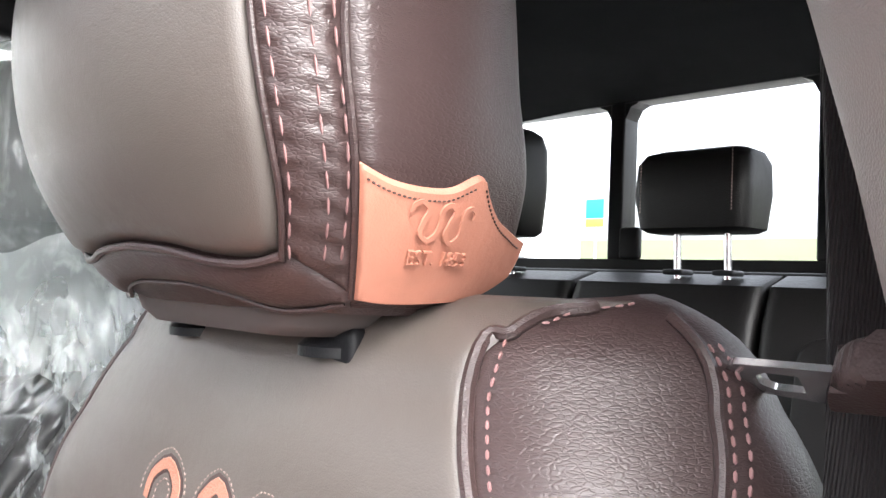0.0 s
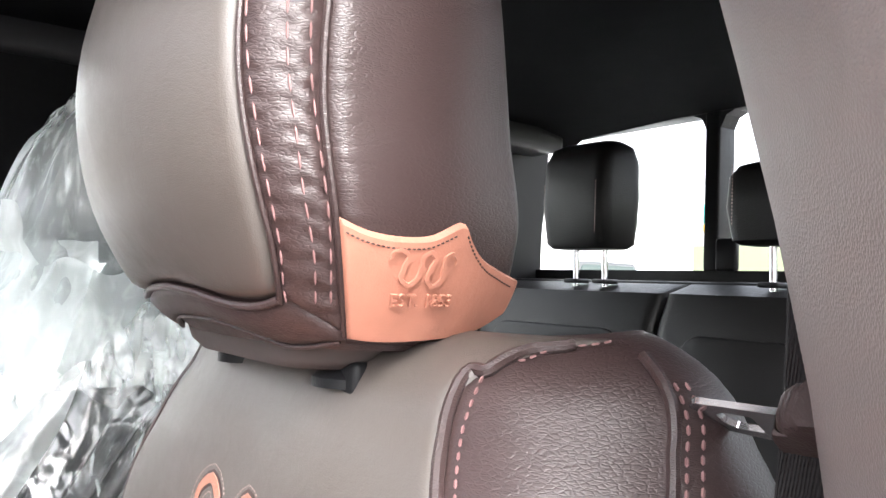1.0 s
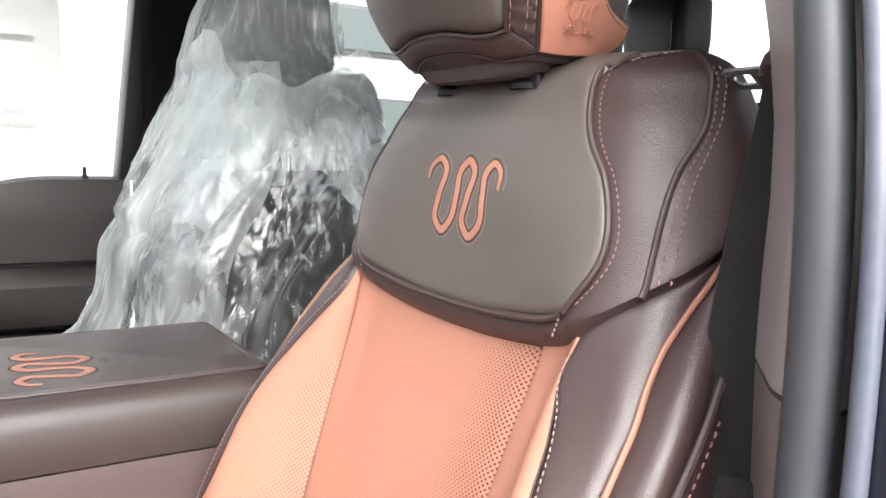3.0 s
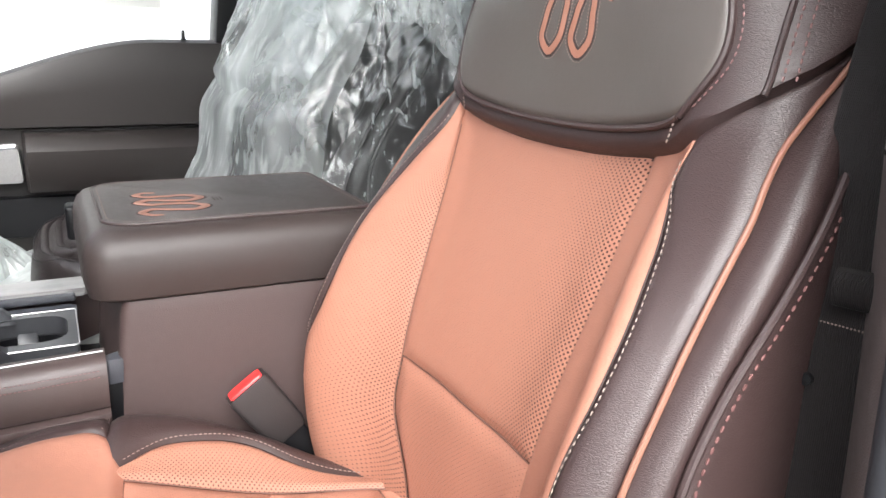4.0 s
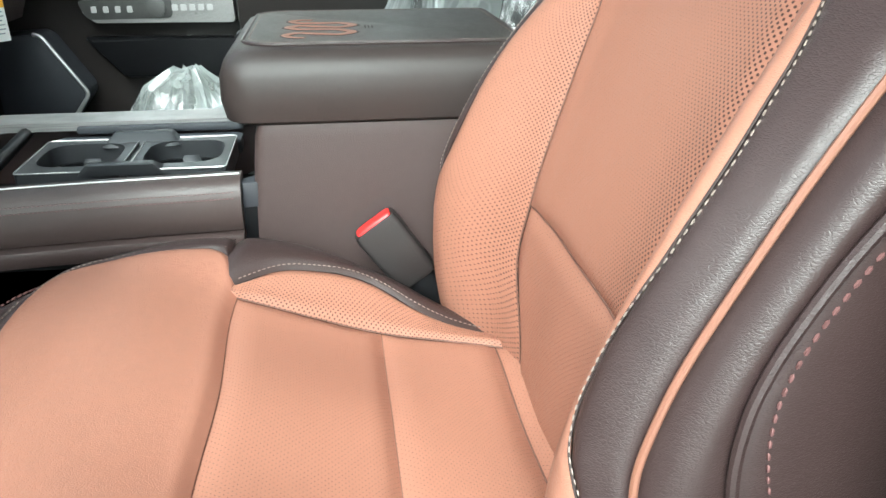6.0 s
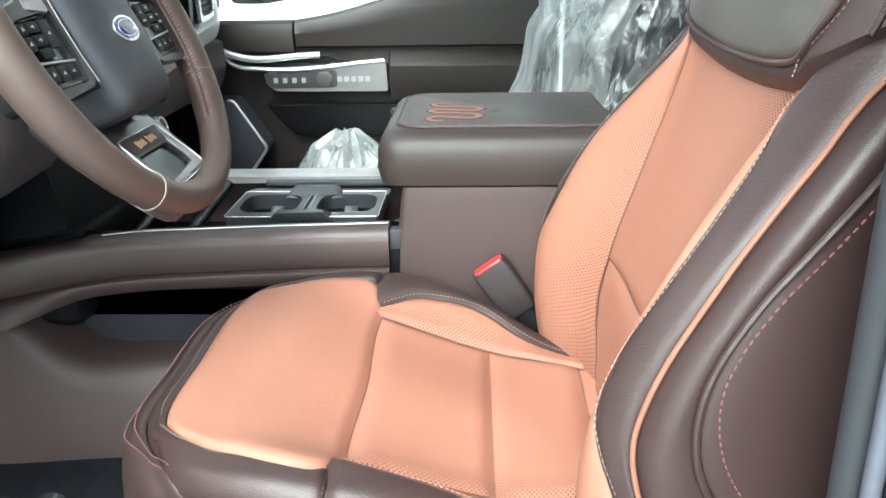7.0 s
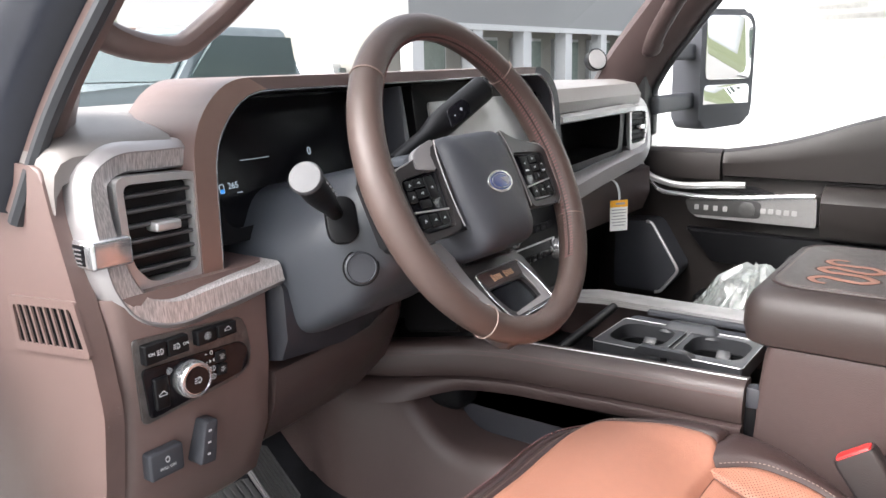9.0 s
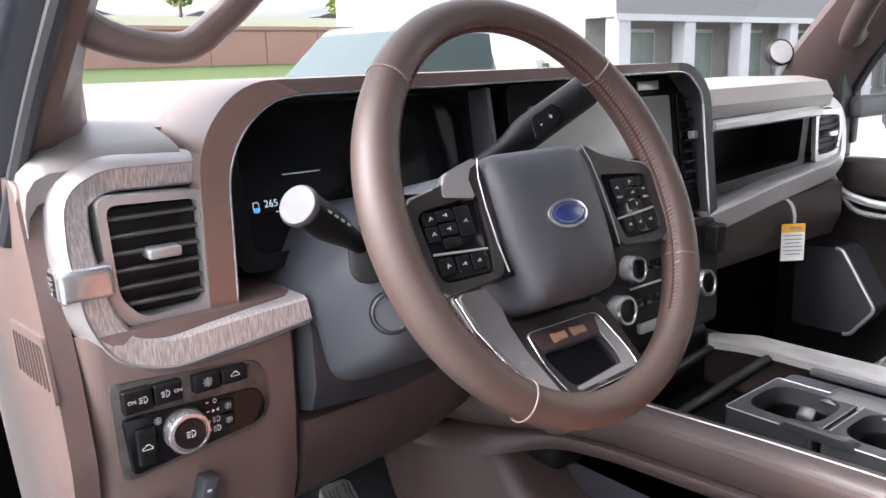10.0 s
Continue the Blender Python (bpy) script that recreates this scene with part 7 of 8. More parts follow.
m_field = material("dark_etched_metal", (0.11, 0.108, 0.107), 0.35, 0.6, var=0.15, scale=60)
plate = part("handle_plate", b_prism(round_poly(((0.60, 0.628), (0.326, 0.645), (0.323, 0.578), (0.585, 0.580), (0.61, 0.60)), 0.006, 4), "x", 0.688, 0.735, 0.003), brushed("dull_brushed_plate", (0.40, 0.39, 0.385), 0.3, (0.4, 14, 14), 0.6), door, "brushed metal handle plate")
part("plate_field", b_prism(round_poly(((0.615, 0.622), (0.44, 0.628), (0.44, 0.588), (0.60, 0.586)), 0.012, 4), "x", 0.6865, 0.690, 0.001), m_field, plate)
part("plate_medallion", b_lathe(((0.018, 0), (0.018, 0.003), (0.014, 0.004), (0, 0.004)), (0.687, 0.470, 0.607), (-1, 0, 0), 28), m_field, plate)
bm = None
for i in range(4):
    bm = b_plate(0.010, 0.012, 0.0012, face_pose((0.6865, 0.585 - i * 0.022, 0.605), (0, -1, 0), (0, 0, 1)), 0.002, 0, bm=bm)
for i in range(5):
    bm = b_plate(0.011, 0.012, 0.0012, face_pose((0.687, 0.435 - i * 0.0165, 0.607), (0, -1, 0), (0, 0, 1)), 0.002, 0, bm=bm)
part("plate_bars", bm, m_alu, plate, "raised silver bars")
part("pull_handle", b_tube(curve(((0.700, 0.745, 0.72), (0.692, 0.71, 0.675), (0.690, 0.66, 0.658), (0.694, 0.52, 0.660), (0.700, 0.48, 0.661)), 24), 0.008, 10), m_alu, door, "satin silver pull handle")
part("handle_cup", b_prism(round_poly(((0.66, 0.655), (0.47, 0.655), (0.42, 0.64), (0.62, 0.632)), 0.006, 3), "x", 0.70, 0.735, 0.002), m_black, door)
part("handle_step", b_tube(curve(((0.690, 0.72, 0.68), (0.686, 0.68, 0.640), (0.686, 0.62, 0.632), (0.690, 0.33, 0.648)), 24), 0.006, 8), m_chrome, door)
part("map_pocket", b_box(0.66, 0.735, -0.05, 0.58, 0.26, 0.40, 0.015), m_black, door)
part("lower_trim", b_prism(((0.62, 0.55), (0.30, 0.545), (-0.07, 0.54), (-0.07, 0.46), (0.55, 0.47)), "x", 0.705, 0.738, 0.008), m_black, door)
spk_o = round_poly(((0.775, 0.560), (0.682, 0.566), (0.610, 0.452), (0.655, 0.392), (0.775, 0.392)), 0.012, 4)
spk = part("speaker_grille", b_prism(spk_o, "x", 0.655, 0.735, 0.006, 3), m_slate, door, "grey speaker grille")
part("speaker_edge", b_tube([Vector((0.654, y, z)) for y, z in spk_o[5:-5]], 0.004, 8), m_alu, spk, "silver edge")
part("lock_pin", b_lathe(((0.006, 0), (0.004, 0.004), (0.0035, 0.018), (0, 0.02)), (0.720, 0.010, 0.846), (0, 0, 1), 12), m_black, door)
part("rear_frame", b_prism(((-0.05, 0.84), (-0.09, 0.84), (-0.14, 1.36), (-0.10, 1.36)), "x", 0.70, 0.78, 0.006), m_black, door)
part("front_frame", b_prism(((0.735, 0.735), (0.775, 0.735), (0.765, 1.02), (0.735, 1.02)), "x", 0.72, 0.78, 0.004), m_black, door)
win = part("window_pane", b_prism(((0.75, 0.74), (-0.07, 0.84), (-0.11, 1.36), (0.42, 1.36), (0.74, 1.02)), "x", 0.752, 0.756), m_glass, door)
win.visible_shadow = False
sticker = thing("window_sticker", (0.75, 0.1, 1.0), "translucent paper price sticker taped inside the side window", "sticker")
part("sheet", b_prism(((0.44, 0.906), (0.044, 0.906), (0.044, 1.20), (0.44, 1.20)), "x", 0.748, 0.7495), m_paper, sticker)
m_faded = material("faded_print", (0.45, 0.45, 0.43), 0.7)
for y0, y1, z in ((0.26, 0.14, 1.04), (0.26, 0.10, 1.02), (0.10, -0.02, 0.96), (0.24, 0.15, 0.94), (0.12, -0.04, 0.935), (0.26, -0.04, 1.10), (0.26, 0.02, 1.12)):
    part("print_bar", b_prism(((y0 + 0.13, z), (y1 + 0.13, z), (y1 + 0.13, z + 0.012), (y0 + 0.13, z + 0.012)), "x", 0.7470, 0.7478), m_faded, sticker)
mirror = thing("door_mirror", (0.92, 0.74, 0.75), "large black towing mirror with split glass on two arms", "door mirror")
MM = face_pose((1.10, 0.655, 0.910), (0.89, -0.45, 0), (0, 0, 1))
case_o = round_poly(((-0.10, -0.155), (0.085, -0.145), (0.10, -0.10), (0.10, 0.13), (0.07, 0.165), (-0.10, 0.165)), 0.03, 5)
part("housing", b_slab(case_o, -0.10, 0.004, MM, 0.012, 3), m_slate, mirror)
g1 = part("mirror_glass", b_slab(round_poly(((-0.085, -0.02), (0.085, -0.02), (0.085, 0.125), (0.062, 0.148), (-0.085, 0.148)), 0.02, 5), 0.0045, 0.007, MM, 0.001), m_mirror, mirror, "clear mirror glass")
g2 = part("lower_mirror_glass", b_slab(round_poly(((-0.085, -0.138), (0.074, -0.130), (0.085, -0.095), (0.085, -0.034), (-0.085, -0.034)), 0.015, 5), 0.0045, 0.007, MM @ Matrix.Rotation(radians(2), 4, "X"), 0.001), m_mirror, mirror, "small convex lower glass")
for z in (0.965, 0.835):
    part("arm", b_box(0.76, 1.04, 0.715, 0.755, z - 0.022, z + 0.022, 0.01), m_slate, mirror)
part("foot", b_box(0.765, 0.80, 0.73, 0.80, 0.76, 1.00, 0.01), m_black, mirror)

# ---- driver's door, swung wide open on its hinges at the pillar ----
open_door = thing("driver_door", (-0.80, 0.88, 0.24), "dark brown door trim on the wide open driver's door", "car door")
swing = Matrix.Translation((-0.815, 0.90, 0)) @ Matrix.Rotation(radians(-82), 4, "Z")
for name, bm_, mt in (("panel", b_prism(round_poly(((0.0, 0.20), (0.0, 0.76), (-0.35, 0.78), (-0.62, 0.85), (-1.02, 0.87), (-1.05, 0.30), (-0.95, 0.20)), 0.03, 4), "x", -0.07, 0.0, 0.01), m_door),
                      ("armrest", b_box(0.0, 0.06, -0.98, -0.45, 0.58, 0.66, 0.02), m_door),
                      ("window_frame", b_ring([(-y, z) for y, z in ((-0.02, 0.76), (-1.02, 0.86), (-1.06, 1.38), (-0.52, 1.38))], [(-y, z) for y, z in ((-0.10, 0.80), (-0.98, 0.89), (-1.01, 1.34), (-0.54, 1.34))], 0, 0.05, face_pose((-0.05, 0, 0), (0, -1, 0), (0, 0, 1)), 0.004), m_black),
                      ("window_pane", b_prism(((-0.09, 0.79), (-0.99, 0.88), (-1.02, 1.35), (-0.53, 1.35)), "x", -0.040, -0.036), m_glass)):
    bm_.transform(swing)
    piece = part(name, bm_, mt, open_door)
    if name == "window_pane":
        piece.visible_shadow = False

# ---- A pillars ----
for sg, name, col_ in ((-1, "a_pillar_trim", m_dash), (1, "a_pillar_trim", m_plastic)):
    pil = thing(name, (0.74 * sg, 0.78, 0.9), "brown A-pillar trim with a moulded grab handle" if sg < 0 else "brown A-pillar trim with a moulded grab handle and a small round speaker", "pillar trim")
    axis_pts = curve(((0.770, 0.80, 0.83), (0.752, 0.755, 0.92), (0.728, 0.66, 1.04), (0.70, 0.55, 1.16), (0.665, 0.42, 1.29), (0.63, 0.25, 1.40)), 30)
    rings = []
    for i, p in enumerate(axis_pts):
        w = spline(((0, 0.085), (0.18, 0.045), (0.35, 0.040), (1, 0.040)), i / 29) + (0.055 if sg > 0 else 0.0) * (1 - i / 29)
        rings.append([(sg * (p.x - a), p.y + b, p.z + c) for a, b, c in ((-0.02, -0.035, -0.02), (0.006, -0.030, -0.02), (w * 0.7, 0.0, 0.0), (w, 0.045, 0.03), (w * 0.8, 0.06, 0.04), (-0.02, 0.06, 0.04))])
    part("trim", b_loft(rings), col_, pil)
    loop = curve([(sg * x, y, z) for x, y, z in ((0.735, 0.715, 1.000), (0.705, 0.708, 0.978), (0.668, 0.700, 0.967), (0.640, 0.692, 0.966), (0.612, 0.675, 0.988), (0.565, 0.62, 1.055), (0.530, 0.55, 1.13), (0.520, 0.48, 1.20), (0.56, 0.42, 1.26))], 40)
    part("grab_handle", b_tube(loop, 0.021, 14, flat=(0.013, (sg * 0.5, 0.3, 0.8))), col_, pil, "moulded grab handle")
    out_rings = []
    for p in axis_pts:
        out_rings.append([(sg * (p.x + a), p.y + b, p.z + c) for a, b, c in ((0.018, -0.022, -0.016), (0.034, -0.018, -0.01), (0.046, 0.0, 0.0), (0.05, 0.06, 0.03), (0.03, 0.07, 0.05), (0.02, 0.05, 0.03))])
    part("painted_pillar", b_loft(out_rings), m_dark_paint, pil, "dark blue painted pillar")
    part("pillar_seal", b_tube([(sg * (p.x + 0.018), p.y - 0.036, p.z - 0.024) for p in axis_pts], 0.008, 8), m_rubber, pil)
    if sg > 0:
        ax = Vector((-0.55, -0.80, 0.25))
        c = (0.632, 0.822, 0.950)
        sp = part("tweeter", b_lathe(((0.022, -0.02), (0.024, 0.0), (0.022, 0.003), (0, 0.004)), c, ax, 28), m_alu, pil, "round silver tweeter cover")
        part("tweeter_ring", b_lathe(((0.024, -0.02), (0.027, 0), (0.024, 0.003), (0.023, 0)), c, ax, 28), m_black, sp)
glass_w = thing("windshield", (0, 1.0, 0.9), "clear raked windshield glass", "windshield")
wp = part("pane", b_loft([[(-0.74, 1.18, 0.86), (0.74, 1.18, 0.86), (0.74, 1.184, 0.862), (-0.74, 1.184, 0.862)], [(-0.66, 0.42, 1.41), (0.66, 0.42, 1.41), (0.66, 0.424, 1.413), (-0.66, 0.424, 1.413)]]), m_glass, glass_w)
wp.visible_shadow = False
part("upper_seal", b_tube([Vector((x, 0.43, 1.402)) for x in np.linspace(-0.66, 0.66, 9)], 0.008, 8), m_black, glass_w)
part("lower_seal", b_tube([Vector((x, 1.176, 0.862)) for x in np.linspace(-0.72, 0.72, 9)], 0.008, 8), m_black, glass_w)

# passenger-side pillar behind the door, and rear doors
for sg in (-1, 1):
    bpil = thing("centre_pillar" if sg > 0 else "rear_side_trim", (0.74 * sg, -0.25, 0.25), "black trimmed pillar and rear door beside the bench", "pillar trim")
    if sg > 0:
        part("pillar", b_loft([[(x, y, z) for x, y in round_poly(((x0, -0.30), (x0, -0.10), (0.80, -0.09), (0.80, -0.32)), 0.02, 4)] for z, x0 in ((0.23, 0.715), (0.85, 0.705), (1.2, 0.665), (1.40, 0.625))]), m_pillar_black, bpil)
        anchor = part("belt_anchor", b_box(0.665, 0.70, -0.255, -0.205, 1.02, 1.14, 0.006), m_black, bpil)
        part("anchor_cover", b_tube(curve(((0.68, -0.18, 1.03), (0.665, -0.20, 1.015), (0.665, -0.24, 1.012), (0.67, -0.26, 1.02)), 12), 0.008, 8), m_plastic, bpil)
    part("rear_door", b_box(min(0.735 * sg, 0.80 * sg), max(0.735 * sg, 0.80 * sg), -1.30, -0.30, 0.25, 0.93, 0.015), m_black, bpil)
    part("door_pull", b_box(min(0.715 * sg, 0.737 * sg), max(0.715 * sg, 0.737 * sg), -0.90, -0.36, 0.70, 0.715, 0.004), m_alu, bpil)
    part("rear_pillar", b_loft([[(sg * x, y, z) for x, y in ((x0, -1.46), (x0, -1.20), (0.80, -1.18), (0.80, -1.46))] for z, x0 in ((0.9, 0.78), (1.42, 0.74))]), m_black, bpil)
    part("roof_rail", b_box(min(0.62 * sg, 0.74 * sg), max(0.62 * sg, 0.74 * sg), -1.40, 0.45, 1.355, 1.44, 0.02), m_black, bpil)

# ---- passenger seat under its transport covers ----
pseat = copy_thing(seat, Matrix.Translation((0.44, -0.05, 0.303)))
pseat.name = "passenger_seat"
# shade under the film, put into the colour: every hide and thread goes near black
m_shaded_hide = leather("dark_shaded_leather", (0.016, 0.012, 0.012), 0.42, 600, 0.2, 0.1)
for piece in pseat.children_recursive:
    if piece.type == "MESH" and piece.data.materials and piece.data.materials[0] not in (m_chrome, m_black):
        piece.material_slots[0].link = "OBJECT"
        piece.material_slots[0].material = m_shaded_hide
tagged(pseat, "leather passenger seat, darkened as if shaded, wrapped in clear transport film", "car seat")
PX = 0.44


def b_film(rows, seed, a0=0.0, a1=360.0, n=110, deep=0.014, nz=100, pleat=5.0, ragged=0.0, lip=0.0):
    """Creased film hung round a thing, from angle a0 to a1 (90 is the front): rows of (z, half width, front y, rear y). Folds run down its fall and fan out; small creases cross them."""
    rings = []
    zs = [r[0] for r in rows]
    keys = [(r[0], r[1:]) for r in rows]
    whole = a1 - a0 >= 360
    for j in range(nz):
        ring = []
        for k in range(n if whole else n + 1):
            deg = a0 + (a1 - a0) * k / n
            a = radians(deg)
            # a hem that rises and falls
            z = zs[0] + (zs[-1] - zs[0]) * j / (nz - 1) + ragged * (1 - j / (nz - 1)) * noise.noise((deg * 0.025 + seed, seed, 0)) + lip * j / (nz - 1) * noise.noise((deg * 0.03 - seed, 3, seed))
            w, yf, yr = spline(keys, z)
            cx_, sy = math.cos(a), math.sin(a)
            x = PX + math.copysign(abs(cx_) ** 0.6, cx_) * w
            y = (yf + yr) / 2 + math.copysign(abs(sy) ** 0.6, sy) * (yf - yr) / 2
            fall = noise.noise((a * pleat + seed + 0.8 * z, z * 1.7, seed))
            cross = noise.noise((a * pleat * 0.8 + z * 6, z * 9.0 - a * 2, seed + 4))
            fine_ = noise.noise((a * pleat * 2.2 - z * 5, z * 17.0 + a * 3, seed + 9))
            fold = (1 - 2.6 * abs(fall)) * 0.9 + (1 - 2.6 * abs(cross)) * 0.35 + (1 - 2.6 * abs(fine_)) * 0.16 - 0.5
            ring.append((x + cx_ * fold * deep, y + sy * fold * deep, z + 0.008 * cross))
        rings.append(ring)
    own = b_loft(rings, cap=False, closed=whole)
    bmesh.ops.triangulate(own, faces=own.faces[:])
    return own


film = thing("seat_cover", (PX, -0.2, 0.6), "clear crinkled plastic transport cover over the passenger seat", "plastic cover")
low_rows = ((0.36, 0.31, 0.44, -0.30), (0.43, 0.31, 0.42, -0.32), (0.47, 0.30, 0.32, -0.36), (0.54, 0.29, 0.10, -0.39), (0.62, 0.286, 0.035, -0.40), (0.75, 0.282, 0.0, -0.41), (0.85, 0.272, -0.075, -0.42), (0.98, 0.25, -0.12, -0.42), (1.05, 0.20, -0.14, -0.40))
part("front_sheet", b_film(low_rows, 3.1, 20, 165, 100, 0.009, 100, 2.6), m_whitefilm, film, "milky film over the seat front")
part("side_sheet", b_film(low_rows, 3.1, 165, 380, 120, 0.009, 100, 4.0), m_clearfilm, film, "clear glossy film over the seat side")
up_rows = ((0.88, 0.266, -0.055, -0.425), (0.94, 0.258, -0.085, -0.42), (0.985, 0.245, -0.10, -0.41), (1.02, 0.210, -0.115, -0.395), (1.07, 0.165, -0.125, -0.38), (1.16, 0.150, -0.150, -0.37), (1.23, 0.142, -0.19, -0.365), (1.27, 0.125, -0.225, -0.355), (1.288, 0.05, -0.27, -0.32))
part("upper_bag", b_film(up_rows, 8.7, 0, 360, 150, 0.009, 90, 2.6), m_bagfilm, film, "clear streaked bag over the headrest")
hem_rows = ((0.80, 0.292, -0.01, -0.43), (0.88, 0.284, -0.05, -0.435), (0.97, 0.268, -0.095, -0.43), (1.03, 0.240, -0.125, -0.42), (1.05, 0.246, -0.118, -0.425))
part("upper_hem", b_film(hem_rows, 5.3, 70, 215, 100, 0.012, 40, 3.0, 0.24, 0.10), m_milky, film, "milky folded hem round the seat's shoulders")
sheet = thing("floor_sheet", (-0.50, 0.80, 0.24), "crumpled clear plastic sheet lying on the driver's floor mat", "plastic sheet")
own = bmesh.new()
grid_ = [[own.verts.new((-0.60 + 0.24 * i / 40, 0.62 + 0.20 * j / 34 + 0.012 * noise.noise((i * 0.2, 1, 0)), 0.238 + 0.024 * abs(noise.noise((i * 0.11, j * 0.13, 2))) + 0.012 * abs(noise.noise((i * 0.3, j * 0.26, 7))))) for i in range(41)] for j in range(35)]
for j in range(34):
    for i in range(40):
        own.faces.new((grid_[j][i], grid_[j][i + 1], grid_[j + 1][i + 1], grid_[j + 1][i]))
part("sheet", own, m_clearfilm, sheet)
film2 = thing("floor_bag", (0.55, 0.42, 0.35), "crumpled white plastic bag on the passenger floor", "plastic bag")
rings = []
for z, r in ((0.23, 0.10), (0.30, 0.125), (0.38, 0.115), (0.44, 0.085), (0.49, 0.05), (0.52, 0.02)):
    ring = []
    for k in range(40):
        a = 2 * math.pi * k / 40
        q = Vector((math.cos(a) * 2, math.sin(a) * 2, z * 9))
        rr = r * (1 + 0.5 * noise.noise(q))
        ring.append((0.50 + math.cos(a) * rr + 0.1 * (z - 0.3), 0.40 + math.sin(a) * rr * 1.3, z + 0.015 * noise.noise(q * 2)))
    rings.append(ring)
part("bag", b_loft(rings), m_milky, film2, smooth=False)

# ---- outside ----
G = -0.72
setting("ground", b_box(-250, 250, -250, 250, G - 0.2, G), m_asphalt, "pale concrete parking lot", "ground", False)
setting("rising_lot", b_prism(((11.5, G), (21.5, 0.82), (21.5, G)), "x", -40, 14.5), m_asphalt, "concrete lot rising towards the grass", "ground", False)
setting("lawn", b_prism(((21.5, G), (21.5, 0.82), (25, 1.24), (25, G)), "x", -40, 60), m_grass, "mown grass strip before the fence", "lawn", False)


def slats_wall(name, x0, x1, y, z1, mat_, label):
    f = thing(name, ((x0 + x1) / 2, y, G), label, "fence")
    part("panel", b_box(x0, x1, y, y + 0.15, G, z1, 0), mat_, f)
    k = 40
    for i in range(k):
        xa = x0 + (x1 - x0) * i / k
        part("board", b_box(xa + 0.02, xa + (x1 - x0) / k - 0.02, y - 0.04, y, 0.8, z1 - 0.1), mat_, f)
    part("coping", b_box(x0, x1, y - 0.08, y + 0.2, z1 - 0.06, z1 + 0.06), mat_, f)


m_fence = material("pale_brick_fence", (0.36, 0.22, 0.18), 0.85, var=0.15, scale=2)
slats_wall("boundary_fence", -16, 64, 25, 2.42, m_fence, "pale red-brown boundary fence behind the grass")
m_bank = material("pale_grass_bank", (0.125, 0.13, 0.085), 0.95, var=0.2, scale=0.4)
setting("bank", b_prism(((25.3, G), (25.3, 2.0), (40, 3.6), (58, 5.2), (58, G)), "x", -40, 90), m_bank, "pale grass bank rising behind the fence", "lawn", False)
m_leaf = material("pale_green_leaves", (0.20, 0.26, 0.07), 0.8, var=0.35, scale=3)
m_bark = material("grey_bark", (0.16, 0.12, 0.09), 0.9, var=0.2, scale=6)
rng = random.Random(5)


def bank_tree(x, y, z, h):
    tr = thing("tree", (x, y, z), "small leafy tree on the grass bank", "tree", "bank trees")
    part("trunk", b_tube([Vector((x, y, z - 0.3)), Vector((x + 0.1, y, z + h * 0.6))], lambda t: 0.16 - 0.09 * t, 8), m_bark, tr)
    own = bmesh.new()
    for k in range(260):
        a, u, r = rng.uniform(0, 6.283), rng.uniform(-1, 1), rng.random() ** 0.4
        w = h * 0.42 * (1 + 0.35 * noise.noise((math.cos(a) * 1.5 + x, math.sin(a) * 1.5, u * 2)))
        c = Vector((x + math.cos(a) * math.sqrt(1 - u * u) * w * r, y + math.sin(a) * math.sqrt(1 - u * u) * w * r, z + h * 0.66 + u * h * 0.36 * r))
        d1 = Vector((rng.uniform(-1, 1), rng.uniform(-1, 1), rng.uniform(-1, 1))).normalized() * h * 0.07
        d2 = Vector((rng.uniform(-1, 1), rng.uniform(-1, 1), rng.uniform(-1, 1))).normalized() * h * 0.07
        own.faces.new([own.verts.new(c + e) for e in (-d1 - d2, d1 - d2, d1 + d2, d2 - d1)])
    part("crown", own, m_leaf, tr, smooth=False)


for x, y, h in ((20, 52, 2.6), (34, 55, 2.0), (44, 52, 2.8), (49, 54, 2.2), (56, 52, 2.0), (64, 54, 3.0), (8, 54, 2.4), (-4, 52, 2.8)):
    bank_tree(x, y, 4.6, h)
post = thing("lamp_post", (22.3, 22, G), "thin dark lamp post beside the fence", "lamp post")
part("pole", b_tube([Vector((22.3, 22, G)), Vector((22.3, 22, 7.5))], 0.09, 10), m_slate, post)
part("lamp_head", b_box(21.7, 22.9, 21.85, 22.15, 7.5, 7.65, 0.04), m_slate, post)


def house(x, y, w, h, tone):
    hs = thing("house", (x, y, G), "distant pale house with a pitched grey roof", "house", "far houses")
    wall_ = part("wall", b_box(x - w / 2, x + w / 2, y, y + 8, G, h), tone, hs)
    part("roof", b_prism(((x - w / 2 - 0.4, h), (x, h + 1.3), (x + w / 2 + 0.4, h)), "y", y - 0.4, y + 8.4), m_roof, hs)
    for i in (-1, 1):
        wd = part("window", b_box(x + i * w / 4 - 0.6, x + i * w / 4 + 0.6, y - 0.05, y, h - 2.2, h - 0.9), m_white, hs)
        part("pane", b_box(x + i * w / 4 - 0.5, x + i * w / 4 + 0.5, y - 0.07, y - 0.045, h - 2.1, h - 1.0), m_gloss, wd)


m_roof = material("grey_roof", (0.10, 0.107, 0.12), 0.8, var=0.1, scale=1)
m_cream = material("cream_wall", (0.24, 0.232, 0.21), 0.8, var=0.05, scale=1)
for i in range(8):
    house(4 + i * 13, 66 + (i % 3) * 3, 8, 5.4 + (i % 2) * 0.5, m_cream)

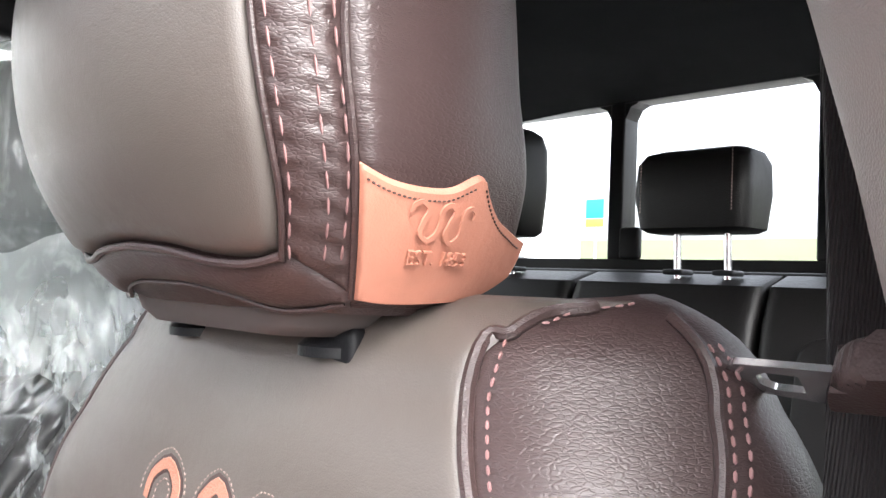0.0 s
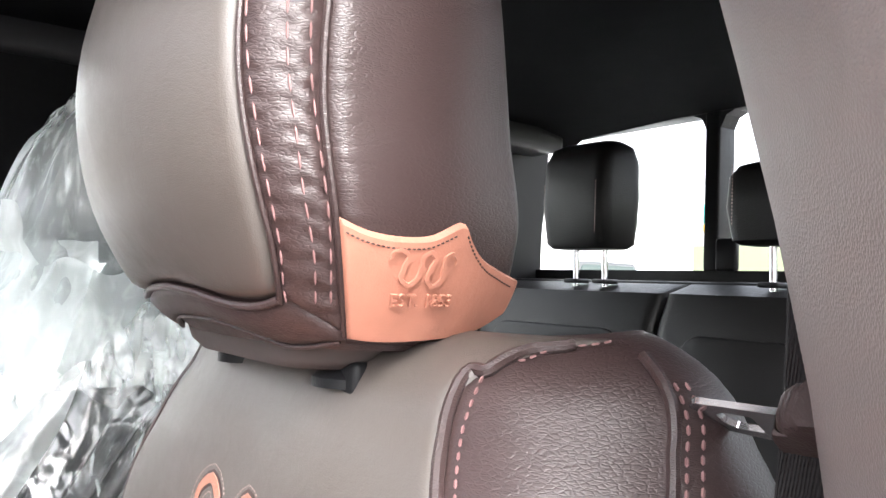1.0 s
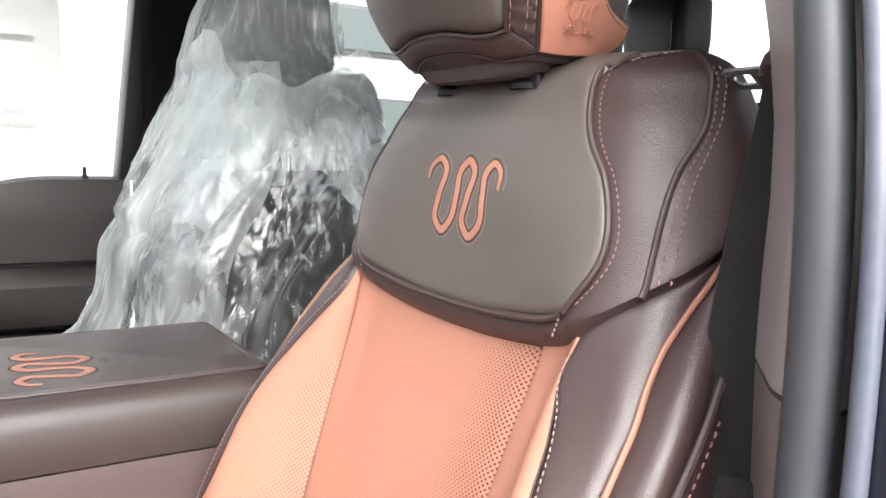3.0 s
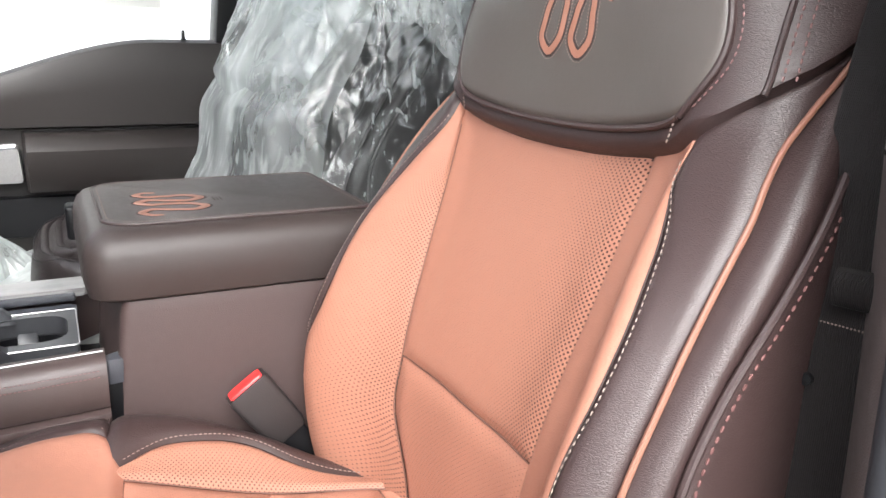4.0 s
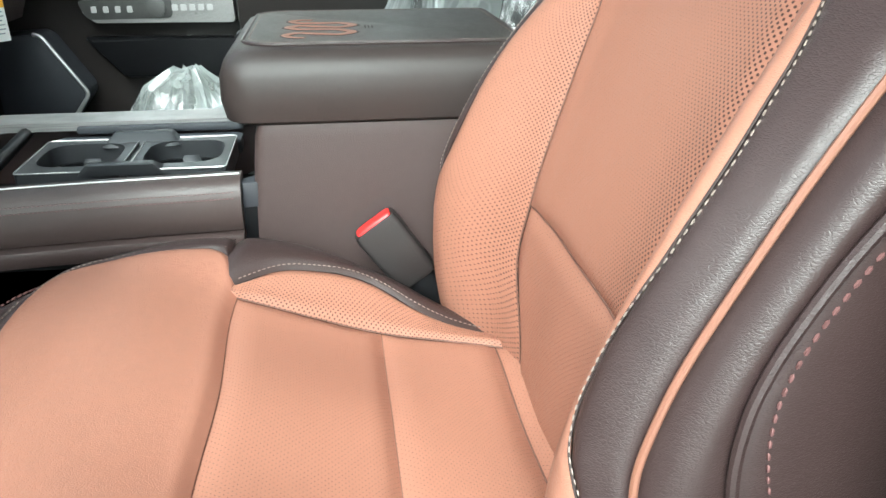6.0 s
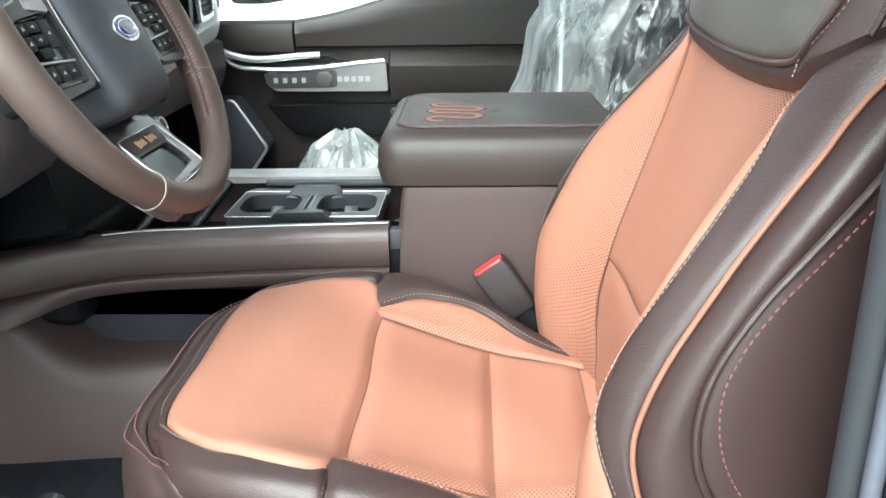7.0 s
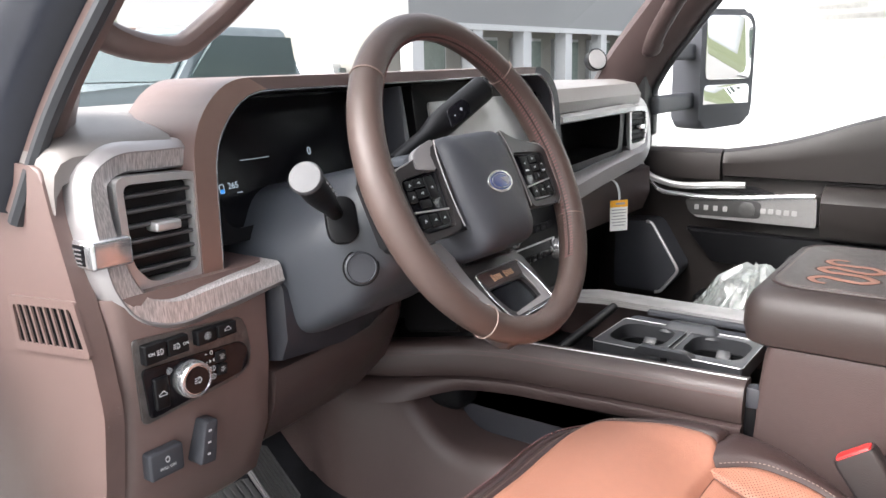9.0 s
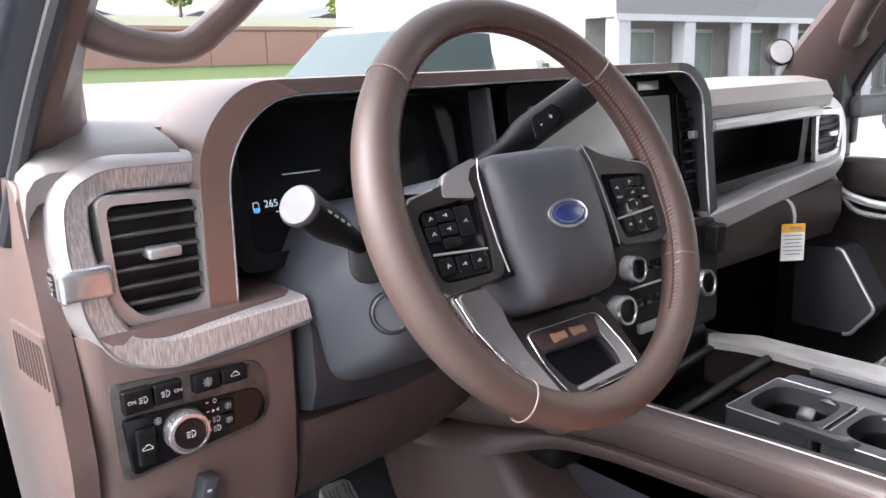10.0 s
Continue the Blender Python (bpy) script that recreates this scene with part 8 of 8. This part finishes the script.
m_post = material("pale_post", (0.45, 0.46, 0.47), 0.6, var=0.04)
show = thing("dealer_building", (22, 18, G), "pale grey building with tall shop windows and white posts", "building")
part("upper_wall", b_box(15.5, 40, 13.0, 26, 2.05, 7.5), material("grey_cladding", (0.20, 0.205, 0.21), 0.6, var=0.04, scale=1), show)
part("fascia", b_box(15.45, 40, 12.95, 13.0, 1.95, 2.12), m_post, show)
part("back_wall", b_box(15.5, 40, 14.0, 26, G, 2.05), m_cream, show)
m_shop = material("shop_glass", (0.16, 0.19, 0.17), 0.15, var=0.25, scale=0.7)
for i in range(8):
    part("post", b_box(15.6 + i * 2.9, 16.1 + i * 2.9, 13.0, 13.4, G, 2.05), m_post, show)
for i in range(8):
    wd = part("window", b_box(16.4 + i * 2.9, 18.3 + i * 2.9, 13.85, 14.0, G + 0.3, 1.8), m_post, show)
    part("pane", b_box(16.5 + i * 2.9, 18.2 + i * 2.9, 13.8, 13.86, G + 0.4, 1.7), m_shop, wd)


m_carglass = material("pale_car_glass", (0.055, 0.078, 0.080), 0.12, var=0.1, scale=1)


def parked_car(x, y, turn, tone, label, length=5.4, up=0.0, base=G):
    c = thing("parked_pickup", (x, y, base), label, "parked car")
    M = Matrix.Translation((x, y, base)) @ Matrix.Rotation(radians(turn), 4, "Z")

    def put(name, bm_, mat_, parent=None, lab=""):
        bm_.transform(M @ Matrix.Translation((0, 0, 0 if name in ("wheel", "rim") else up)))
        return part(name, bm_, mat_, parent or c, lab)
    h = length / 2
    bd = put("body", b_prism(round_poly(((-h, 0.45), (-h, 1.05), (-h + 0.1, 1.12), (h - 1.4, 1.15), (h - 0.1, 1.08), (h, 0.95), (h, 0.45)), 0.12, 4), "y", -0.95, 0.95, 0.06, 3), tone)
    put("cabin", b_loft([[(a, b, z) for a, b in ((xa, -w), (xb, -w), (xb, w), (xa, w))] for z, xa, xb, w in ((1.12, -1.1, 1.35, 0.9), (1.75, -0.95, 0.65, 0.74), (1.80, -0.9, 0.55, 0.70))]), tone)
    put("windscreen", b_loft([[(a, b, z) for a, b in ((xa, -w), (xa + 0.03, -w), (xa + 0.03, w), (xa, w))] for z, xa, w in ((1.16, 1.33, 0.82), (1.71, 0.72, 0.68))]), m_carglass)
    for s in (-1, 1):
        put("side_window", b_prism(((-0.95, 1.2), (1.1, 1.2), (0.62, 1.68), (-0.86, 1.68)), "y", s * 0.90 - 0.015, s * 0.90 + 0.015), m_carglass)
        for wx in (-h + 1.0, h - 0.95):
            ty = put("wheel", b_lathe(((0.15, -0.12), (0.40, -0.12), (0.40, 0.12), (0.15, 0.12)), (wx, s * 0.86, 0.40), (0, 1, 0), 24), m_tyre)
            put("rim", b_lathe(((0.22, -0.125), (0.2, 0.13), (0.05, 0.135)), (wx, s * 0.86, 0.40), (0, 1, 0), 16), m_alu, ty)
        put("headlight", b_box(h - 0.12, h + 0.01, s * 0.62 - 0.2, s * 0.62 + 0.2, 0.80, 1.0, 0.03), m_white)
    return c


parked_car(5.65, 8.9, -170, material("blue_grey_car_paint", (0.13, 0.16, 0.17), 0.25, coat=0.6), "pale blue-grey parked pickup beside the truck", 5.8, 0.41)
parked_car(15.6, 16.3, 20, material("pale_car_paint", (0.45, 0.47, 0.48), 0.25, coat=0.6), "pale silver parked pickup by the building")
parked_car(-1.5, 15.0, 95, material("red_car_paint", (0.4, 0.04, 0.03), 0.3, coat=0.6), "small red parked car far off", 4.2, 0.0, -0.15)
parked_car(20.5, 17.5, -160, material("white_car_paint", (0.6, 0.61, 0.62), 0.3, coat=0.6), "white parked car by the building")

van = thing("white_bus", (4.6, -3, G), "white high-sided bus parked alongside with grey framed windows", "bus")
part("body", b_box(3.3, 5.9, -5.75, 1.7, G + 0.35, 2.6, 0.08), m_white, van)
m_buspane = material("pale_bus_pane", (0.055, 0.07, 0.068), 0.2, var=0.05)
m_frame = material("grey_window_frame", (0.04, 0.042, 0.045), 0.4)
for row_z in (0.95, 1.47):
    for i in range(3):
        y = -4.92 + i * 1.32
        wd = part("window", b_prism(round_poly(((y, row_z), (y + 0.66, row_z), (y + 0.66, row_z + 0.28), (y, row_z + 0.28)), 0.05, 4), "x", 3.27, 3.32, 0.008), m_frame, van)
        part("pane", b_prism(round_poly(((y + 0.025, row_z + 0.025), (y + 0.635, row_z + 0.025), (y + 0.635, row_z + 0.255), (y + 0.025, row_z + 0.255)), 0.04, 3), "x", 3.262, 3.272), m_buspane, wd)
part("skirt", b_box(3.32, 5.88, -5.65, 1.6, G + 0.15, G + 0.36, 0.02), m_frame, van)
sign = thing("road_sign", (12.85, -20, G), "green and yellow road sign on a steel post", "road sign")
part("post", b_tube([Vector((12.85, -20.05, G)), Vector((12.85, -20.05, 3.7))], 0.04, 10), m_alu, sign)
part("board", b_box(12.53, 13.17, -20.0, -19.96, 3.1, 3.68, 0.01), material("green_sign", (0.02, 0.42, 0.30), 0.5), sign, "green sign board")
part("foot_board", b_box(12.53, 13.17, -20.0, -19.96, 2.84, 3.08, 0.01), material("yellow_sign", (0.75, 0.50, 0.05), 0.5), sign, "yellow lower board")
setting("verge", b_prism(((-18, G), (-18, G + 0.05), (-30, 0.4), (-45, 4.2), (-49, 4.3), (-52, G)), "x", -60, 80), material("dry_grass", (0.085, 0.10, 0.05), 0.9, var=0.3, scale=0.5), "pale dry grass verge behind the lot", "lawn", False)
